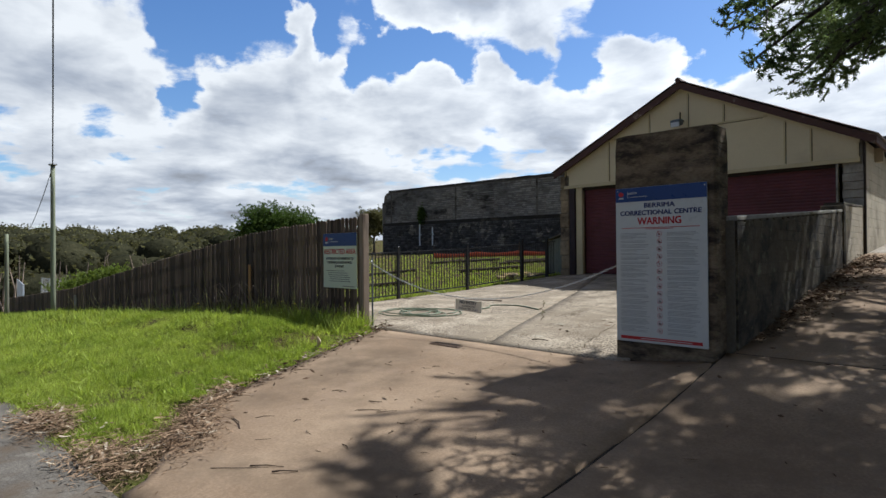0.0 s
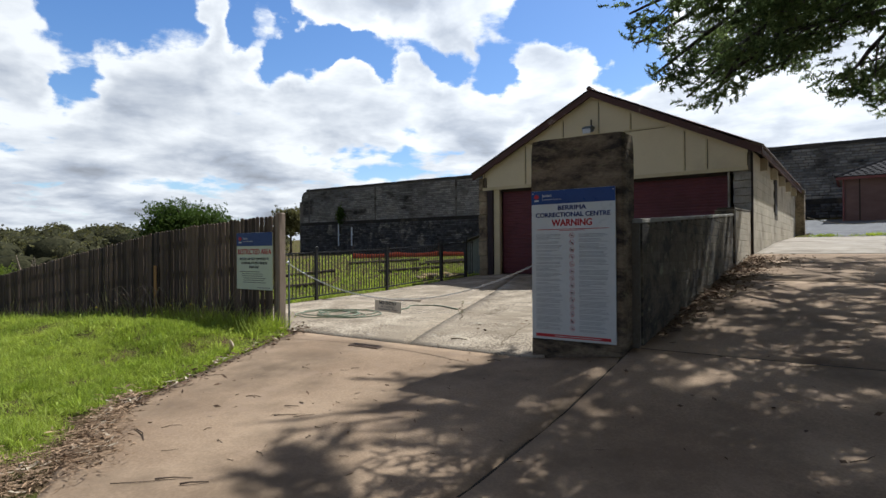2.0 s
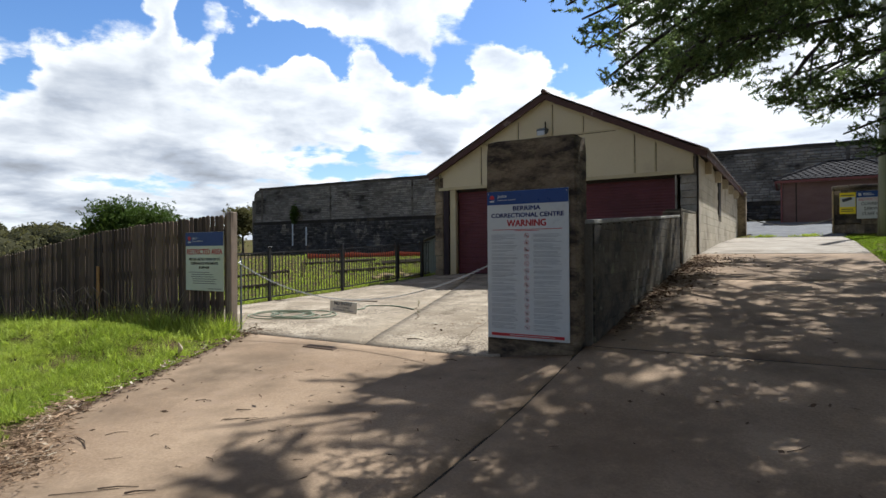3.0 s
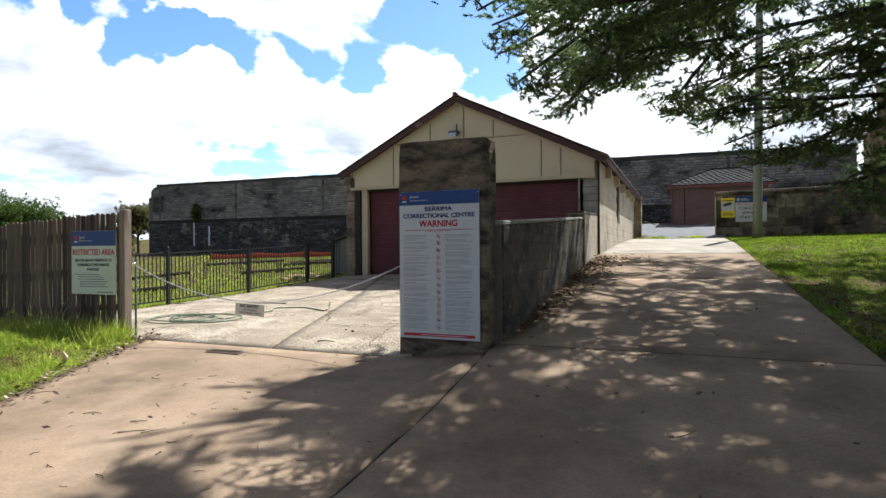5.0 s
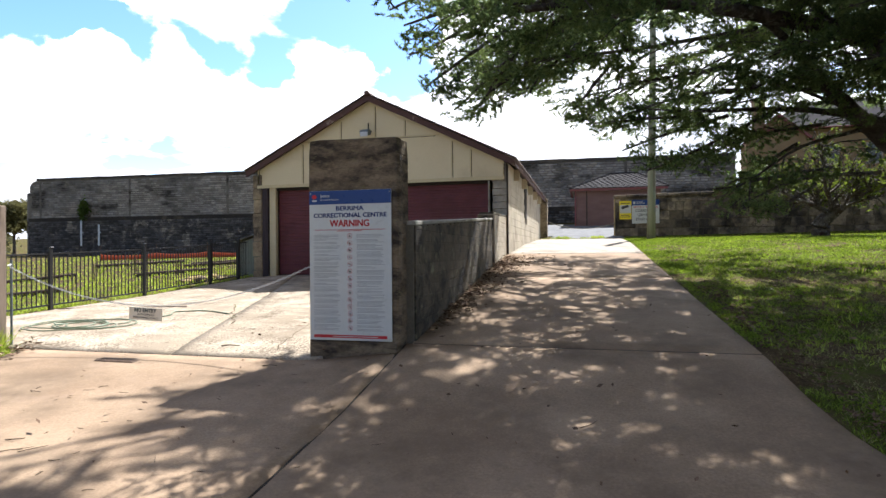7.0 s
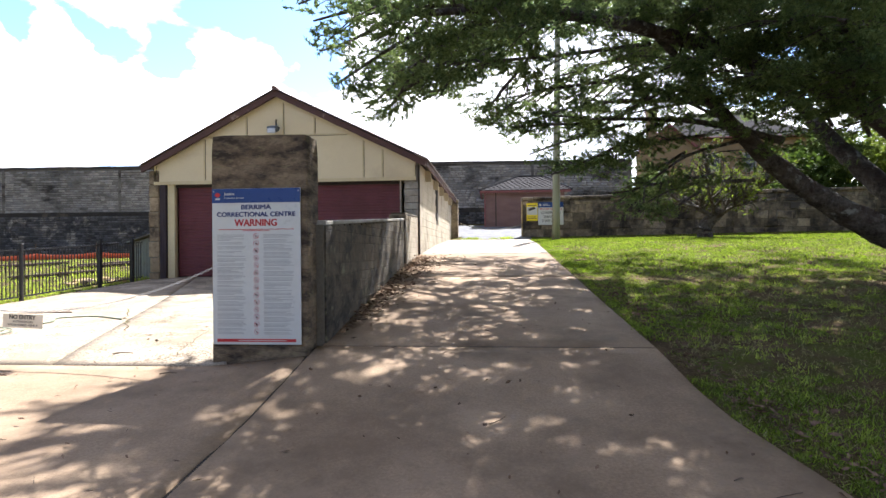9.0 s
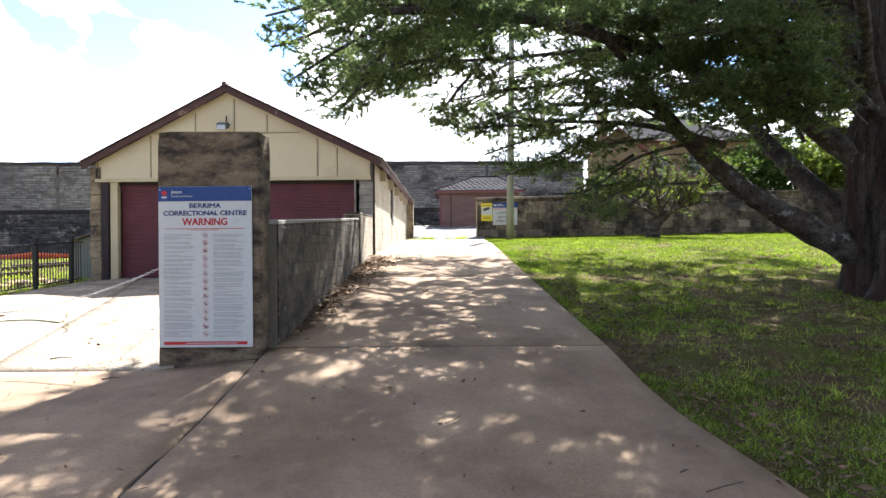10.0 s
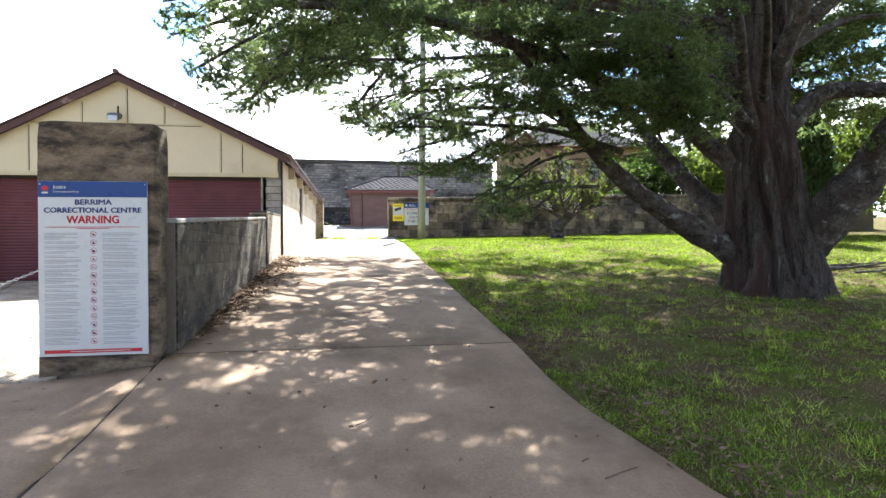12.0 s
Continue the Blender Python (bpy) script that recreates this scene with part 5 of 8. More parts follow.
def build_brick_building():
    b = thing("brick_building", (2.5, 39.5, 3.2), "low brown brick building with a dark tiled hip roof", "building")
    x0, x1, y0, y1, zb, ze = -0.45, 4.67, 37.8, 41.8, 2.4, 5.35
    part("wall", box(x0, x1, y0, y1, zb, ze), "brick", b)
    part("downpipe", tube_bm([(x0 - 0.06, y0 - 0.06, zb), (x0 - 0.06, y0 - 0.06, ze)], [0.05, 0.05], 8), "red_trim", b)
    part("wall_joint", box(x0 + 0.62, x0 + 0.68, y0 - 0.012, y0, zb, ze), "dark_gap", b)
    part("gutter", box(x0 - 0.38, x1 + 0.38, y0 - 0.40, y0 - 0.27, ze - 0.02, ze + 0.14, 0.02), "red_trim", b)
    part("gutter", box(x0 - 0.40, x0 - 0.27, y0 - 0.26, y1 + 0.3, ze - 0.02, ze + 0.14, 0.02), "red_trim", b)
    part("soffit", box(x0 - 0.27, x1 + 0.27, y0 - 0.265, y1 + 0.27, ze + 0.0, ze + 0.04), "cap", b)
    # roof slopes as courses of tiles
    rx0, rx1, ry0, ry1, zr = x0 - 0.42, x1 + 0.42, y0 - 0.42, y1 + 0.42, 6.62
    ridge_a, ridge_b, ry = 1.75, 3.5, (ry0 + ry1) / 2
    bm = bmesh.new()
    v = [bm.verts.new(c) for c in ((rx0, ry0, ze + 0.12), (rx1, ry0, ze + 0.12), (rx1, ry1, ze + 0.12), (rx0, ry1, ze + 0.12), (ridge_a, ry, zr), (ridge_b, ry, zr))]
    for f in ((0, 1, 5, 4), (1, 2, 5), (2, 3, 4, 5), (3, 0, 4), (3, 2, 1, 0)):
        bm.faces.new([v[i] for i in f])
    roof = part("roof", bm, "tile", b)
    n = 11
    for k in range(n):
        t0, t1 = k / n, (k + 1) / n
        ya, yb = ry0 + (ry - ry0) * t0, ry0 + (ry - ry0) * t1
        za, zb2 = ze + 0.12 + (zr - ze - 0.12) * t0, ze + 0.12 + (zr - ze - 0.12) * t1
        xa, xb = rx0 + (ridge_a - rx0) * t0, rx1 + (ridge_b - rx1) * t0
        m = int((xb - xa) / 0.33)
        for i in range(m):
            u0, u1 = xa + (xb - xa) * i / m, xa + (xb - xa) * (i + 1) / m
            bm = bmesh.new()
            w = u1 - u0
            q = [bm.verts.new(c) for c in ((u0 + 0.01, ya, za + 0.035), (u0 + w * 0.35, ya, za + 0.075), (u1 - 0.01, ya, za + 0.04), (u1 - 0.01, yb, zb2 + 0.02), (u0 + w * 0.35, yb, zb2 + 0.055), (u0 + 0.01, yb, zb2 + 0.015), (u0 + 0.01, ya, za), (u1 - 0.01, ya, za))]
            for f in ((0, 1, 4, 5), (1, 2, 3, 4), (6, 7, 2, 1, 0)):
                bm.faces.new([q[i2] for i2 in f])
            part("tile", bm, "tile", roof)
    for p, q in (((rx0, ry0, ze + 0.16), (ridge_a, ry, zr + 0.04)), ((ridge_a, ry, zr + 0.04), (ridge_b, ry, zr + 0.04)), ((ridge_b, ry, zr + 0.04), (rx1, ry0, ze + 0.16))):
        part("ridge_tile", tube_bm([p, q], [0.085, 0.085], 6), "tile", b)


def stone_wall_top(x):
    return 4.20 + 0.016 * min(max(0.0, x - 1.5), 18)


def build_stone_wall():
    w = thing("stone_boundary_wall", (10, 29.8, 2.2), "dark rubble stone boundary wall along the back of the lawn", "wall", kind="structure")
    x0, x1 = 1.50, 30.0
    bm = bmesh.new()
    rows = []
    for x in steps(x0 + 0.03, x1, 1.0):
        t = stone_wall_top(x)
        rows.append([bm.verts.new(c) for c in ((x, 29.62, 1.2), (x, 29.62, t - 0.06), (x, 29.98, t - 0.06), (x, 29.98, 1.2))])
    for p, q in zip(rows, rows[1:]):
        for k in range(4):
            bm.faces.new((p[k], p[(k + 1) % 4], q[(k + 1) % 4], q[k]))
    bm.faces.new(rows[0])
    bm.faces.new(rows[-1])
    part("core", bm, "mortar", w)
    rnd = random.Random(3)
    x = x0 - 0.05
    while x < x1:
        l = rnd.uniform(0.5, 0.9)
        t = stone_wall_top(x)
        part("coping_stone", box(x + 0.008, x + l - 0.008, 29.50, 30.06, t - 0.058, t + rnd.uniform(0.07, 0.11), 0.025), "field_stone", w)
        x += l
    for z0, z1 in ((1.7, 2.2), (2.2, 2.62), (2.62, 3.1), (3.1, 3.52), (3.52, 4.1)):
        part("quoin", box(x0 - 0.03, x0 + 0.02, 29.54, 30.0, z0 + 0.01, z1 - 0.01, 0.012), "sandstone", w)
    return w


def build_wall_signs():
    y = 29.49
    s = thing("camera_warning_sign", (2.0, y, 3.3), "yellow camera surveillance sign on the stone wall", "sign")
    x0, x1, z0, z1 = 1.72, 2.28, 3.08, 3.98
    part("panel", box(x0, x1, y, y + 0.02, z0, z1, 0.004), "sign_yellow", s)
    part("middle_band", box(x0 + 0.012, x1 - 0.012, y - 0.003, y, z0 + 0.30, z1 - 0.19), "sign_white", s)
    part("camera_symbol", tube_bm([(x0 + 0.10, y - 0.006, z0 + 0.56), (x0 + 0.42, y - 0.006, z0 + 0.66)], [0.065, 0.065], 4), "print_dark", s)
    for rect in ((x0 + 0.06, x1 - 0.06, z1 - 0.14, z1 - 0.10), (x0 + 0.06, x1 - 0.1, z0 + 0.18, z0 + 0.21), (x0 + 0.06, x1 - 0.06, z0 + 0.10, z0 + 0.13)):
        bars("small_print", [rect], y - 0.002, "print_dark", s)
    r = thing("staff_only_sign", (2.95, y, 2.8), "white staff-only sign with a blue header on the stone wall", "sign")
    x0, x1, z0, z1 = 2.31, 3.58, 2.86, 4.02
    part("panel", box(x0, x1, y, y + 0.02, z0, z1, 0.004), "sign_white", r)
    part("header", box(x0 + 0.002, x1 - 0.002, y - 0.004, y, z1 - 0.27, z1 - 0.002), "sign_blue", r)
    bars("header_print", [(x0 + 0.06, x0 + 0.16, z1 - 0.2, z1 - 0.08), (x0 + 0.22, x0 + 0.5, z1 - 0.12, z1 - 0.09), (x0 + 0.22, x0 + 0.6, z1 - 0.18, z1 - 0.155)], y - 0.006, "sign_white", r)
    xm = (x0 + x1) / 2
    flat_text("lettering", "RESTRICTED AREA", 0.15, (xm, y - 0.003, z1 - 0.36), "sign_red", r, width=1.12)
    for i, (body, wd) in enumerate((("CORRECTIVE", 0.98), ("SERVICES", 0.76), ("STAFF ONLY", 0.92))):
        flat_text("lettering", body, 0.19, (xm, y - 0.003, z1 - 0.54 - i * 0.21), "print_dark", r, width=wd, bold=0.003)


def build_poles():
    def pole(loc, top, r0, r1, label, lean=(0, 0)):
        p = thing("power_pole", loc, label, "pole", "timber poles")
        x, y, z = loc
        n = 7
        pts = [(x + lean[0] * k / (n - 1), y + lean[1] * k / (n - 1), z - 0.3 + (top - z + 0.3) * k / (n - 1)) for k in range(n)]
        part("shaft", tube_bm(pts, [r0 + (r1 - r0) * k / (n - 1) for k in range(n)], 12, 0.02, 3), "pole", p, smooth=True)
        return p

    a = pole((-25.45, 5.3, land(-25.45, 5.3)), 5.0, 0.090, 0.074, "greenish treated timber pole standing in the grass by the fence", (0.02, 0))
    part("top_plate", box(-25.56, -25.30, 5.18, 5.42, 4.98, 5.04, 0.01), "steel", a)
    pole((-34.6, 5.3, land(-34.6, 5.3)), 2.65, 0.095, 0.08, "short greenish pole far down the fence line")
    pole((2.98, 27.6, land(2.98, 27.6)), 12.6, 0.19, 0.135, "tall grey-green power pole before the stone wall", (0.18, 0))
    wires = thing("overhead_wire", (-25.4, 5.3, 5.0), "black service cable rising from the pole top", "cable")
    part("strand", tube_bm([(-25.45, 5.3, 4.9), (-22.9, 4.78, 6.2), (-20.4, 4.27, 7.6), (-15.3, 3.22, 10.0), (-10.2, 2.16, 11.6), (-5.0, 1.1, 12.4)], [0.020] * 6, 6), "black_metal", wires)
    stay = thing("stay_wire", (-28, 6, 2), "slack black cable falling from the pole towards the valley", "cable")
    pts = []
    a0, b0 = Vector((-25.48, 5.3, 4.9)), Vector((-46.3, 8.25, 3.2))
    for k in range(9):
        t = k / 8
        pts.append(a0.lerp(b0, t) + Vector((0, 0, -0.9 * t * (1 - t))))
    part("strand", tube_bm([tuple(p) for p in pts], [0.016] * 9, 5), "black_metal", stay)


# ---- plants ----
def needle_cloud(centers, dirs, sizes, rng, needles=14, axis=0.14, length=0.08, width=0.0085, stray=0.42):
    """Feathery sprays: thin needles standing off both sides of a short axis. Returns corners and triangles."""
    c, d = np.asarray(centers, float), np.asarray(dirs, float)
    n, k = len(c), len(c) * needles
    up = rng.normal(size=(n, 3)) * 0.6 + np.array([0, 0, 1.0])
    lat = np.cross(d, up)
    lat /= np.linalg.norm(lat, axis=1)[:, None] + 1e-9
    C, D, L, S = (np.repeat(q, needles, 0) for q in (c, d, lat, np.asarray(sizes, float)))
    u = np.tile(np.linspace(0, 1, needles), n)
    sgn = np.tile(np.where(np.arange(needles) % 2, 1.0, -1.0), n)
    way = D * rng.uniform(0.5, 1.0, (k, 1)) + L * (sgn * rng.uniform(0.35, 0.9, k) * (1.1 - u))[:, None] + rng.normal(size=(k, 3)) * stray
    way /= np.linalg.norm(way, axis=1)[:, None] + 1e-9
    start = C + D * (u * axis * S)[:, None]
    side = np.cross(way, rng.normal(size=(k, 3)))
    side /= np.linalg.norm(side, axis=1)[:, None] + 1e-9
    w = (width * S * rng.uniform(0.8, 1.4, k))[:, None]
    tip = start + way * (length * S * rng.uniform(0.7, 1.3, k))[:, None]
    v = np.stack([start - side * w, start + side * w, tip], 1).reshape(-1, 3)
    return v, np.arange(3 * k).reshape(k, 3)


def leaf_cloud(centers, dirs, sizes, rng, leaves=10, length=0.09, width=0.022, spread=0.9, flat=0.5):
    """Sprays of thin leaflets: for every centre a fan of pointed blades round its direction. Returns corners and quads."""
    c, d = np.asarray(centers, float), np.asarray(dirs, float)
    s = np.asarray(sizes, float)
    n = len(c)
    C, D, S = np.repeat(c, leaves, 0), np.repeat(d, leaves, 0), np.repeat(s, leaves)
    k = n * leaves
    r = rng.normal(size=(k, 3))
    r[:, 2] *= flat
    way = D + spread * r
    way /= np.linalg.norm(way, axis=1)[:, None] + 1e-9
    up = rng.normal(size=(k, 3)) * 0.5 + np.array([0, 0, 1.0])
    side = np.cross(way, up)
    side /= np.linalg.norm(side, axis=1)[:, None] + 1e-9
    L = (length * S * rng.uniform(0.6, 1.3, k))[:, None]
    Wd = (width * S * rng.uniform(0.7, 1.3, k))[:, None]
    start = C + rng.normal(size=(k, 3)) * (0.035 * S)[:, None]
    v = np.stack([start, start + way * L * 0.5 + side * Wd, start + way * L, start + way * L * 0.5 - side * Wd], 1).reshape(-1, 3)
    f = np.arange(4 * k).reshape(k, 4)
    return v, f


def smooth_path(points, n):
    """Points along a smooth curve through the given ones."""
    p = np.asarray(points, float)
    t = np.linspace(0, len(p) - 1, n)
    i = np.clip(t.astype(int), 0, len(p) - 2)
    u = (t - i)[:, None]
    p0, p1, p2, p3 = p[np.clip(i - 1, 0, None)], p[i], p[i + 1], p[np.clip(i + 2, None, len(p) - 1)]
    return 0.5 * (2 * p1 + (p2 - p0) * u + (2 * p0 - 5 * p1 + 4 * p2 - p3) * u ** 2 + (3 * p1 - p0 - 3 * p2 + p3) * u ** 3)


def limb_part(name, pts, r0, r1, parent, sides=9, material="limb", seed=1, rough=0.08, n=16):
    p = smooth_path(pts, n)
    rr = [r0 + (r1 - r0) * (k / (n - 1)) ** 0.65 for k in range(n)]
    return part(name, tube_bm([tuple(q) for q in p], rr, sides, rough, seed), material, parent, smooth=True)


# crown's ragged underside as slope by bearing from the camera, fitted to its view
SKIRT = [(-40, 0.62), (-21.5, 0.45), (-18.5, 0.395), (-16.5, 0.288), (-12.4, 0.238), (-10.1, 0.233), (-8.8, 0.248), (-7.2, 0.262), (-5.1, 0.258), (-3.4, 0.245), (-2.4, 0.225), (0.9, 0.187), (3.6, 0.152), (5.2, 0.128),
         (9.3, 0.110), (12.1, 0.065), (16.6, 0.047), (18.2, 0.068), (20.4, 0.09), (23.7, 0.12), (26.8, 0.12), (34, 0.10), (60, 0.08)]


def build_cypress():
    T = Vector((7.16, 9.0, 0.75))
    t = thing("cypress_tree", tuple(T), "old spreading cypress with a massive furrowed trunk and low limbs", "tree")
    rng = np.random.default_rng(7)
    # trunk of fused stems with deep creases between them, dividing above the fork
    vs, fs, n = [], [], 144
    zs = [-0.35, -0.1, 0.0] + steps(0.08, 4.1, 0.11)
    creases = [(0.1, 0.5), (0.9, 0.8), (1.75, 0.6), (2.5, 0.9), (3.05, 0.7), (3.55, 0.8), (3.95, 1.0), (4.38, 0.9), (4.85, 0.7), (5.5, 0.8)]
    for j, z in enumerate(zs):
        base = interp(z, [(-0.35, 0.90), (0.0, 0.80), (0.3, 0.73), (0.85, 0.65), (1.5, 0.60), (2.1, 0.54), (2.7, 0.45), (3.3, 0.30), (4.1, 0.10)])
        cx = -0.095 * z - 0.02 * math.sin(z)
        for k in range(n):
            a = 2 * math.pi * k / n
            cut = 0.0
            for q, (c, deep) in enumerate(creases):
                at = c + 0.10 * math.sin(1.3 * z + 2.1 * q) + 0.05 * z * (1 if q % 2 else -1) + 0.30 * noise.noise((z * 0.9, q * 3.7, 2.0))
                d = (a - at + math.pi) % (2 * math.pi) - math.pi
                cut += deep * (0.55 + 0.9 * abs(noise.noise((z * 0.8, q * 5.1, 6.0)))) * (0.25 * math.exp(-(d / 0.085) ** 2) + 0.05 * math.exp(-(d / 0.22) ** 2)) * (1 - 0.35 * smooth(0.5, 0.0, z))
            root = 0.26 * max(0.0, 0.7 - z) ** 1.5 * max(0.0, math.cos(5 * a + 1.0)) ** 2
            r = base * (1.10 - cut) + root
            r *= 1 + 0.14 * noise.noise((math.cos(a) * 1.9, math.sin(a) * 1.9, z * 1.1)) + 0.05 * noise.noise((math.cos(a) * 6, math.sin(a) * 6, z * 2.4)) + 0.030 * noise.noise((math.cos(a) * 11, math.sin(a) * 11, z * 1.4)) + 0.024 * noise.noise((math.cos(a) * 26, math.sin(a) * 26, z * 3.0))
            vs.append((T.x + cx + r * math.cos(a), T.y + r * math.sin(a), T.z + z))
        if j:
            o = (j - 1) * n
            fs += [(o + k, o + (k + 1) % n, o + n + (k + 1) % n, o + n + k) for k in range(n)]
    part_mesh("trunk", mesh_np("trunk", vs, fs), "bark", t, smooth=True)
    for k, (pts, r0, r1) in enumerate((([(7.0, 9.0, 1.3), (6.80, 8.84, 2.8), (6.66, 8.76, 4.0), (6.56, 8.7, 5.6), (6.4, 8.6, 7.6), (6.3, 8.5, 9.8)], 0.37, 0.10),
                                       ([(7.05, 9.0, 1.3), (7.06, 8.94, 2.8), (7.14, 8.92, 4.0), (7.26, 8.9, 5.8), (7.6, 8.9, 8.0), (7.7, 9.0, 10.4)], 0.39, 0.10),
                                       ([(7.05, 9.05, 1.3), (7.0, 9.35, 2.9), (7.0, 9.7, 4.4), (6.9, 10.1, 6.4), (6.8, 10.6, 9.0)], 0.28, 0.08))):
        limb_part("stem", pts, r0, r1, t, 18, "bark", 70 + k, 0.10, 40)
    limbs = [
        ([(6.6, 9.2, 1.45), (5.47, 9.2, 2.07), (4.47, 9.06, 2.68), (3.66, 8.77, 3.28), (3.0, 8.38, 3.8), (2.39, 7.95, 4.3), (1.64, 7.5, 4.7)], 0.25, 0.02),
        ([(6.9, 9.4, 1.7), (6.58, 10.2, 2.56), (6.2, 10.9, 3.43), (5.8, 11.6, 4.5), (5.2, 12.4, 5.4)], 0.24, 0.08),
        ([(6.8, 9.1, 2.7), (5.58, 9.0, 3.6), (4.42, 8.7, 4.05), (3.09, 8.2, 4.35), (1.68, 7.4, 4.45), (0.43, 6.6, 4.35), (-0.4, 5.95, 4.1), (-0.95, 5.5, 3.9)], 0.19, 0.02),
        ([(7.5, 8.8, 1.6), (7.85, 8.1, 2.51), (8.0, 7.4, 3.40), (8.1, 6.5, 4.7), (8.0, 5.4, 5.8)], 0.42, 0.16),
        ([(7.3, 9.0, 3.6), (8.06, 8.9, 4.27), (8.7, 8.3, 4.2), (9.6, 7.4, 4.4), (10.6, 6.4, 4.8)], 0.20, 0.06),
        ([(6.9, 9.0, 3.2), (6.1, 8.3, 4.0), (5.2, 7.2, 4.7), (4.0, 6.0, 5.1), (2.6, 4.9, 5.1), (1.0, 4.0, 4.9)], 0.13, 0.03),
        ([(6.9, 9.1, 4.2), (6.0, 9.4, 5.0), (4.8, 9.6, 5.6), (3.4, 9.7, 5.9), (2.0, 9.6, 5.9), (0.6, 9.3, 5.7)], 0.13, 0.03),
        ([(7.2, 9.2, 3.9), (7.6, 10.4, 4.8), (7.9, 11.8, 5.3), (8.0, 13.4, 5.6)], 0.18, 0.05),
        ([(7.0, 8.7, 4.6), (6.6, 7.4, 5.6), (6.0, 5.8, 6.1), (5.2, 4.0, 6.2), (4.2, 2.4, 6.0)], 0.17, 0.04),
        ([(6.8, 9.0, 5.6), (5.6, 8.4, 6.6), (4.2, 7.6, 7.1), (2.6, 6.8, 7.2), (1.0, 6.2, 6.9)], 0.15, 0.04),
        ([(7.1, 9.0, 5.9), (8.6, 9.2, 6.8), (10.2, 9.2, 7.2), (11.8, 9.0, 7.2)], 0.15, 0.04),
        ([(4.35, 9.0, 3.2), (3.33, 8.9, 3.46), (2.5, 8.65, 3.50), (1.9, 8.39, 3.46), (1.51, 8.16, 3.42), (0.97, 7.84, 3.40)], 0.065, 0.008),
        ([(3.69, 8.86, 3.2), (2.89, 8.74, 2.98), (2.29, 8.6, 2.58), (1.8, 8.41, 2.3)], 0.035, 0.006),
        ([(7.0, 9.2, 4.9), (6.0, 10.6, 6.0), (4.8, 12.0, 6.6), (3.6, 13.4, 6.8)], 0.14, 0.04),
        ([(7.1, 8.8, 5.0), (8.2, 7.4, 6.2), (9.2, 5.6, 6.8), (10.0, 3.6, 6.8)], 0.15, 0.04),
        ([(7.0, 9.0, 7.2), (5.8, 8.0, 8.2), (4.6, 6.8, 8.6), (3.4, 5.6, 8.6)], 0.11, 0.03),
        ([(6.9, 9.4, 4.4), (5.4, 11.4, 5.6), (3.8, 13.6, 6.2), (2.2, 16.0, 6.4), (0.7, 18.6, 6.1)], 0.12, 0.03),
        ([(6.9, 9.6, 5.0), (5.8, 12.4, 6.3), (4.9, 15.4, 7.0), (4.0, 18.4, 7.0), (3.2, 20.6, 6.6)], 0.12, 0.03),
        ([(7.2, 9.6, 5.0), (8.2, 12.6, 6.3), (8.8, 15.8, 6.9), (9.0, 19.0, 6.9), (8.8, 21.6, 6.5)], 0.12, 0.03),
        ([(7.4, 9.4, 4.8), (9.8, 11.6, 6.0), (12.0, 14.2, 6.7), (13.6, 17.0, 6.7), (14.6, 19.4, 6.4)], 0.12, 0.03),
        ([(6.8, 9.2, 5.2), (4.8, 10.6, 6.4), (2.8, 12.0, 6.9), (0.8, 13.2, 6.9), (-0.8, 14.2, 6.5)], 0.17, 0.04),
        ([(6.8, 9.0, 4.6), (4.6, 8.8, 5.6), (2.4, 8.8, 6.3), (0.2, 9.2, 6.4), (-1.6, 10.0, 6.0)], 0.17, 0.04),
        ([(2.08, 7.73, 4.3), (0.89, 7.14, 4.0), (0.0, 6.6, 3.78), (-0.5, 6.2, 3.65), (-0.75, 6.0, 3.4)], 0.032, 0.010),
        ([(2.18, 8.11, 4.0), (1.3, 7.89, 3.85), (0.49, 7.58, 3.66), (0.04, 7.3, 3.3)], 0.032, 0.010),
        ([(1.71, 7.51, 4.5), (0.42, 6.39, 4.3), (-0.4, 5.7, 4.05), (-1.0, 5.2, 3.85)], 0.032, 0.010),
        ([(3.1, 8.6, 3.7), (2.0, 8.5, 3.75), (1.0, 8.4, 3.62), (0.2, 8.3, 3.3)], 0.032, 0.010),
        ([(2.2, 16.0, 6.3), (1.4, 16.8, 6.0), (1.0, 17.6, 5.6), (0.9, 18.2, 5.2)], 0.032, 0.010),
        ([(3.8, 13.6, 6.1), (2.6, 14.2, 5.7), (1.9, 14.8, 5.2), (1.6, 15.4, 4.8)], 0.032, 0.010),
        ([(4.9, 15.4, 6.8), (3.6, 15.8, 6.2), (2.9, 16.0, 5.6), (2.6, 16.4, 5.2)], 0.032, 0.010),
        ([(6.5, 8.4, 4.0), (5.5, 7.0, 4.6), (4.4, 5.7, 4.7), (3.4, 4.6, 4.6)], 0.09, 0.015),
        ([(6.4, 8.6, 3.6), (5.3, 7.8, 4.0), (4.3, 6.9, 4.1), (3.5, 6.1, 3.9)], 0.08, 0.015),
        ([(5.4, 9.0, 3.6), (4.6, 7.8, 4.1), (3.8, 6.6, 4.3), (3.0, 5.4, 4.2)], 0.07, 0.015),
        ([(7.3, 9.2, 4.5), (8.6, 10.2, 5.5), (10.0, 11.2, 6.0), (11.5, 12.0, 6.0)], 0.10, 0.02),
        ([(7.4, 9.0, 5.0), (9.0, 9.4, 5.8), (10.6, 9.6, 6.0), (12.0, 9.4, 5.8)], 0.10, 0.02),
        ([(7.3, 9.5, 4.0), (8.4, 11.0, 4.8), (9.6, 12.6, 5.0), (10.8, 14.0, 4.8)], 0.10, 0.02),
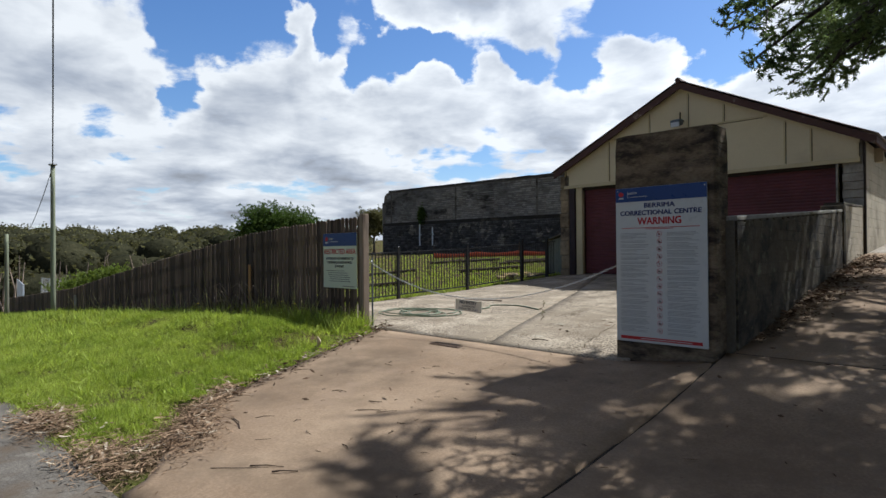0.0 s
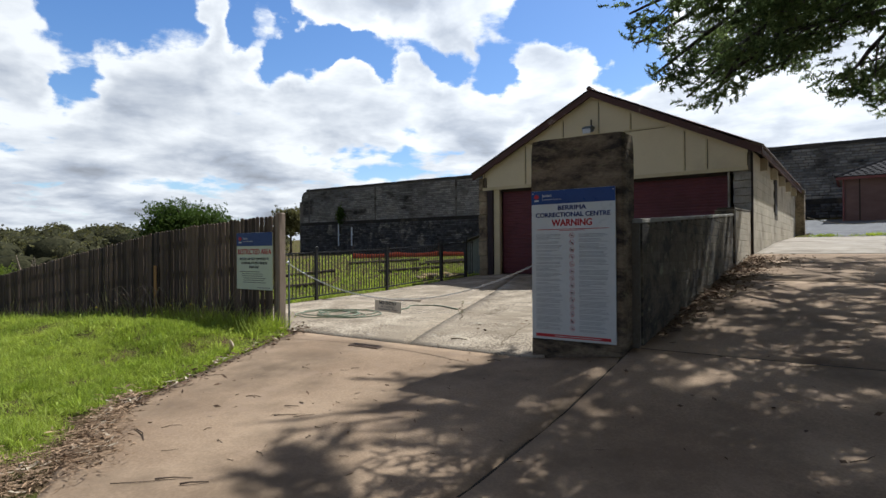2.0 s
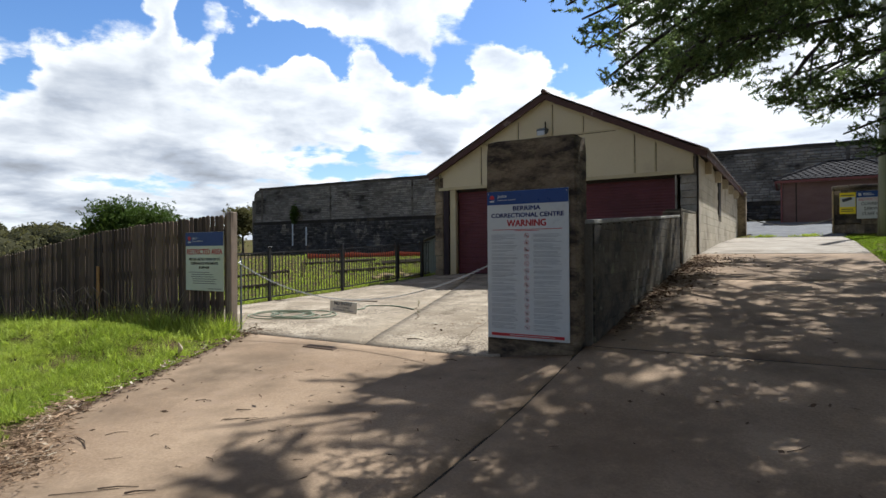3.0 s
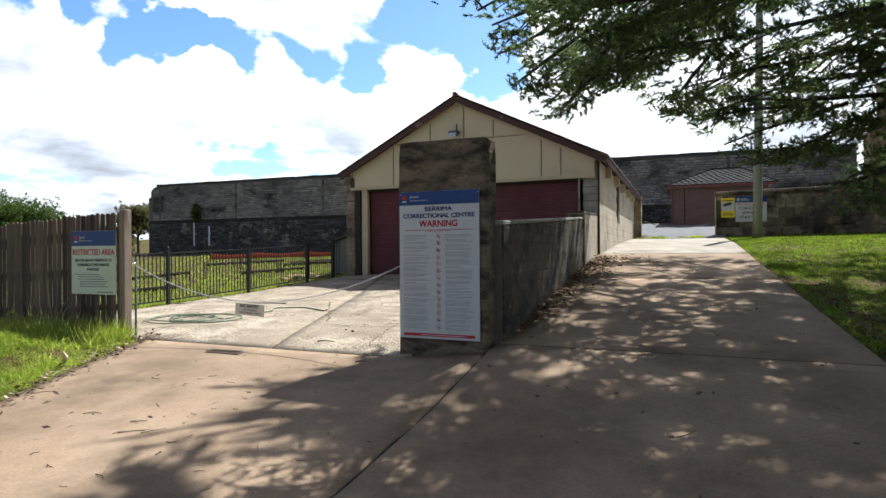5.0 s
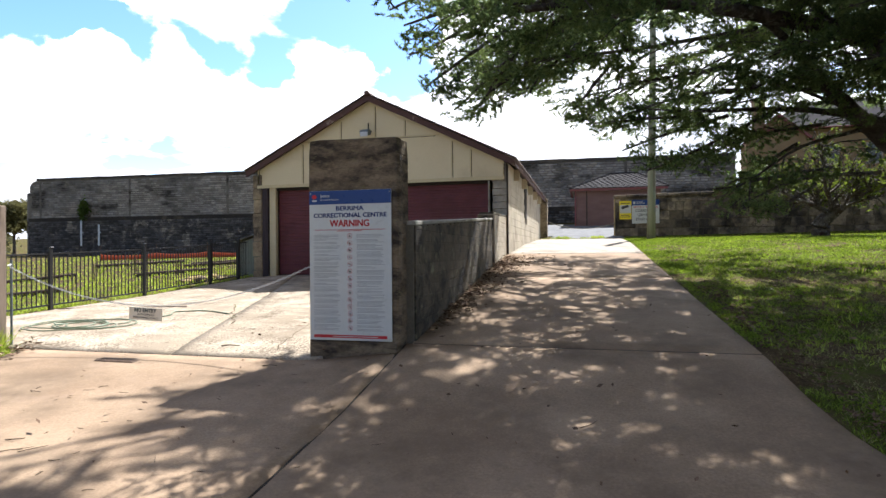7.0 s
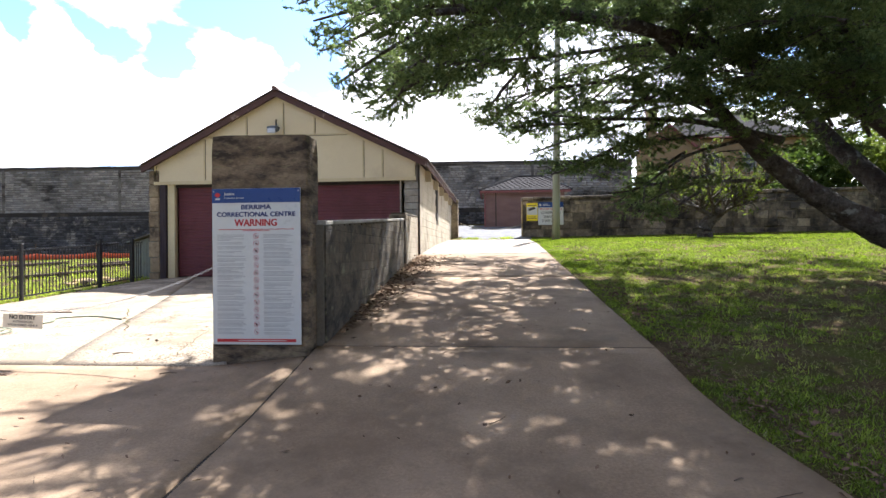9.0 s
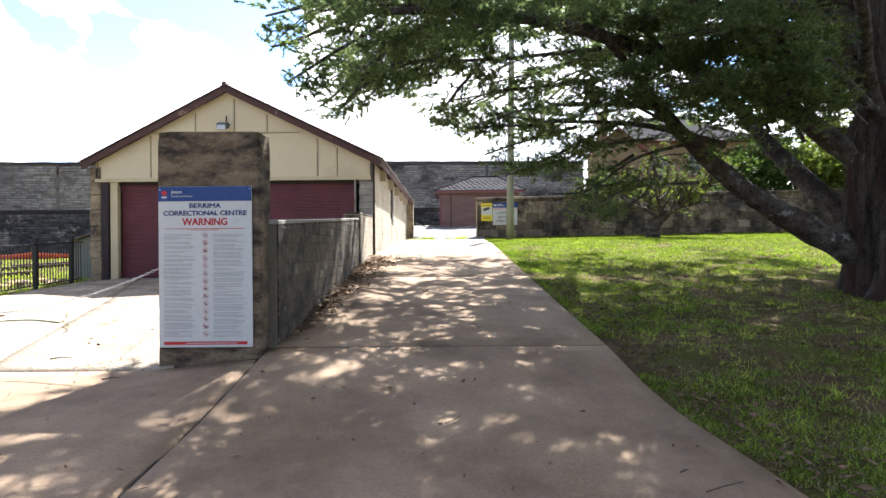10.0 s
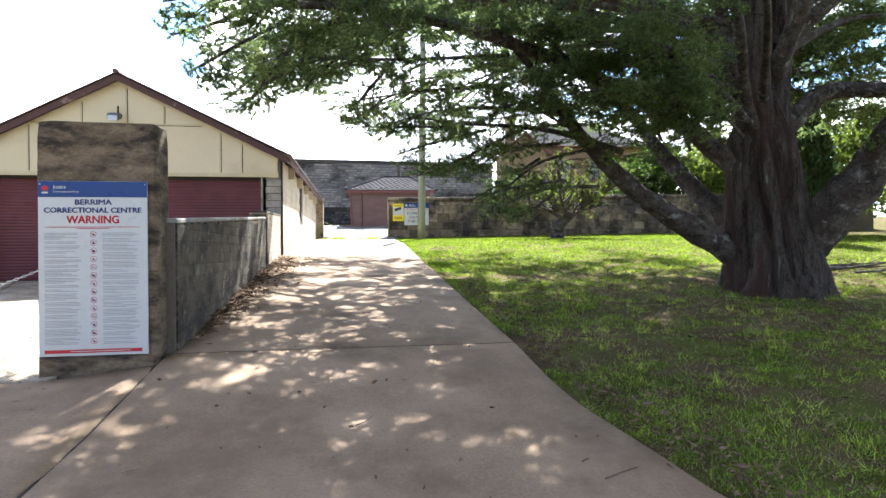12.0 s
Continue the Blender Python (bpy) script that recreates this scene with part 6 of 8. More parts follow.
        ([(6.7, 8.8, 7.5), (4.8, 9.0, 8.4), (2.8, 9.4, 8.6), (0.8, 9.8, 8.2)], 0.10, 0.02),
        ([(6.7, 8.8, 8.2), (5.2, 10.4, 9.2), (3.6, 12.0, 9.3), (2.2, 13.6, 8.9)], 0.10, 0.02),
        ([(6.7, 8.6, 7.8), (4.6, 7.6, 8.8), (2.6, 6.8, 9.0), (0.8, 6.6, 8.6)], 0.10, 0.02),
        ([(6.8, 9.2, 8.6), (5.8, 11.6, 9.6), (4.6, 14.0, 9.6), (3.6, 16.0, 9.0)], 0.10, 0.02),
        ([(2.8, 12.0, 6.8), (0.8, 12.4, 6.6), (-0.9, 12.6, 6.2), (-1.9, 12.8, 5.8)], 0.045, 0.010),
        ([(0.8, 13.2, 6.8), (-0.3, 15.0, 6.6), (-1.3, 16.6, 6.2)], 0.045, 0.010),
        ([(2.0, 9.6, 6.0), (0.2, 10.4, 6.1), (-1.2, 11.2, 5.8), (-2.1, 11.8, 5.4)], 0.045, 0.010),
        ([(1.5, 9.5, 5.6), (0.2, 10.0, 5.4), (-0.9, 10.6, 5.2), (-1.7, 11.2, 4.9)], 0.032, 0.010),
        ([(1.0, 8.9, 5.2), (-0.2, 9.0, 5.0), (-1.2, 9.3, 4.8)], 0.032, 0.010),
    ]
    # dense boughs before the trunk, low sprays on the lit side, boughs behind the trunk
    dense = [
        [(3.2, 8.9, 3.3), (2.4, 8.9, 3.2), (1.7, 8.8, 2.95), (1.1, 8.6, 2.75)], [(3.0, 9.2, 3.1), (2.5, 9.3, 2.8), (2.1, 9.3, 2.55), (1.8, 9.2, 2.4)],
        [(0.2, 7.2, 4.2), (-0.2, 6.9, 3.9), (-0.5, 6.6, 3.55), (-0.6, 6.5, 3.3)], [(0.6, 7.4, 4.2), (0.3, 7.2, 3.8), (0.05, 7.0, 3.45), (-0.1, 6.9, 3.25)], [(-0.2, 6.6, 4.2), (-0.6, 6.2, 3.8), (-0.85, 5.9, 3.4), (-0.95, 5.8, 3.2)],
        [(1.2, 7.6, 4.6), (0.6, 7.0, 4.4), (0.1, 6.5, 4.2), (-0.3, 6.1, 4.0)], [(-0.9, 6.2, 4.3), (-1.35, 5.7, 4.05), (-1.65, 5.4, 3.85), (-1.85, 5.3, 3.75)], [(-0.7, 6.3, 4.6), (-1.2, 5.9, 4.4), (-1.6, 5.6, 4.2), (-1.9, 5.5, 4.05)],
        [(6.3, 8.5, 3.9), (5.4, 7.8, 4.3), (4.5, 6.86, 4.38), (3.9, 6.3, 4.3)], [(5.6, 9.0, 3.5), (4.7, 7.9, 3.9), (3.9, 7.2, 4.18), (3.2, 6.6, 4.1)],
        [(5.0, 8.9, 3.4), (4.2, 8.0, 3.7), (3.57, 7.38, 3.72), (3.0, 6.9, 3.6)], [(4.2, 8.7, 3.9), (3.4, 8.0, 4.1), (2.88, 7.68, 4.06), (2.3, 7.3, 3.9)],
        [(3.4, 8.3, 4.3), (2.7, 7.9, 4.6), (2.4, 7.6, 4.7), (1.9, 7.2, 4.6)], [(4.6, 8.6, 4.4), (3.8, 8.0, 4.6), (3.24, 7.53, 4.57), (2.6, 7.1, 4.5)],
        [(6.2, 8.5, 3.4), (5.2, 7.6, 3.6), (4.66, 6.9, 3.8), (4.2, 6.4, 3.7)], [(5.4, 8.7, 3.2), (4.6, 7.7, 3.5), (4.2, 7.04, 3.6), (3.8, 6.6, 3.5)],
        [(3.2, 8.5, 3.5), (2.6, 8.1, 3.65), (2.35, 7.86, 3.69), (1.9, 7.5, 3.5)],
        [(3.97, 9.07, 2.63), (2.88, 8.74, 2.54), (2.29, 8.6, 2.3), (1.91, 8.49, 2.14)],
        [(3.32, 8.9, 2.7), (2.49, 8.65, 2.57), (1.8, 8.41, 2.41), (1.36, 8.29, 2.44)],
        [(3.11, 8.87, 2.47), (2.68, 8.7, 2.21), (2.4, 8.67, 2.06)],
        [(2.58, 8.62, 3.5), (1.73, 8.42, 3.05), (1.1, 8.23, 2.76), (0.8, 8.16, 2.65)],
        [(1.94, 8.58, 3.43), (1.03, 8.34, 3.15), (0.52, 8.18, 2.95)],
        [(1.55, 8.36, 3.42), (0.69, 8.17, 3.36), (0.04, 8.0, 3.31)],
        [(7.62, 9.27, 4.82), (8.8, 10.24, 5.84), (10.03, 10.47, 6.22), (10.92, 10.29, 6.31)],
        [(7.74, 9.43, 4.87), (9.07, 10.0, 4.99), (10.42, 10.08, 5.52), (11.27, 9.9, 5.83)],
        [(7.71, 9.46, 4.46), (9.19, 10.56, 4.47), (10.51, 10.7, 4.42), (11.4, 10.51, 4.51)],
        [(7.58, 9.3, 5.03), (8.61, 9.74, 5.33), (9.55, 10.24, 5.76), (10.78, 10.43, 5.06)],
        [(7.75, 9.42, 5.7), (9.01, 10.05, 6.45), (10.24, 10.27, 6.5), (11.16, 10.02, 6.56)],
        [(7.74, 9.43, 4.56), (9.26, 10.5, 4.68), (10.72, 11.2, 5.17), (11.49, 11.13, 4.17)],
    ]
    dense += [
        [(-0.49, 6.98, 4.2), (-0.95, 6.53, 3.69), (-1.24, 6.18, 3.27), (-1.41, 6.04, 3.09)],
        [(-0.73, 6.76, 4.3), (-1.24, 6.18, 3.74), (-1.53, 5.8, 3.38), (-1.62, 5.67, 3.28)],
        [(-0.94, 6.53, 4.38), (-1.4, 5.94, 3.87), (-1.69, 5.65, 3.64), (-1.77, 5.52, 3.64)],
        [(7.49, 10.01, 4.72), (7.58, 11.17, 5.54), (7.44, 12.45, 6.21), (7.02, 13.26, 6.33)],
        [(7.49, 10.01, 3.96), (7.66, 11.12, 4.56), (7.74, 12.26, 4.98)],
        [(7.57, 9.94, 5.46), (7.67, 11.11, 6.36), (7.44, 12.44, 7.14)],
        [(7.54, 10.59, 3.74), (7.56, 11.78, 4.09), (7.57, 12.95, 4.6)],
        [(7.57, 9.95, 4.27), (7.84, 10.99, 5.01), (7.99, 12.1, 5.59), (7.69, 12.88, 5.69)],
    ]
    limbs += [(pts, 0.030, 0.010) for pts in dense]
    grow = random.Random(19)
    for k in range(22):
        a = k * 2.399 + grow.uniform(-0.2, 0.2)
        z0 = 4.4 + 5.2 * ((k * 0.618) % 1.0)
        R = (9.6 - 0.75 * (z0 - 4.4)) * grow.uniform(0.85, 1.08)
        rise = grow.uniform(0.9, 1.9)
        pts = []
        for q in range(6):
            u = q / 5
            wob = a + 0.25 * math.sin(u * 3 + k)
            x, y = 7.0 + R * u * math.sin(wob), 9.0 + R * u * math.cos(wob)
            z = z0 + rise * (1 - (1 - u) ** 2) - 0.7 * max(0.0, u - 0.6) ** 2
            if x < -1.8:
                continue
            pts.append((x, y, z))
        if len(pts) > 3:
            limbs.append((pts, 0.085, 0.02))
    # upper crown, mostly out of view, placed for its shade on drive and lawn
    for k in range(38):
        u = (k + 0.5) / 38
        a = k * 2.399
        R = 8.6 * math.sqrt(u)
        x1, y1 = 4.7 + 0.66 * R * math.cos(a), 12.6 + 0.86 * R * math.sin(a)
        z1 = 11.2 - 0.25 * R + grow.uniform(-0.5, 0.5)
        x0, y0, z0 = 6.8 + 0.2 * math.cos(a), 9.2 + 0.3 * math.sin(a), 7.2 + 2.2 * ((k * 0.618) % 1.0)
        limbs.append(([(x0, y0, z0), (x0 * 0.55 + x1 * 0.45, y0 * 0.55 + y1 * 0.45, z0 * 0.4 + z1 * 0.6), (x1, y1, z1), (x1 + 0.16 * (x1 - x0), y1 + 0.16 * (y1 - y0), z1 - 0.1)], 0.075, 0.018))
    # more unseen boughs, added to close light gaps on the front paving
    for x1, y1, z1 in ((-0.5, 11.4, 9.6), (0.3, 11.0, 9.9), (0.0, 12.4, 9.7), (0.6, 13.2, 9.6)):
        limbs.append(([(6.6, 9.2, 8.2), (4.2, 10.0, 9.6), (x1 + 0.9, y1 - 0.1, z1), (x1 - 0.5, y1, z1 - 0.1)], 0.07, 0.015))
    cen, way, siz = [], [], []
    twig_v, twig_f = [], []
    top_c, top_w = [], []

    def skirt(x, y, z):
        """Height of a place over the crown's ragged underside, trimmed to the outline the camera sees."""
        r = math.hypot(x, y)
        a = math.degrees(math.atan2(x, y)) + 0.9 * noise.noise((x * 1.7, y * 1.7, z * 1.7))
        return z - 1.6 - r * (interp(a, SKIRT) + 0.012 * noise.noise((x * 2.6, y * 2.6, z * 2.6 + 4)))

    def gap(x, y, z):
        """Holes cut in the high crown along the sun's direction, to dapple the drive."""
        gx, gy = x - z * SUN_DIR.x / SUN_DIR.z, y - z * SUN_DIR.y / SUN_DIR.z
        return z > 5.4 and gx < 2.6 and noise.noise((gx * 1.9, gy * 1.5, 2.0)) > 0.33

    def add_twig(p, q, r, droop):
        m = (p + q) / 2 + np.array([0, 0, droop])
        v, f = tube([p, m, q], [r, r * 0.75, r * 0.3], 4)
        o = len(twig_v)
        twig_v.extend(v)
        twig_f.extend([tuple(i + o for i in g) for g in f])

    for li, (pts, r0, r1) in enumerate(limbs):
        root = pts
        if r0 > 0.15 and pts[0][2] < 5.5:
            a, b = Vector(pts[0]), Vector((7.08, 9.05, pts[0][2] - 0.35))
            root = [tuple(a.lerp(b, 0.75)), tuple(a.lerp(b, 0.15))] + pts[1:]
        stout = r0 > 0.12
        if not stout:
            line = smooth_path(pts, 24)
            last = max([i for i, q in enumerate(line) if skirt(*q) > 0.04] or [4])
            root = [tuple(q) for q in line[:max(4, last):3]] + [tuple(line[max(4, last)])]
        limb_part("limb", root, r0 * (1.3 if stout and root is not pts else 1.0), r1, t, 14 if stout else 7, "old_limb" if r0 > 0.18 else "limb", li, 0.13 if stout else 0.08, 34 if stout else 18)
        path = smooth_path(pts, 60)
        length = float(np.linalg.norm(np.diff(path, axis=0), axis=1).sum())
        fine = r0 < 0.075
        start = 0.10 if fine else 0.28
        thick = pts in dense
        high = max(q[2] for q in pts) > 7.4
        count = int(length * ((10.0 if pts[0][2] > 3.15 and pts[0][0] > 2.7 else 5.0) if thick else (4.0 if (pts[2][0] < 5.0 and pts[2][1] < 12.5) or pts[2][0] < 1.8 else 2.7) if high else 6.5 if fine and pts[-1][0] < 0.1 else 3.4 if fine else 2.3))
        for b in range(count):
            u = start + (1 - start) * (b + rng.random()) / count
            i = min(58, int(u * 59))
            p, dr = path[i], path[i + 1] - path[i]
            dr = dr / np.linalg.norm(dr)
            lat = np.cross(dr, [0, 0, 1.0]) * (1 if b % 2 else -1)
            w = dr * rng.uniform(0.3, 0.9) + lat * rng.uniform(0.4, 1.0) + np.array([0, 0, rng.uniform(-0.32, 0.28)])
            w /= np.linalg.norm(w)
            ln = rng.uniform(0.35, 0.95) if fine else rng.uniform(0.5, 1.35) * (1.2 - 0.5 * u)
            q = p + w * ln + np.array([0, 0, -0.12 * ln])
            # boughs that would hide the stems from the camera are left out
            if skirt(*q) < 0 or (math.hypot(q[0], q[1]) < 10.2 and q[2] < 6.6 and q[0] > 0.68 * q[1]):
                continue
            add_twig(p, q, 0.012, 0.05)
            if not thick and -3 < math.degrees(math.atan2(q[0], q[1])) < 20 and q[1] > 7.6 and noise.noise((q[0] * 1.1, q[1] * 1.1, q[2] * 1.6 + 3)) > 0.24:
                continue
            # full tufts stand along the twig with gaps between them
            for s in range(2 + int(ln * 2.4)):
                tt = 0.30 + 0.75 * rng.random()
                hub = p + (q - p) * tt + rng.normal(size=3) * np.array([0.07, 0.07, 0.04])
                out = w + rng.normal(size=3) * 0.5 + np.array([0, 0, 0.25])
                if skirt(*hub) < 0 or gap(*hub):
                    continue
                if high:
                    for j in range(2):
                        top_c.append(hub + rng.normal(size=3) * 0.12)
                        top_w.append(out)
                    continue
                for j in range(10):
                    off = rng.normal(size=3) * np.array([0.082, 0.082, 0.036])
                    cen.append(hub + off)
                    wd = out + off * 7.0 + rng.normal(size=3) * 0.35
                    way.append(wd / np.linalg.norm(wd))
                    siz.append(rng.uniform(0.7, 1.25))
    cen, way, siz = np.array(cen), np.array(way), np.array(siz)
    near = (cen[:, 1] < 9.6) & (cen[:, 2] < 5.4) & (cen[:, 0] < 6.5)
    v, f = needle_cloud(cen[near], way[near], siz[near], rng, needles=28, axis=0.095, length=0.038, width=0.0058, stray=0.75)
    v2, f2 = needle_cloud(cen[~near], way[~near], siz[~near], rng, needles=14, axis=0.12, length=0.048, width=0.012, stray=0.75)
    v3, f3 = needle_cloud(np.array(top_c), np.array(top_w), rng.uniform(0.7, 1.3, len(top_c)), rng, needles=16, axis=0.26, length=0.22, width=0.028)
    v, f = np.concatenate([v, v2, v3]), np.concatenate([f, f2 + len(v), f3 + len(v) + len(v2)])
    tagged(part_mesh("foliage", mesh_np("foliage", v, f), "cypress", t), kind="stuff")
    part_mesh("twig_work", mesh_np("twig_work", twig_v, twig_f), "limb", t)
    return len(cen)


def crown_tree(name, loc, height, radius, label, leaf, trunk_r, seed, sprays=900, leaves=9, size=0.3, squash=0.8, fork=0.35, category="tree", group="", spread=0.30):
    """A tree with forked limbs and a crown of leaf clumps with gaps."""
    rnd = random.Random(seed)
    rng = np.random.default_rng(seed)
    x, y, z = loc
    t = thing(name, loc, label, category, group)
    fz = z + height * fork
    limb_part("trunk", [(x, y, z - 0.3), (x + rnd.uniform(-.1, .1), y, z + height * fork * 0.5), (x, y, fz + height * 0.2)], trunk_r, trunk_r * 0.5, t, 9, "limb", seed)
    cen, way, siz = [], [], []
    clumps = 9 + sprays // 110
    for k in range(clumps):
        a = rnd.uniform(0, 2 * math.pi)
        e = rnd.uniform(-0.25, 1.0)
        rr = radius * (0.45 + 0.55 * rnd.random())
        c = np.array([x + rr * math.cos(a) * math.cos(e), y + rr * math.sin(a) * math.cos(e), z + height * (1 - squash * 0.5) + rr * math.sin(e) * squash * 0.5 * height / radius])
        c[2] = min(c[2], z + height * 0.97)
        limb_part("limb", [(x, y, fz), ((x + c[0]) / 2, (y + c[1]) / 2, (fz + c[2]) / 2 + 0.1 * height * rnd.random()), tuple(c)], trunk_r * 0.4, trunk_r * 0.08, t, 5, "limb", k, n=6)
        m = sprays // clumps
        o = rng.normal(size=(m, 3)) * np.array([spread, spread, spread * 0.57]) * radius
        cen.append(c + o)
        w = o / (np.linalg.norm(o, axis=1)[:, None] + 1e-6) + np.array([0, 0, 0.3])
        way.append(w)
        siz.append(rng.uniform(0.7, 1.4, m))
    v, f = leaf_cloud(np.concatenate(cen), np.concatenate(way), np.concatenate(siz), rng, leaves=leaves, length=size, width=size * 0.24, spread=0.9, flat=0.8)
    tagged(part_mesh("crown", mesh_np("crown", v, f), leaf, t), kind="stuff")
    return t


def build_far_trees():
    # the wooded hill across the valley
    rng = np.random.default_rng(11)
    cen, way, siz = [], [], []
    bumps = []
    for k in range(280):
        a = radians(rng.uniform(-92, -52))
        r = rng.uniform(105, 230)
        x, y = r * math.sin(a), r * math.cos(a)
        top = 1.6 + r * interp(math.degrees(a), [(-104, 0.052), (-84, 0.045), (-76, 0.040), (-68, 0.042), (-60, 0.044), (-44, 0.045)]) * (0.55 + 0.45 * smooth(100, 200, r)) + rng.uniform(-4.5, 1.4)
        rad = rng.uniform(3.0, 7.5)
        m = 125
        u = rng.normal(size=(m, 3))
        u /= np.linalg.norm(u, axis=1)[:, None]
        c = np.array([x, y, top - rad * 0.75])
        p = c + u * np.array([rad, rad, rad * 0.75]) * rng.uniform(0.62, 1.10, (m, 1))
        cen.append(p)
        way.append(u + np.array([0, 0, 0.25]))
        siz.append(rng.uniform(0.7, 1.3, m))
        bumps.append((x, y, top - rad * 0.75, rad))
    v, f = leaf_cloud(np.concatenate(cen), np.concatenate(way), np.concatenate(siz), rng, leaves=3, length=0.58, width=0.26, spread=0.9, flat=0.9)
    ob = part_mesh("wooded_hill", mesh_np("wooded_hill", v, f), "gum")
    tagged(ob, "olive-green gum woodland on the hill across the valley", "woodland", kind="stuff")
    # the crowns' inner mass, lumpy and uneven, with inner shade in its dark colour
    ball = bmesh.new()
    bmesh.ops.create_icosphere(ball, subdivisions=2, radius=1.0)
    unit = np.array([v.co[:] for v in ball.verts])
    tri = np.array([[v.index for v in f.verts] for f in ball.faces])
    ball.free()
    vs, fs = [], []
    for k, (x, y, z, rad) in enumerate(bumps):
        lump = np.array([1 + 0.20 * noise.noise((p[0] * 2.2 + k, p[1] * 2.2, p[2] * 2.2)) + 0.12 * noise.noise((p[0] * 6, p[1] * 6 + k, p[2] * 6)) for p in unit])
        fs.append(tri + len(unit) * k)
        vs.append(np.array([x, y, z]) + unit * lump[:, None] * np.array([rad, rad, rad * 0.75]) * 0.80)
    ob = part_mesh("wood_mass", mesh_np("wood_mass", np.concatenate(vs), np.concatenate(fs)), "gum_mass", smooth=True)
    tagged(ob, "dark inner mass of the far gum crowns", "woodland", kind="stuff")
    # pale slanting stems among the nearer crowns
    vs, fs = [], []
    for k in range(90):
        a, r = radians(rng.uniform(-86, -58)), rng.uniform(92, 112)
        x, y, h = r * math.sin(a), r * math.cos(a), rng.uniform(4.0, 8.0)
        p = np.array([x, y, -6.0])
        q = p + np.array([rng.normal() * 1.2, rng.normal() * 1.2, h])
        v, f = tube([p, (p + q) / 2 + rng.normal(size=3) * 0.3, q], [0.16, 0.12, 0.06], 4)
        fs.extend([tuple(i + len(vs) for i in g) for g in f])
        vs.extend(v)
    tagged(part_mesh("wood_stems", mesh_np("wood_stems", vs, fs), "post"), "pale slanting gum stems at the edge of the far wood", "woodland", kind="stuff")
    # solid dark ground under the wood
    xs, vs, fs = [], [], []
    rows = [(96, -9.0), (120, -1.0), (160, 2.5), (230, 6.5), (320, 8.0)]
    az = steps(-112, -38, 2.0)
    for r, z in rows:
        for a in az:
            vs.append((r * math.sin(radians(a)), r * math.cos(radians(a)), z + 0.8 * math.sin(a * 0.5)))
    n = len(az)
    fs = [(j * n + i, j * n + i + 1, (j + 1) * n + i + 1, (j + 1) * n + i) for j in range(len(rows) - 1) for i in range(n - 1)]
    hill = part_mesh("far_hill", mesh_np("far_hill", vs, fs), "soil", smooth=True)
    tagged(hill, "dark wooded hillside beyond the valley", "hill", kind="structure")


def gnarled_tree():
    """A low leaning trunk that breaks into bare crooked twigs with few leaves."""
    x, y = 9.3, 26.0
    z = land(x, y)
    rnd, rng = random.Random(4), np.random.default_rng(4)
    t = thing("small_tree", (x, y, z), "small gnarled tree with bare twigs before the stone wall", "tree")
    limb_part("trunk", [(x, y, z - 0.3), (x - 0.05, y, z + 0.35), (x + 0.3, y, z + 0.8), (x + 0.7, y - 0.1, z + 1.15)], 0.40, 0.20, t, 10, "limb", 3, 0.14)
    vs, fs, cen, way = [], [], [], []

    def twig(p, d, ln, r, deep):
        pts = [p]
        for k in range(4):
            d = d + np.array([rnd.uniform(-0.35, 0.35), rnd.uniform(-0.35, 0.35), rnd.uniform(-0.22, 0.30)])
            d = d / np.linalg.norm(d)
            pts.append(pts[-1] + d * ln / 4)
        if deep == 0:
            limb_part("limb", [tuple(q) for q in pts], r, r * 0.5, t, 7, "limb", rnd.randint(0, 99), 0.1, 10)
        else:
            v, f = tube(pts, [r * (1 - 0.15 * k) for k in range(5)], 4)
            o = len(vs)
            vs.extend(v)
            fs.extend([tuple(i + o for i in g) for g in f])
        for k in (1, 2, 3, 4):
            if deep < 3:
                for _ in range(2 if deep < 2 else 1):
                    w = d + np.array([rnd.uniform(-1, 1), rnd.uniform(-1, 1), rnd.uniform(-0.5, 0.6)])
                    twig(pts[k], w / np.linalg.norm(w), ln * rnd.uniform(0.45, 0.62), r * 0.5, deep + 1)
            elif rnd.random() < 0.15:
                cen.append(pts[k])
                way.append(d + np.array([0, 0, 0.3]))

    for a, e in ((0.2, 0.5), (1.1, 0.9), (2.4, 0.7), (3.3, 0.45), (4.6, 0.8), (5.5, 0.4)):
        h = np.array([x + 0.35, y - 0.05, z + 0.85])
        twig(h, np.array([math.cos(a), 0.6 * math.sin(a), e]), 2.0, 0.11, 0)
    part_mesh("twig_work", mesh_np("twig_work", vs, fs), "limb", t)
    v, f = leaf_cloud(np.array(cen), np.array(way), rng.uniform(0.7, 1.3, len(cen)), rng, leaves=5, length=0.13, width=0.03, spread=0.9, flat=0.8)
    tagged(part_mesh("crown", mesh_np("crown", v, f), "bright_leaf", t), kind="stuff")


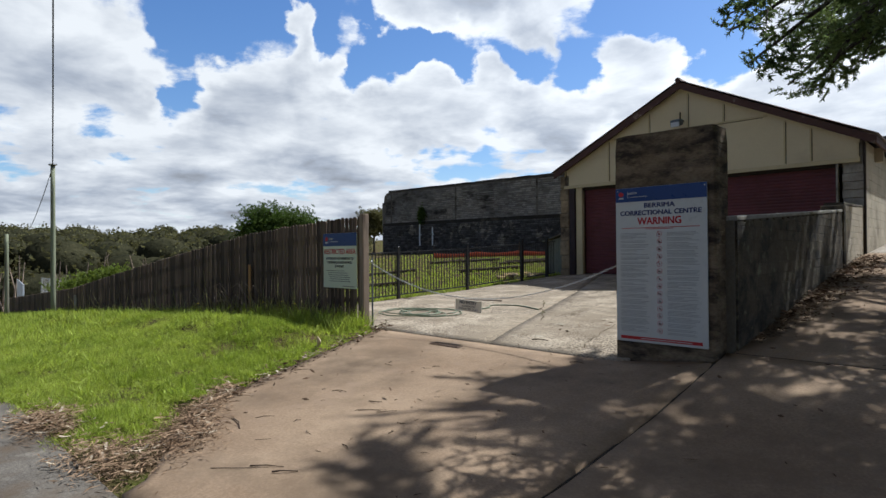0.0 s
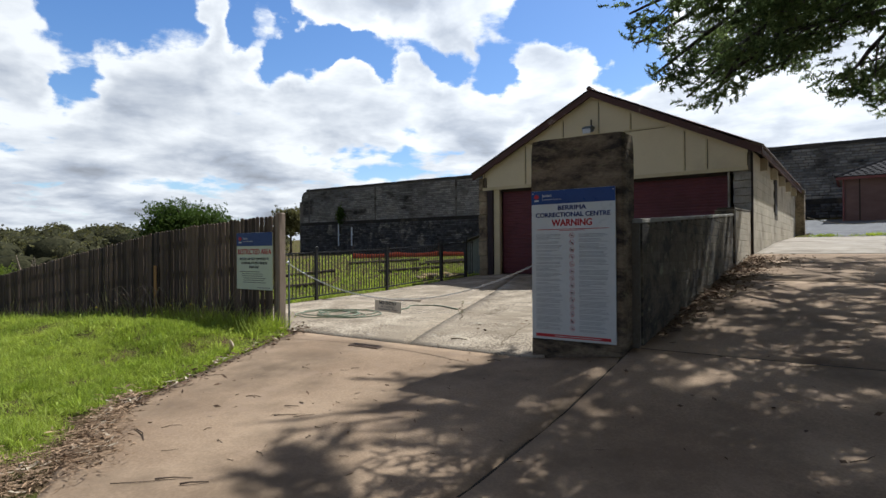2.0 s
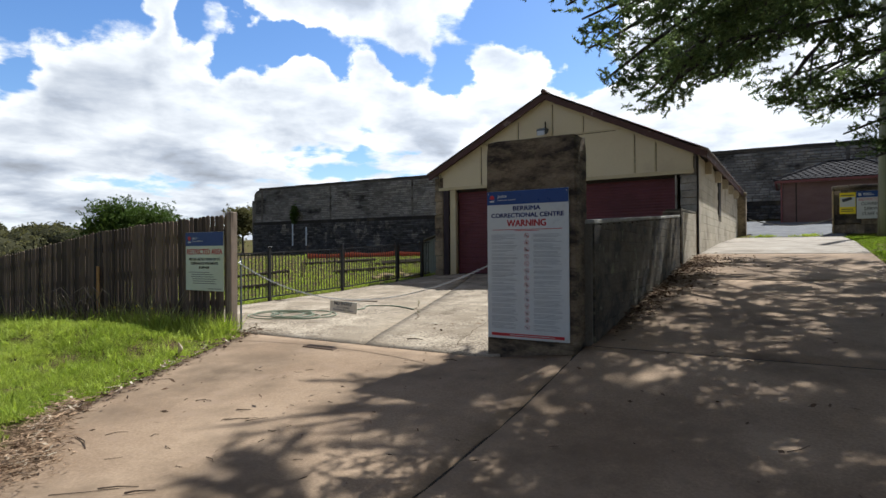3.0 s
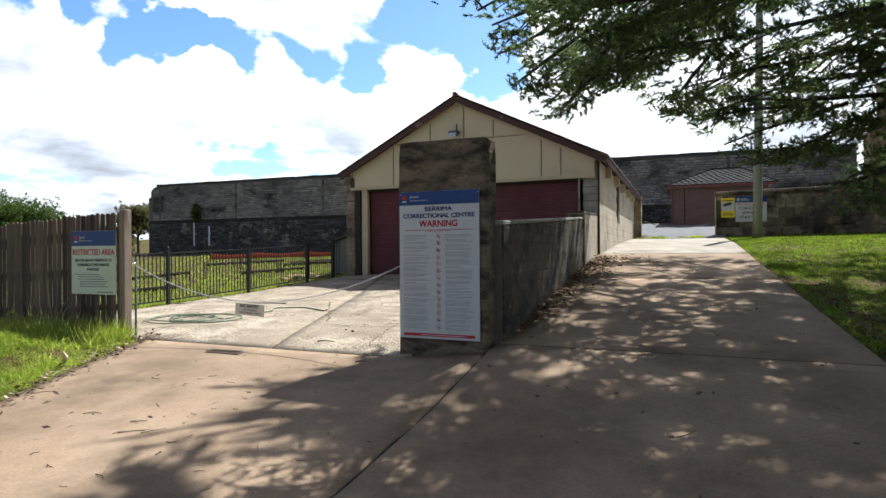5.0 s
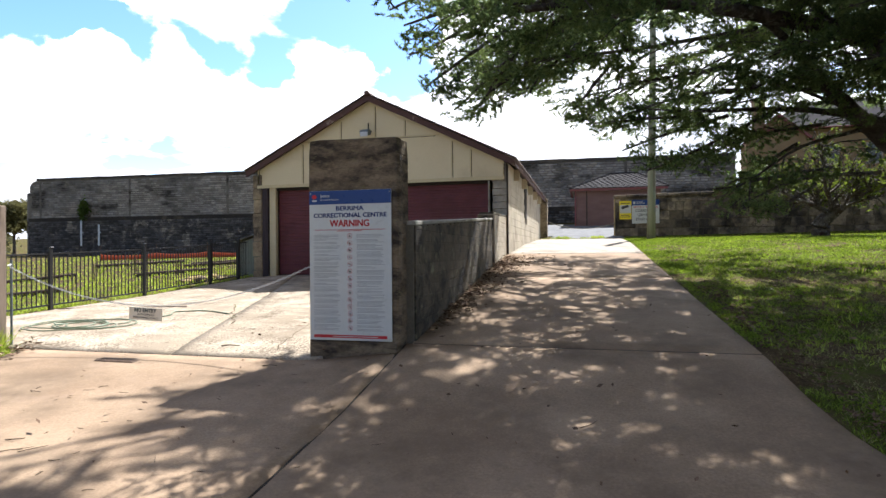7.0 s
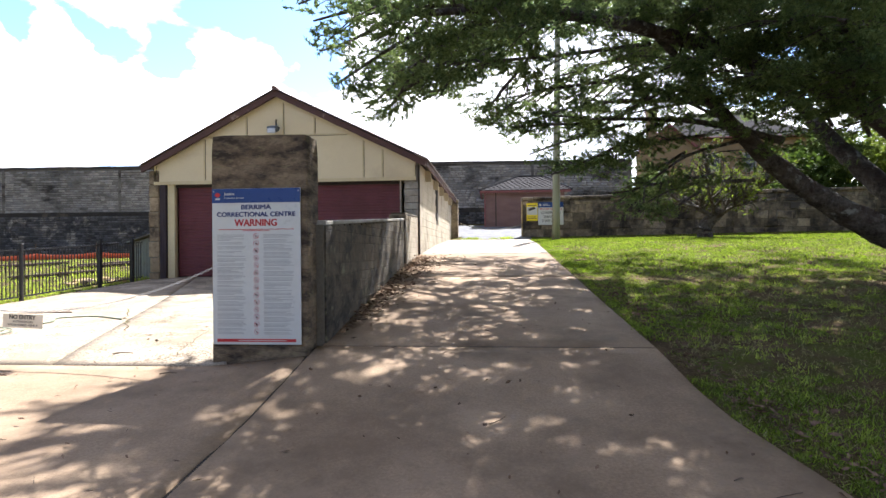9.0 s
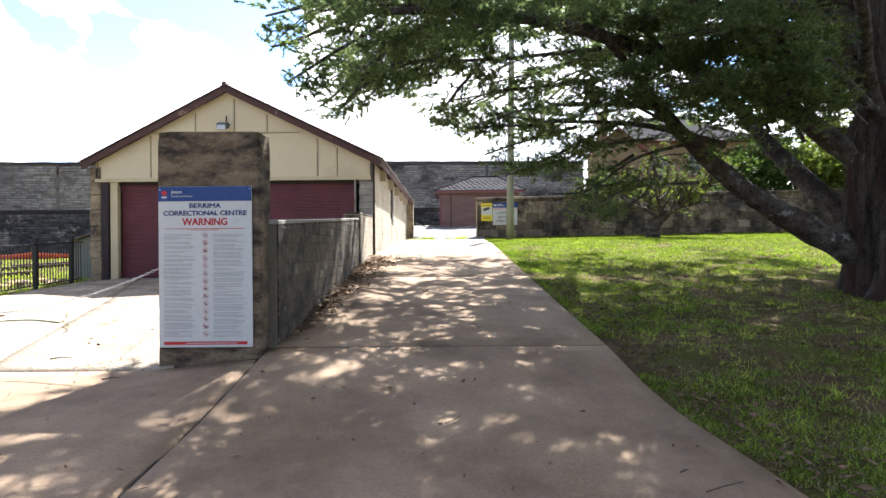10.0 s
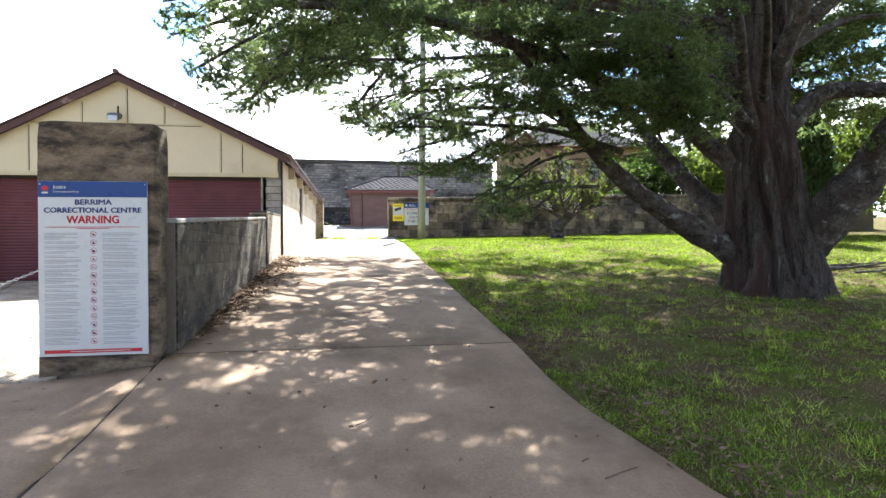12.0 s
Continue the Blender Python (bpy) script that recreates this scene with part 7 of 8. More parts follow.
def column_conifer(x, y, height, radius, seed):
    """A narrow dark conifer, a column of upright sprays round a thin trunk."""
    rng = np.random.default_rng(seed)
    z = land(x, y)
    t = thing("column_conifer", (x, y, z), "narrow dark green columnar conifer behind the lawn", "tree", "column conifers")
    limb_part("trunk", [(x, y, z - 0.2), (x, y, z + height * 0.5), (x, y, z + height * 0.9)], 0.12, 0.03, t, 7, "limb", seed)
    n = 2600
    u = rng.random(n) ** 0.8
    a = rng.uniform(0, 2 * math.pi, n)
    r = radius * np.sqrt(rng.uniform(0.3, 1, n)) * np.minimum(1, (1 - u) * 2.6 + 0.08) * (1 + 0.15 * np.sin(a * 3 + u * 9))
    c = np.column_stack([x + r * np.cos(a), y + r * np.sin(a), z + 0.1 + u * height])
    w = np.column_stack([0.5 * np.cos(a), 0.5 * np.sin(a), np.ones(n)])
    v, f = leaf_cloud(c, w, rng.uniform(0.7, 1.3, n), rng, leaves=5, length=0.24, width=0.035, spread=0.45, flat=0.8)
    tagged(part_mesh("crown", mesh_np("crown", v, f), "dark_conifer", t), kind="stuff")


def build_near_trees():
    column_conifer(16.6, 19.2, 5.2, 0.75, 91)
    crown_tree("pine_tree", (-47, 27.2, -0.6), 6.7, 3.3, "broad dark green tree standing beyond the paling fence", "scrub", 0.35, 31, 7600, 7, 0.17, 0.75, spread=0.17)
    crown_tree("gum_tree", (-57.6, 47, 1.5), 6.1, 2.1, "slender grey-green gum beside the prison wall", "gum", 0.2, 5, 3200, 8, 0.20, 0.9, spread=0.22)
    crown_tree("shrub", (-31.2, 8.2, -1.6), 3.3, 1.1, "tall yellow-green shrub behind the paling fence", "bright_leaf", 0.05, 9, 800, 8, 0.13, 1.2, 0.15, "shrub", "flowering shrubs")
    crown_tree("shrub", (-32.1, 7.5, -1.6), 2.7, 0.8, "yellow-green flowering shrub behind the paling fence", "bright_leaf", 0.05, 12, 500, 8, 0.12, 1.2, 0.15, "shrub", "flowering shrubs")
    gnarled_tree()
    for i, (x, y, h, r) in enumerate(((18.6, 21.8, 2.6, 1.6), (21.5, 19.0, 2.8, 1.8), (24.5, 17.0, 2.4, 1.6), (19.8, 24.6, 2.4, 1.5))):
        crown_tree("garden_shrub", (x, y, land(x, y)), h, r, "leafy green shrub along the back of the lawn", "bright_leaf" if i % 2 else "scrub", 0.06, 80 + i, 700, 8, 0.16, 1.2, 0.12, "shrub", "garden shrubs")
    crown_tree("garden_tree", (9.6, 35.5, land(9.6, 35.5)), 3.9, 1.4, "dark green garden tree behind the stone wall", "scrub", 0.10, 61, 1000, 8, 0.13, 1.1, 0.2, "tree", "garden trees")
    for i, (x, y, h, r) in enumerate(((20.5, 32.0, 5.6, 2.2), (17.6, 33.0, 5.0, 1.8), (22, 24, 6, 2.6), (27, 19, 7, 3.2), (25, 34, 8, 3.0), (30, 27, 8, 3.5), (34, 16, 7, 3.5))):
        crown_tree("garden_tree", (x, y, land(x, y)), h, r, "bright green garden tree behind the lawn", "bright_leaf" if i % 2 == 0 else "scrub", 0.14, 50 + i, 1000, 8, 0.28, 1.1, 0.2, "tree", "garden trees")


def build_house():
    h = thing("stone_house", (20, 52, 3.8), "two-storey ochre stone house with hipped slate roof and red gutter", "house")
    x0, x1, y0, y1, zb, ze = 14.2, 27.0, 50.0, 58.0, 3.0, 10.9
    part("wall", box(x0, x1, y0, y1, zb, ze), "house_stone", h)
    bm = bmesh.new()
    zr, xr = 13.9, 20.2
    v = [bm.verts.new(c) for c in ((x0 - 0.5, y0 - 0.5, ze - 0.1), (x1 + 0.5, y0 - 0.5, ze - 0.1), (x1 + 0.5, y1 + 0.5, ze - 0.1), (x0 - 0.5, y1 + 0.5, ze - 0.1), (xr - 2.4, 54, zr), (xr + 2.4, 54, zr))]
    for f in ((0, 1, 5, 4), (1, 2, 5), (2, 3, 4, 5), (3, 0, 4), (3, 2, 1, 0)):
        bm.faces.new([v[i] for i in f])
    part("roof", bm, "slate", h)
    part("gutter", box(x0 - 0.55, x1 + 0.55, y0 - 0.62, y0 - 0.5, ze - 0.12, ze + 0.0, 0.02), "red_trim", h)
    for x in (18.6, 21.5, 24.8):
        y = 50.0
        win = part("window", box(x - 0.55, x + 0.55, y - 0.06, y + 0.1, 8.0, 9.6, 0.01), "cap", h)
        part("pane", box(x - 0.42, x + 0.42, y - 0.075, y - 0.055, 8.14, 9.46), "glass_dark", win)
        part("sill", box(x - 0.7, x + 0.7, y - 0.14, y - 0.06, 7.88, 8.0, 0.01), "house_stone", win)
    # low front gable at one end, with red barge boards
    bm = bmesh.new()
    prof = [(12.5, zb), (17.1, zb), (17.1, 10.0), (14.8, 11.9), (12.5, 10.0)]
    A, B = ([bm.verts.new((x, y, z)) for x, z in prof] for y in (49.5, 49.98))
    bm.faces.new(A)
    bm.faces.new(B[::-1])
    for k in range(5):
        bm.faces.new((A[k], B[k], B[(k + 1) % 5], A[(k + 1) % 5]))
    part("wall", bm, "house_stone", h)
    for xe in (12.3, 17.3):
        bm = bmesh.new()
        A, B = ([bm.verts.new(c) for c in ((xe, y, 9.74), (xe, y, 10.0), (14.8, y, 12.1), (14.8, y, 11.84))] for y in (49.3, 49.49))
        bm.faces.new(A)
        bm.faces.new(B[::-1])
        for k in range(4):
            bm.faces.new((A[k], B[k], B[(k + 1) % 4], A[(k + 1) % 4]))
        part("barge_board", bm, "red_trim", h)
    ch = part("chimney", box(13.75, 14.6, 52.0, 52.8, 10.6, 13.8, 0.03), "house_stone", h)
    part("chimney_cap", box(13.67, 14.68, 51.9, 52.9, 13.8, 13.95, 0.02), "brick", ch)


PRISON = build_prison_wall()
build_brick_building()
STONE_WALL = build_stone_wall()
build_wall_signs()
build_poles()
build_cypress()
build_far_trees()
build_near_trees()
build_house()


# ---- yard behind the black fence ----
def build_yard_things():
    net = thing("barrier_netting", (-25, 30, 1.2), "sagging red plastic barrier netting across the grass field", "netting")
    pts = [(-29.8, 30.0), (-26.5, 31.0), (-23.5, 32.0), (-20, 33.0), (-16, 33.6), (-12, 34)]
    for (xa, ya), (xb, yb) in zip(pts, pts[1:]):
        vs, fs = [], []
        for k in range(9):
            u = k / 8
            x, y = xa + (xb - xa) * u, ya + (yb - ya) * u
            z = land(x, y)
            sag = 0.12 * 4 * u * (1 - u)
            vs += [(x, y, z + 0.05), (x + 0.02, y, z + 0.44 - sag), (x + 0.02, y + 0.02, z + 0.44 - sag), (x, y + 0.02, z + 0.05)]
            if k:
                i = (k - 1) * 4
                fs += [(i + j, i + (j + 1) % 4, i + 4 + (j + 1) % 4, i + 4 + j) for j in range(4)]
        part_mesh("net", mesh_np("net", vs, fs), "netting", net)
    for x, y in pts:
        part("stake", tube_bm([(x, y - 0.03, land(x, y) - 0.1), (x + 0.03, y - 0.03, land(x, y) + 1.0)], [0.025, 0.02], 6), "iron", net)
    rnd = random.Random(44)
    for k in range(26):
        x, y = rnd.uniform(-24, -12), rnd.uniform(14, 27)
        st = thing("garden_stake", (x, y, land(x, y)), "thin dark stake in the grass field", "stake", "garden stakes")
        hgt = rnd.uniform(0.35, 0.9)
        part("stake", tube_bm([(x, y, land(x, y) - 0.1), (x + rnd.uniform(-0.1, 0.1), y, land(x, y) + hgt)], [0.022, 0.016], 5), "iron", st)
    for k in range(9):
        x, y = rnd.uniform(-28, -13), rnd.uniform(13, 28)
        l, a = rnd.uniform(2.0, 5.5), rnd.uniform(0.35, 0.75)
        z = land(x, y)
        lg = thing("garden_log", (x, y, z), "dark timber edging log lying in the field", "log", "edging logs")
        part("log", tube_bm([(x, y, z + 0.05), (x + l * math.cos(a), y + l * math.sin(a), land(x + l * math.cos(a), y + l * math.sin(a)) + 0.06)], [0.09, 0.08], 8, 0.05, k), "twig", lg)
    shed = thing("lean_to_shed", (-11.9, 19.2, 0.9), "small grey corrugated lean-to against the garage side", "shed")
    bm = bmesh.new()
    x0, x1, y0, y1 = -11.9, -10.52, 18.0, 20.4
    n = 26
    for k in range(n):
        xa, xb = x0 + (x1 - x0) * k / n, x0 + (x1 - x0) * (k + 1) / n
        o = 0.02 if k % 2 else 0.0
        zt = lambda x: 1.95 + 0.45 * (x - x0) / (x1 - x0)
        q = [bm.verts.new(c) for c in ((xa, y0 + o, 0.4), (xb, y0 + (0.02 - o), 0.4), (xb, y0 + (0.02 - o), zt(xb)), (xa, y0 + o, zt(xa)))]
        bm.faces.new(q)
    part("front_sheet", bm, "shed_sheet", shed)
    part("side_wall", box(x0, x0 + 0.04, y0 + 0.03, y1, 0.4, 1.95), "shed_sheet", shed)
    bm = bmesh.new()
    q = [bm.verts.new(c) for c in ((x0 - 0.15, y0 - 0.15, 1.95), (x1, y0 - 0.15, 2.44), (x1, y1, 2.44), (x0 - 0.15, y1, 1.95), (x0 - 0.15, y0 - 0.15, 1.99), (x1, y0 - 0.15, 2.48), (x1, y1, 2.48), (x0 - 0.15, y1, 1.99))]
    for f in ((3, 2, 1, 0), (4, 5, 6, 7), (0, 1, 5, 4), (1, 2, 6, 5), (2, 3, 7, 6), (3, 0, 4, 7)):
        bm.faces.new([q[i] for i in f])
    part("roof_sheet", bm, "shed_sheet", shed)
    for k in range(17):
        x, y = rnd.uniform(-13.4, -11.1), rnd.uniform(16.2, 17.6)
        s = rnd.uniform(0.10, 0.24)
        z = land(x, y) - 0.04
        st = thing("loose_stone", (x, y, z), "tan broken stone heaped by the black fence", "stone", "heap of stones")
        bm = bmesh.new()
        bmesh.ops.create_icosphere(bm, subdivisions=1, radius=s)
        for v in bm.verts:
            v.co = Vector((x + v.co.x * rnd.uniform(0.8, 1.3), y + v.co.y * rnd.uniform(0.8, 1.2), z + s * 0.35 + v.co.z * rnd.uniform(0.5, 0.8)))
        part("stone", bm, "sandstone", st)
    # conduits and ivy on the prison wall
    _, A, d, nrm, L, zl, zt = PRISON
    for k, u in enumerate((5.7, 7.5)):
        p = A + d * u + nrm * 0.30
        c = thing("conduit", (p.x, p.y, 2.4), "pale vertical pipe fixed to the prison wall", "pipe", "wall pipes")
        part("pipe", tube_bm([(p.x, p.y, 2.3), (p.x, p.y, 4.55 - 0.4 * k)], [0.075, 0.075], 8), "white_pipe", c)
        part("bracket", box(p.x - 0.10, p.x + 0.10, p.y - 0.02, p.y + 0.2, 3.4, 3.5, 0.01), "white_pipe", c)
    p = A + d * 6.0 + nrm * 0.35
    rng = np.random.default_rng(3)
    iv = thing("ivy_clump", (p.x, p.y, zl), "green ivy clump growing on the prison wall ledge", "ivy")
    c = np.array([p.x, p.y, zl + 0.75]) + rng.normal(size=(160, 3)) * np.array([0.22, 0.10, 0.42])
    v, f = leaf_cloud(c, np.tile([0.0, -0.6, 0.2], (160, 1)), np.ones(160), rng, leaves=6, length=0.22, width=0.06)
    tagged(part_mesh("leaves", mesh_np("leaves", v, f), "scrub", iv), kind="stuff")
    part("stem", tube_bm([(p.x, p.y + 0.1, zl), (p.x + 0.1, p.y + 0.05, zl + 0.9)], [0.05, 0.02], 6), "limb", iv)
    # enclosure down the slope
    en = thing("wire_enclosure", (-50, 10, -2.5), "pale wire-mesh enclosure with steel posts below the fence line", "fence")
    xs = steps(-54, -42, 2.4)
    for x in xs:
        part("post", tube_bm([(x, 10.5, land(x, 10.5) - 0.2), (x, 10.5, -0.15)], [0.06, 0.06], 8), "steel", en)
    for z in (-0.2, -1.2):
        part("rail", tube_bm([(-54, 10.5, z), (-42, 10.5, z)], [0.03, 0.03], 6), "steel", en)
    bm = bmesh.new()
    for k in range(80):
        x = -54 + 12 * k / 79
        tube_bm([(x, 10.52, -2.3), (x, 10.52, -0.2)], [0.008, 0.008], 3, bm=bm, cap=False)
    tagged(part("mesh_wires", bm, "steel", en), kind="stuff")
    sc = thing("site_screen", (-54.5, 9.5, -2.2), "white corrugated screen panel beside the wire enclosure", "screen")
    for k in range(8):
        part("panel", box(-56.5 + 0.3 * k, -56.22 + 0.3 * k, 9.3 + 0.02 * (k % 2), 9.36 + 0.02 * (k % 2), -2.9, -0.3 - 0.05 * k, 0.01), "white_pipe", sc)


def build_far_chain():
    c = thing("far_chain", (0, 29.8, 2.7), "pale chain slung across the end of the driveway", "chain")
    a, b = Vector((-1.72, 29.9, 3.02)), Vector((1.50, 29.7, 2.92))
    pts = [a.lerp(b, k / 12) + Vector((0, 0, -0.30 * 4 * (k / 12) * (1 - k / 12))) for k in range(13)]
    part("strand", tube_bm([tuple(p) for p in pts], [0.022] * 13, 6), "cap", c)


def build_clutter():
    h = thing("garden_hose", (-7.7, 7.5, 0.45), "coiled faded green garden hose on the concrete yard", "hose")
    pts = []
    for k in range(150):
        a = k * 0.24
        r = 0.42 + 0.13 * math.sin(a * 0.31) + 0.05 * math.sin(a * 1.7)
        x, y = -7.75 + 0.22 * math.sin(a * 0.17) + r * 1.25 * math.cos(a), 7.45 + 0.16 * math.cos(a * 0.13) + r * 0.9 * math.sin(a)
        pts.append((x, y, land(x, y) + 0.018 + 0.010 * (k % 7) / 7 + 0.012 * (k // 60)))
    tail = [(-7.3, 8.1), (-7.1, 8.6), (-7.3, 9.0), (-6.8, 9.2), (-6.1, 8.9)]
    part("coil", tube_bm(pts, [0.010] * len(pts), 6), "hose", h, smooth=True)
    tp = smooth_path([(x, y, land(x, y) + 0.018) for x, y in tail], 24)
    part("tail", tube_bm([tuple(p) for p in tp], [0.0125] * 24, 6), "hose", h, smooth=True)
    p = thing("loose_pipe", (-9.6, 9.6, 0.5), "pale thin pipe lying on the concrete yard", "pipe")
    part("pipe", tube_bm([(-10.5, 9.5, land(-10.5, 9.5) + 0.02), (-7.6, 9.7, land(-7.6, 9.7) + 0.02)], [0.015, 0.015], 6), "post", p)
    g = thing("drain_grate", (-5.27, 5.52, 0.36), "rusty slotted drain grate set into the concrete", "grate")
    z = land(-5.27, 5.52)
    part("rim", box(-5.54, -5.0, 5.46, 5.58, z - 0.03, z + 0.004, 0.003), "iron", g)
    for k in range(12):
        part("bar", box(-5.52 + k * 0.043, -5.50 + k * 0.043, 5.465, 5.575, z + 0.004, z + 0.010), "iron", g)
    sticks = [((-4.83, 2.34), (-4.53, 2.25), 0.014), ((-3.51, 1.97), (-3.38, 2.09), 0.016), ((-4.79, 3.36), (-4.64, 3.42), 0.010), ((-4.2, 3.35), (-4.08, 3.41), 0.012),
              ((-4.07, 3.13), (-3.90, 3.24), 0.010), ((-3.89, 3.19), (-3.78, 3.33), 0.008), ((-4.68, 2.47), (-4.58, 2.6), 0.007), ((-4.01, 2.56), (-3.92, 2.54), 0.009),
              ((-3.53, 2.56), (-3.42, 2.53), 0.010), ((-3.94, 1.74), (-3.62, 2.0), 0.007), ((-3.74, 1.93), (-3.53, 2.07), 0.011), ((-4.46, 6.34), (-4.24, 6.40), 0.02),
              ((1.51, 3.39), (1.79, 3.51), 0.009), ((1.45, 3.62), (1.52, 3.66), 0.012), ((-0.04, 4.4), (0.09, 4.56), 0.008), ((-5.9, 3.6), (-5.75, 3.75), 0.008), ((-5.2, 4.4), (-5.05, 4.38), 0.009), ((-3.4, 5.55), (-3.25, 5.6), 0.014)]
    bits = random.Random(8)
    for k in range(26):
        x, y, a, ln = bits.uniform(-5.4, -2.2), bits.uniform(1.9, 4.6), bits.uniform(0, 3.14), bits.uniform(0.03, 0.12)
        sticks.append(((x, y), (x + ln * math.cos(a), y + ln * math.sin(a)), bits.uniform(0.005, 0.009)))
    for i, ((xa, ya), (xb, yb), r) in enumerate(sticks):
        t = thing("twig", (xa, ya, land(xa, ya)), "small dry twig fallen on the concrete", "twig", "fallen twigs")
        xm, ym = (xa + xb) / 2 + 0.02 * math.sin(i * 5), (ya + yb) / 2 + 0.02 * math.cos(i * 3)
        part("stick", tube_bm([(xa, ya, land(xa, ya) + r * 0.6), (xm, ym, land(xm, ym) + r), (xb, yb, land(xb, yb) + r * 0.4)], [r * 0.4, r * 0.34, r * 0.2], 6, 0.15, i), "twig", t)
    leaf = thing("pale_bark_strip", (-6.65, 4.45, 0.3), "curled pale bark strip in the verge", "bark")
    part("strip", tube_bm([(-6.75, 4.5, land(-6.7, 4.5) + 0.02), (-6.6, 4.42, land(-6.6, 4.4) + 0.12), (-6.55, 4.36, land(-6.5, 4.4) + 0.2)], [0.02, 0.03, 0.008], 5), "bark_strip", leaf)


def build_brushwood():
    rnd = random.Random(14)
    for k in range(7):
        x, y = rnd.uniform(9.6, 11.6), rnd.uniform(10.4, 11.6)
        a, ln = rnd.uniform(-0.35, 0.35), rnd.uniform(1.2, 2.6)
        z = land(x, y)
        b = thing("fallen_branch", (x, y, z), "dry fallen branch lying on the lawn under the cypress", "branch", "fallen branches")
        pts = [(x + ln * u * math.cos(a), y + ln * u * math.sin(a) + 0.1 * math.sin(u * 4 + k), land(x + ln * u, y) + 0.03 + 0.12 * u * (k % 3)) for u in (0, 0.25, 0.5, 0.75, 1)]
        part("stick", tube_bm(pts, [0.030, 0.026, 0.02, 0.014, 0.006], 6, 0.12, k), "limb", b)
        for q in (1, 2, 3):
            p = pts[q]
            e = a + rnd.choice((-0.8, 0.8))
            l2 = rnd.uniform(0.25, 0.6)
            part("side_twig", tube_bm([p, (p[0] + l2 * math.cos(e), p[1] + l2 * math.sin(e), p[2] + rnd.uniform(0.02, 0.2))], [0.012, 0.004], 5), "limb", b)


# ---- grass, leaf litter ----
def tufts(points, rng, leaves, height, width, spread, scatter=0.035):
    """Tufts of pointed blades, one slim triangle each."""
    c = np.asarray(points, float)
    n, k = len(c), len(c) * leaves
    S = np.repeat(rng.uniform(0.6, 1.35, n), leaves)[:, None]
    C = np.repeat(c, leaves, 0) + rng.normal(size=(k, 3)) * np.array([scatter, scatter, 0.004])
    lean = np.repeat(rng.normal(size=(n, 2)) * 0.25, leaves, 0)
    way = np.column_stack([lean + rng.normal(size=(k, 2)) * spread, np.ones(k)])
    way /= np.linalg.norm(way, axis=1)[:, None]
    a = rng.uniform(0, 2 * math.pi, k)
    side = np.column_stack([np.cos(a), np.sin(a), np.zeros(k)]) * width * S * rng.uniform(0.7, 1.3, (k, 1))
    tip = C + way * height * S * rng.uniform(0.6, 1.3, (k, 1))
    return np.stack([C - side, C + side, tip], 1).reshape(-1, 3), np.arange(3 * k).reshape(k, 3)


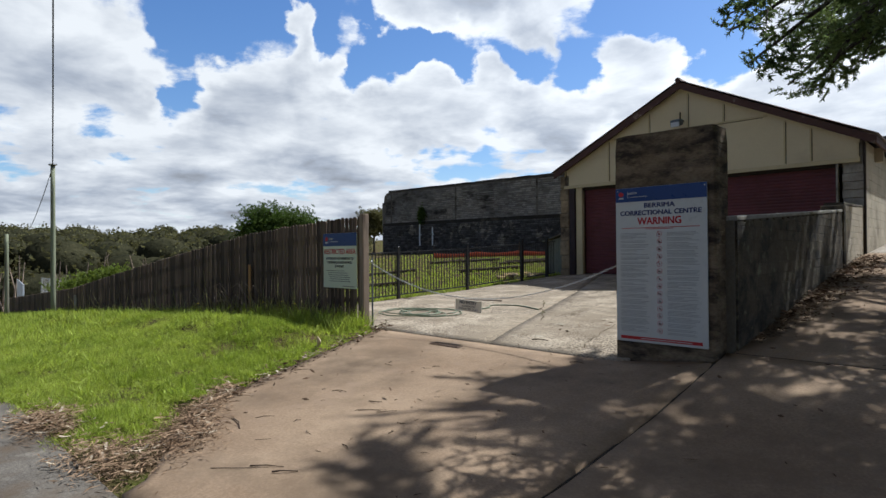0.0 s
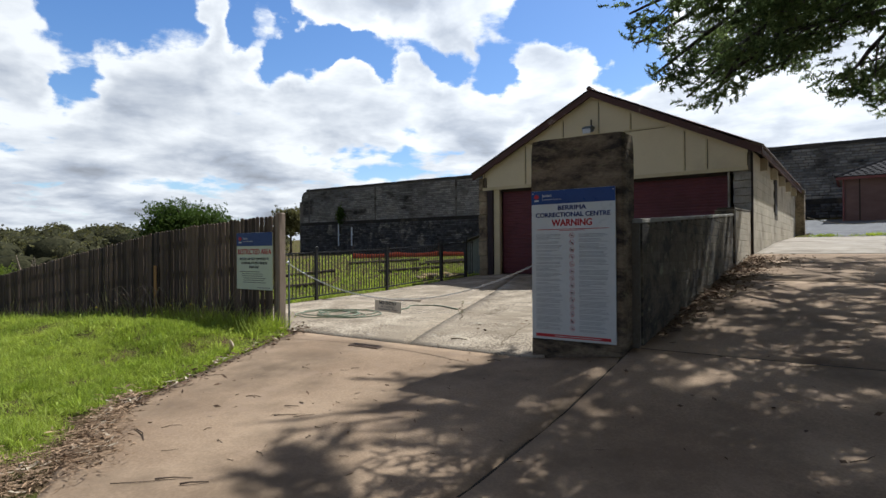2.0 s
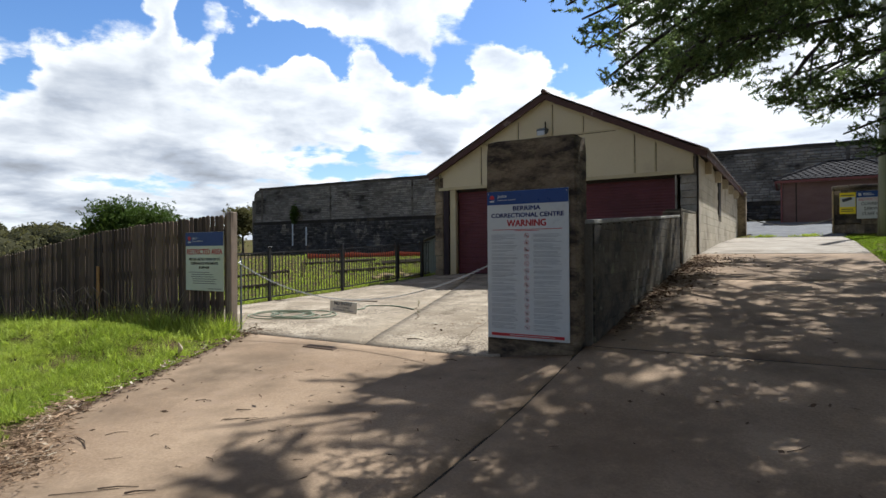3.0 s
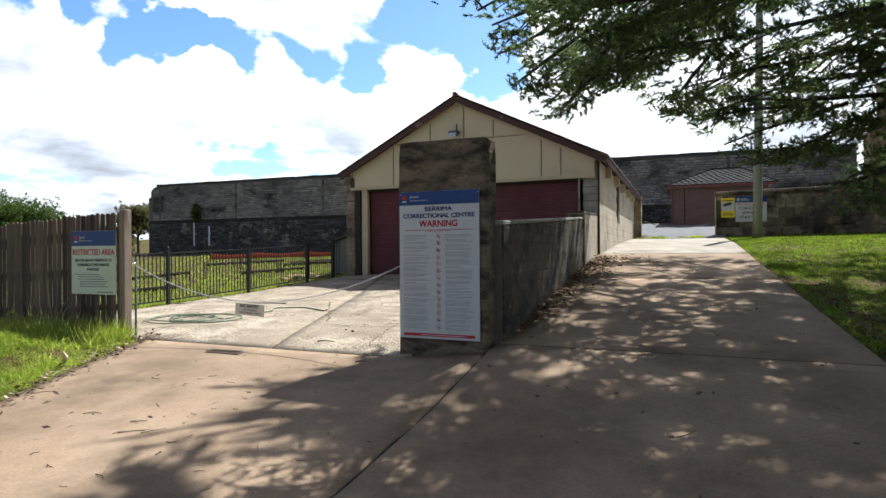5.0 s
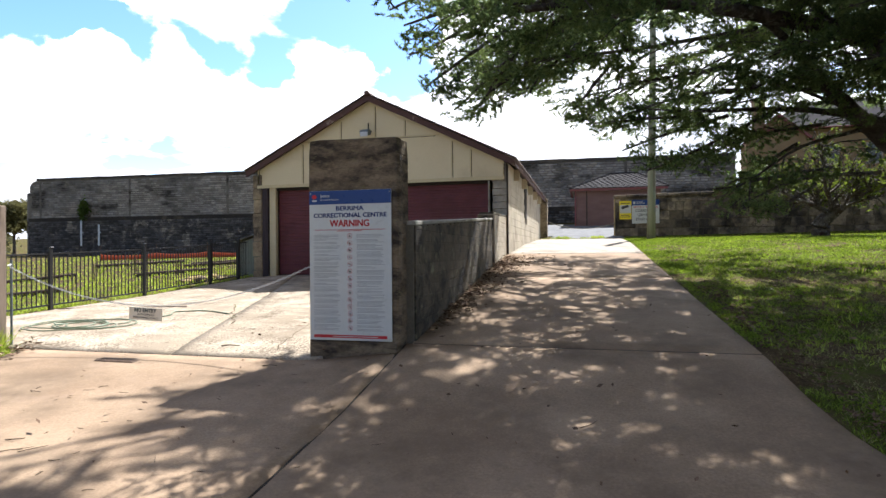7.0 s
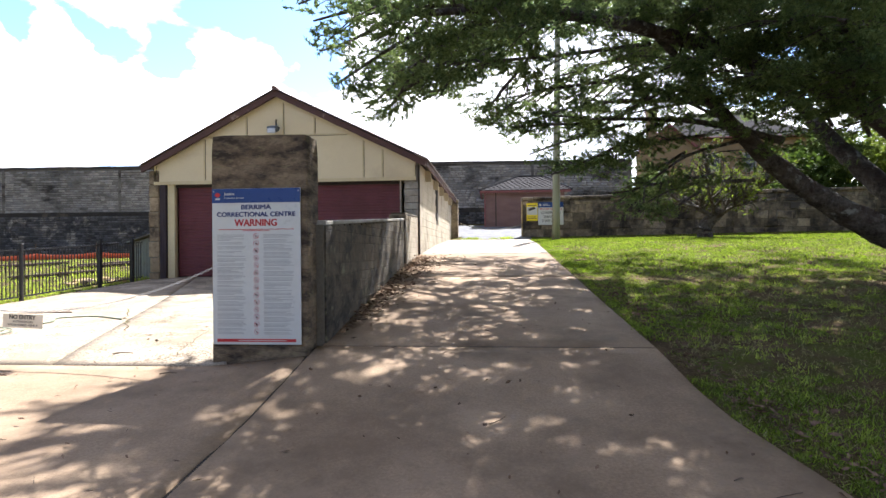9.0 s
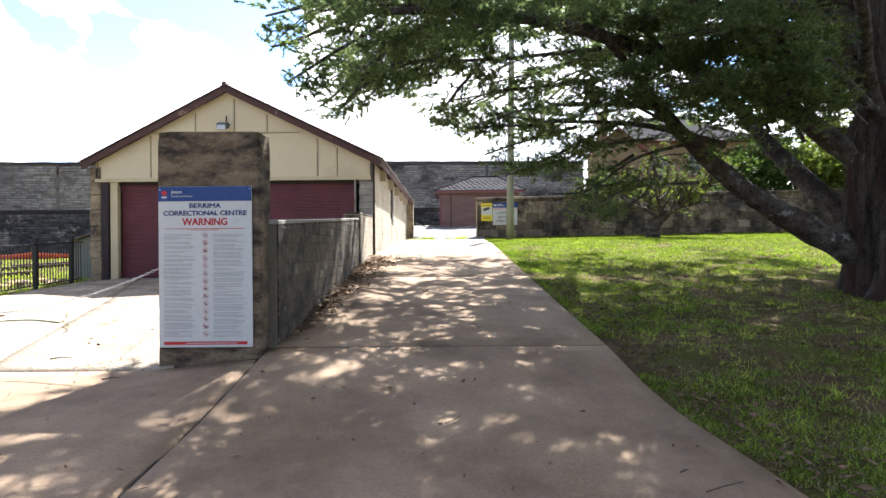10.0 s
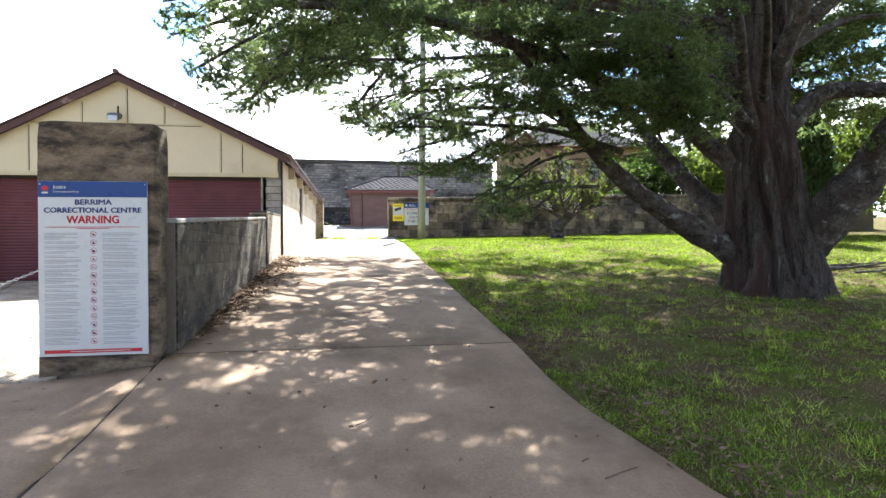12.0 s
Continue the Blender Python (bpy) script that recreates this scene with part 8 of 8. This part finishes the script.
def build_grass():
    rng = np.random.default_rng(23)
    pts = []
    while len(pts) < 26000:
        y = rng.uniform(1.1, 5.9)
        x = -4.0 - 12.0 * rng.random() ** 1.35
        rim = interp(y, [(1.1, -5.5), (1.41, -5.2), (1.67, -4.92), (1.9, -5.3), (2.16, -5.72), (2.85, -5.90)]) if y < 2.85 else grass_edge(y) - 0.10
        if x > rim + rng.normal() * 0.06 or y < 1.12 + 0.06 * math.sin(x * 5) or (-6.75 < x < -5.75 and y < 1.52 - 0.3 * abs(x + 6.2)):
            continue
        if noise.noise((x * 1.6, y * 1.6, 5.0)) < -0.42 and rng.random() < 0.7:
            continue
        pts.append((x, y, land(x, y) - 0.04 + 0.065 * noise.noise((x * 1.3, y * 1.3, 8.0)) + 0.055 * noise.noise((x * 4.1, y * 4.1, 1.0))))
    v, f = tufts(pts, rng, 12, 0.085, 0.0037, 0.75, 0.035)
    tagged(part_mesh("verge_grass", mesh_np("verge_grass", v, f), "grass"), "lush bright green uncut grass on the verge", "grass", kind="stuff")
    # broad-leaved weeds and coarse clumps among the grass
    pts = []
    while len(pts) < 420:
        x, y = -5.9 - 9.0 * rng.random() ** 1.3, rng.uniform(1.6, 5.8)
        if x < grass_edge(y) - 0.15 and noise.noise((x * 0.9, y * 0.9, 21.0)) > -0.05:
            pts.append((x, y, land(x, y) + 0.01))
    up = np.tile([0.0, 0.0, 0.9], (len(pts), 1))
    v, f = leaf_cloud(pts, up, rng.uniform(0.7, 1.4, len(pts)), rng, leaves=9, length=0.10, width=0.006, spread=0.9, flat=0.4)
    tagged(part_mesh("verge_weeds", mesh_np("verge_weeds", v, f), "grass"), "broad-leaved green weeds in the verge grass", "weeds", kind="stuff")
    pts = []
    while len(pts) < 7000:
        x, y = rng.uniform(-40, -14), rng.uniform(1.3, 5.9)
        pts.append((x, y, land(x, y) - 0.04))
    v, f = tufts(pts, rng, 9, 0.18, 0.012, 0.7, 0.08)
    tagged(part_mesh("verge_grass", mesh_np("verge_grass", v, f), "grass"), "lush green grass further down the verge", "grass", kind="stuff")
    # tall clumps and stalks at the foot of the palings
    pts = []
    while len(pts) < 1500:
        x = -7.3 - 20 * rng.random() ** 1.4
        y = 5.86 - abs(rng.normal()) * 0.22
        if noise.noise((x * 0.8, 1.0, 2.0)) < -0.15:
            continue
        pts.append((x, y, land(x, y) - 0.04))
    v, f = tufts(pts, rng, 9, 0.28, 0.006, 0.5)
    tagged(part_mesh("tall_grass", mesh_np("tall_grass", v, f), "grass"), "tall grass clumps along the foot of the palings", "grass", kind="stuff")
    pts = [(x, 5.75 + rng.normal() * 0.08, 0) for x in list(rng.normal(-12.2, 0.9, 40)) + list(rng.uniform(-10.5, -7.9, 26)) + list(rng.uniform(-25, -8, 110))]
    pts = [(x, y, land(x, y)) for x, y, _ in pts]
    v, f = tufts(pts, rng, 3, 0.66, 0.009, 0.4)
    tagged(part_mesh("seed_stalks", mesh_np("seed_stalks", v, f), "straw"), "dry seed stalks before the paling fence", "weeds", kind="stuff")
    # arching dry weed before the palings
    weed = thing("dry_weed", (-11.6, 5.6, land(-11.6, 5.6)), "arching dry brown weed before the paling fence", "weed")
    for k in range(16):
        x, y = -11.7 + rng.normal() * 0.45, 5.66 + rng.normal() * 0.08
        z, a, ln = land(x, y), rng.uniform(-1, 1), rng.uniform(0.45, 0.95)
        part("stem", tube_bm([(x, y, z - 0.03), (x + 0.15 * a, y - 0.03, z + ln * 0.55), (x + 0.45 * a, y - 0.08, z + ln * 0.8), (x + 0.85 * a, y - 0.12, z + ln * 0.68)], [0.011, 0.009, 0.007, 0.003], 4), "post" if k % 3 else "twig", weed)
    # right lawn, shorter, worn thin under the tree
    pts = []
    while len(pts) < 26000:
        y = 1.6 + 27.5 * rng.random() ** 1.9
        x = 1.7 + 18.0 * rng.random() ** 1.5
        if x < drive_edge(min(y, 28.1)) + 0.02 + abs(rng.normal()) * 0.05:
            continue
        bare = noise.noise((x * 0.55, y * 0.75, 9.0)) + 0.30 * noise.noise((x * 2.1, y * 2.1, 3.0)) + 0.30 * noise.noise((x * 6.0, y * 6.0, 1.0))
        near = math.exp(-((x - 6.2) ** 2 + (y - 7.2) ** 2) / 14)
        if bare > 0.14 - 0.30 * near and rng.random() < 0.9:
            continue
        pts.append((x, y, land(x, y) - 0.030 + 0.030 * noise.noise((x * 2.6, y * 2.6, 4.0))))
    v, f = tufts(pts, rng, 14, 0.056, 0.0034, 0.9, 0.045)
    tagged(part_mesh("lawn_grass", mesh_np("lawn_grass", v, f), "lawn"), "short patchy lawn grass under the cypress", "grass", kind="stuff")
    pts = []
    while len(pts) < 620:
        x, y = rng.uniform(1.9, 9), rng.uniform(3, 12)
        if x < drive_edge(y) + 0.1 or noise.noise((x * 1.3, y * 1.3, 14.0)) < 0.10:
            continue
        pts.append((x, y, land(x, y) - 0.03))
    pts += [(7.16 + 0.95 * math.cos(a), 9.0 + 0.95 * math.sin(a), land(7.16, 8.1) - 0.02) for a in rng.uniform(3.3, 5.8, 34)]
    v, f = tufts(pts, rng, 12, 0.085, 0.0042, 0.8)
    tagged(part_mesh("lawn_tufts", mesh_np("lawn_tufts", v, f), "grass"), "longer bright tufts standing in the lawn", "grass", kind="stuff")
    pts = []
    while len(pts) < 9500:
        x, y = 1.7 + 22 * rng.random(), rng.uniform(12, 29.3)
        if x < drive_edge(min(y, 28.1)) + 0.03:
            continue
        pts.append((x, y, land(x, y) - 0.04))
    v, f = tufts(pts, rng, 10, 0.075, 0.011, 1.0, 0.10)
    tagged(part_mesh("lawn_grass", mesh_np("lawn_grass", v, f), "lawn"), "sunlit yellow-green lawn before the stone wall", "grass", kind="stuff")
    pts = [(x, y, land(x, y) - 0.03) for x, y in zip(1.9 + 8 * rng.random(9000) ** 1.2, 1.6 + 10.4 * rng.random(9000) ** 1.3) if x > drive_edge(y) + 0.03]
    v, f = tufts(pts, rng, 6, 0.052, 0.0032, 1.8, 0.06)
    tagged(part_mesh("dry_grass", mesh_np("dry_grass", v, f), "straw"), "dry straw-coloured blades among the thin lawn", "grass", kind="stuff")
    pts = [(x, y, land(x, y) - 0.01) for x, y in list(zip(rng.normal(-1.1, 0.25, 60), rng.normal(28.5, 0.2, 60))) + list(zip(rng.normal(0.5, 0.3, 50), rng.normal(28.6, 0.2, 50)))]
    v, f = tufts(pts, rng, 9, 0.12, 0.010, 0.8, 0.06)
    tagged(part_mesh("gravel_weeds", mesh_np("gravel_weeds", v, f), "grass"), "green weeds at the edge of the gravel yard", "weeds", kind="stuff")
    # grass field behind the black fence
    pts = []
    while len(pts) < 9000:
        x, y = -10.85 - 26 * rng.random() ** 1.3, 6.6 + 32 * rng.random() ** 1.3
        pts.append((x, y, land(x, y) - 0.04))
    v, f = tufts(pts, rng, 6, 0.15, 0.012, 0.6)
    tagged(part_mesh("field_grass", mesh_np("field_grass", v, f), "grass"), "rough green grass in the field behind the yard", "grass", kind="stuff")
    # dandelions
    for i, (x, y) in enumerate(((-9.6, 5.6), (-10.1, 5.5), (-8.9, 5.45), (-12.6, 5.3))):
        d = thing("dandelion", (x, y, land(x, y)), "yellow dandelion in the verge grass", "flower", "dandelions")
        z = land(x, y)
        part("stalk", tube_bm([(x, y, z - 0.03), (x + 0.01, y, z + 0.34)], [0.004, 0.003], 4), "grass", d)
        bm = bmesh.new()
        bmesh.ops.create_icosphere(bm, subdivisions=1, radius=0.022, matrix=Matrix.Translation((x + 0.01, y, z + 0.345)) @ Matrix.Diagonal((1, 1, 0.5, 1)))
        part("head", bm, "flower", d)


def build_litter():
    rng = np.random.default_rng(31)
    groups = {"bark_litter": [], "leaf_litter": []}
    while len(groups["bark_litter"]) < 4600:
        u = rng.random()
        if u < 0.55:
            k = rng.random()
            x = interp(k, [(0, -4.45), (0.35, -4.75), (0.7, -5.35), (1, -5.85)]) + rng.normal() * (0.17 - 0.12 * k)
            y = interp(k, [(0, 1.62), (0.35, 1.92), (0.7, 2.34), (1, 2.80)]) + rng.normal() * (0.17 - 0.12 * k)
        elif u < 0.75:
            x, y = -4.75 + rng.normal() * 0.25, 1.30 + rng.normal() * 0.13
        else:
            x, y = -6.2 + rng.normal() * 0.27, 1.25 + rng.normal() * 0.12
        groups["bark_litter"].append((x, y, land(x, y) + 0.006 + 0.03 * rng.random()))
    while len(groups["leaf_litter"]) < 13000:
        u = rng.random()
        if u < 0.42:
            y = 6.7 + 9.0 * rng.random() ** 0.7
            x = wall_face(y) + 0.03 + abs(rng.normal()) * (0.09 + 0.05 * (y - 6.7))
        elif u < 0.49:
            y = 2.6 + 3.6 * rng.random()
            x = grass_edge(y) + 0.05 + rng.normal() * 0.10
        elif u < 0.64:
            y = 1.5 + 9 * rng.random()
            x = drive_edge(y) + 0.16 + abs(rng.normal()) * 0.22
        elif u < 0.97:
            x, y = 2 + 8 * rng.random(), 2.5 + 9 * rng.random()
        else:
            x, y = -6 + 8 * rng.random(), 2.5 + 6 * rng.random()
        groups["leaf_litter"].append((x, y, land(x, y) + 0.006 + 0.012 * rng.random()))
    # pale curled strips lying on top
    for k in range(84):
        x, y = groups["bark_litter"][k * 37][:2]
        if k % 5 == 0:
            y = 2.9 + 3.0 * rng.random()
            x = grass_edge(y) + rng.normal() * 0.05
        z, a, ln = land(x, y) + 0.02, rng.uniform(0, 3.14), rng.uniform(0.06, 0.17)
        st = thing("bark_strip", (x, y, z), "pale curled strip of shed bark at the verge edge", "bark", "shed bark strips")
        c, d = math.cos(a), math.sin(a)
        w = rng.uniform(0.007, 0.014)
        bm = bmesh.new()
        rows = []
        for u, h in ((-0.5, 0.012), (-0.2, 0.004), (0.15, 0.006), (0.5, rng.uniform(0.008, 0.035))):
            m = (x + c * u * ln, y + d * u * ln, z + h)
            rows.append([bm.verts.new((m[0] - d * w * o, m[1] + c * w * o, m[2] + q)) for o, q in ((-1, 0.004), (0, 0.0), (1, 0.004), (0, 0.004))])
        for p, q in zip(rows, rows[1:]):
            for i in range(4):
                bm.faces.new((p[i], p[(i + 1) % 4], q[(i + 1) % 4], q[i]))
        bm.faces.new(rows[0])
        bm.faces.new(rows[-1][::-1])
        part("strip", bm, "bark_strip", st)
    for name, pts in groups.items():
        n = len(pts)
        w = rng.normal(size=(n, 3)) * np.array([1, 1, 0.10])
        w /= np.linalg.norm(w, axis=1)[:, None]
        big = name == "bark_litter"
        v, f = leaf_cloud(pts, w, rng.uniform(0.5, 1.6, n), rng, leaves=2 if big else 1, length=0.065 if big else 0.062, width=0.0036 if big else 0.0095, spread=0.15, flat=0.3)
        label = "strips of dry brown bark and leaves between verge and road" if big else "dry brown leaves scattered on drive and lawn"
        tagged(part_mesh(name, mesh_np(name, v, f), "dry_leaf" if big else "old_leaf"), label, "leaf litter", kind="stuff")


build_yard_things()
build_far_chain()
build_clutter()
build_brushwood()
build_grass()
build_litter()


# ---- masonry, piece by piece ----
def build_masonry():
    wall, top = RETAINING
    lay_courses(wall, "block", "block", (wall_face(6.32), 6.32), 90 + math.degrees(math.atan(0.03)), 7.10, lambda u: interp(6.32 + u, DRIVE) - 0.06, lambda u: top(6.32 + u) - 0.062, 0.32, 0.135, key="r", seed=6, joint=0.0025, jag=0.001, proud=0.001)
    # end by the garage stands in sun; that brightness is put into paler blocks
    lay_courses(wall, "block", "cream_block", (wall_face(13.64), 13.64), 90 + math.degrees(math.atan(0.03)), 3.0, lambda u: interp(13.64 + u, DRIVE) - 0.1, lambda u: top(13.64 + u) - 0.065, 0.32, 0.135, key="r2", seed=7, joint=0.003, jag=0.001, proud=0.002)
    lay_courses(GARAGE, "block", "cream_block", (GX1, 16.74), 90, 12.8, lambda u: interp(16.74 + u, DRIVE) - 0.05, lambda u: EAVE - 0.05, 0.50, 0.23, key="g", seed=8, joint=0.004, jag=0.001, proud=0.002,
                skip=lambda a, b, z0, z1: b > 4.83 and a < 5.40 and z1 > 2.76)
    lay_courses(STONE_WALL, "stone", "field_stone", (1.54, 29.62), 0, 18.0, lambda u: land(1.5 + u, 29.5) - 0.05, lambda u: stone_wall_top(1.5 + u) - 0.07, (0.20, 0.28, 0.38, 0.50, 0.64, 0.80), (0.20, 0.27, 0.34, 0.42), jag=0.06, joint=0.030, key="s", proud=0.02, seed=9)


build_masonry()
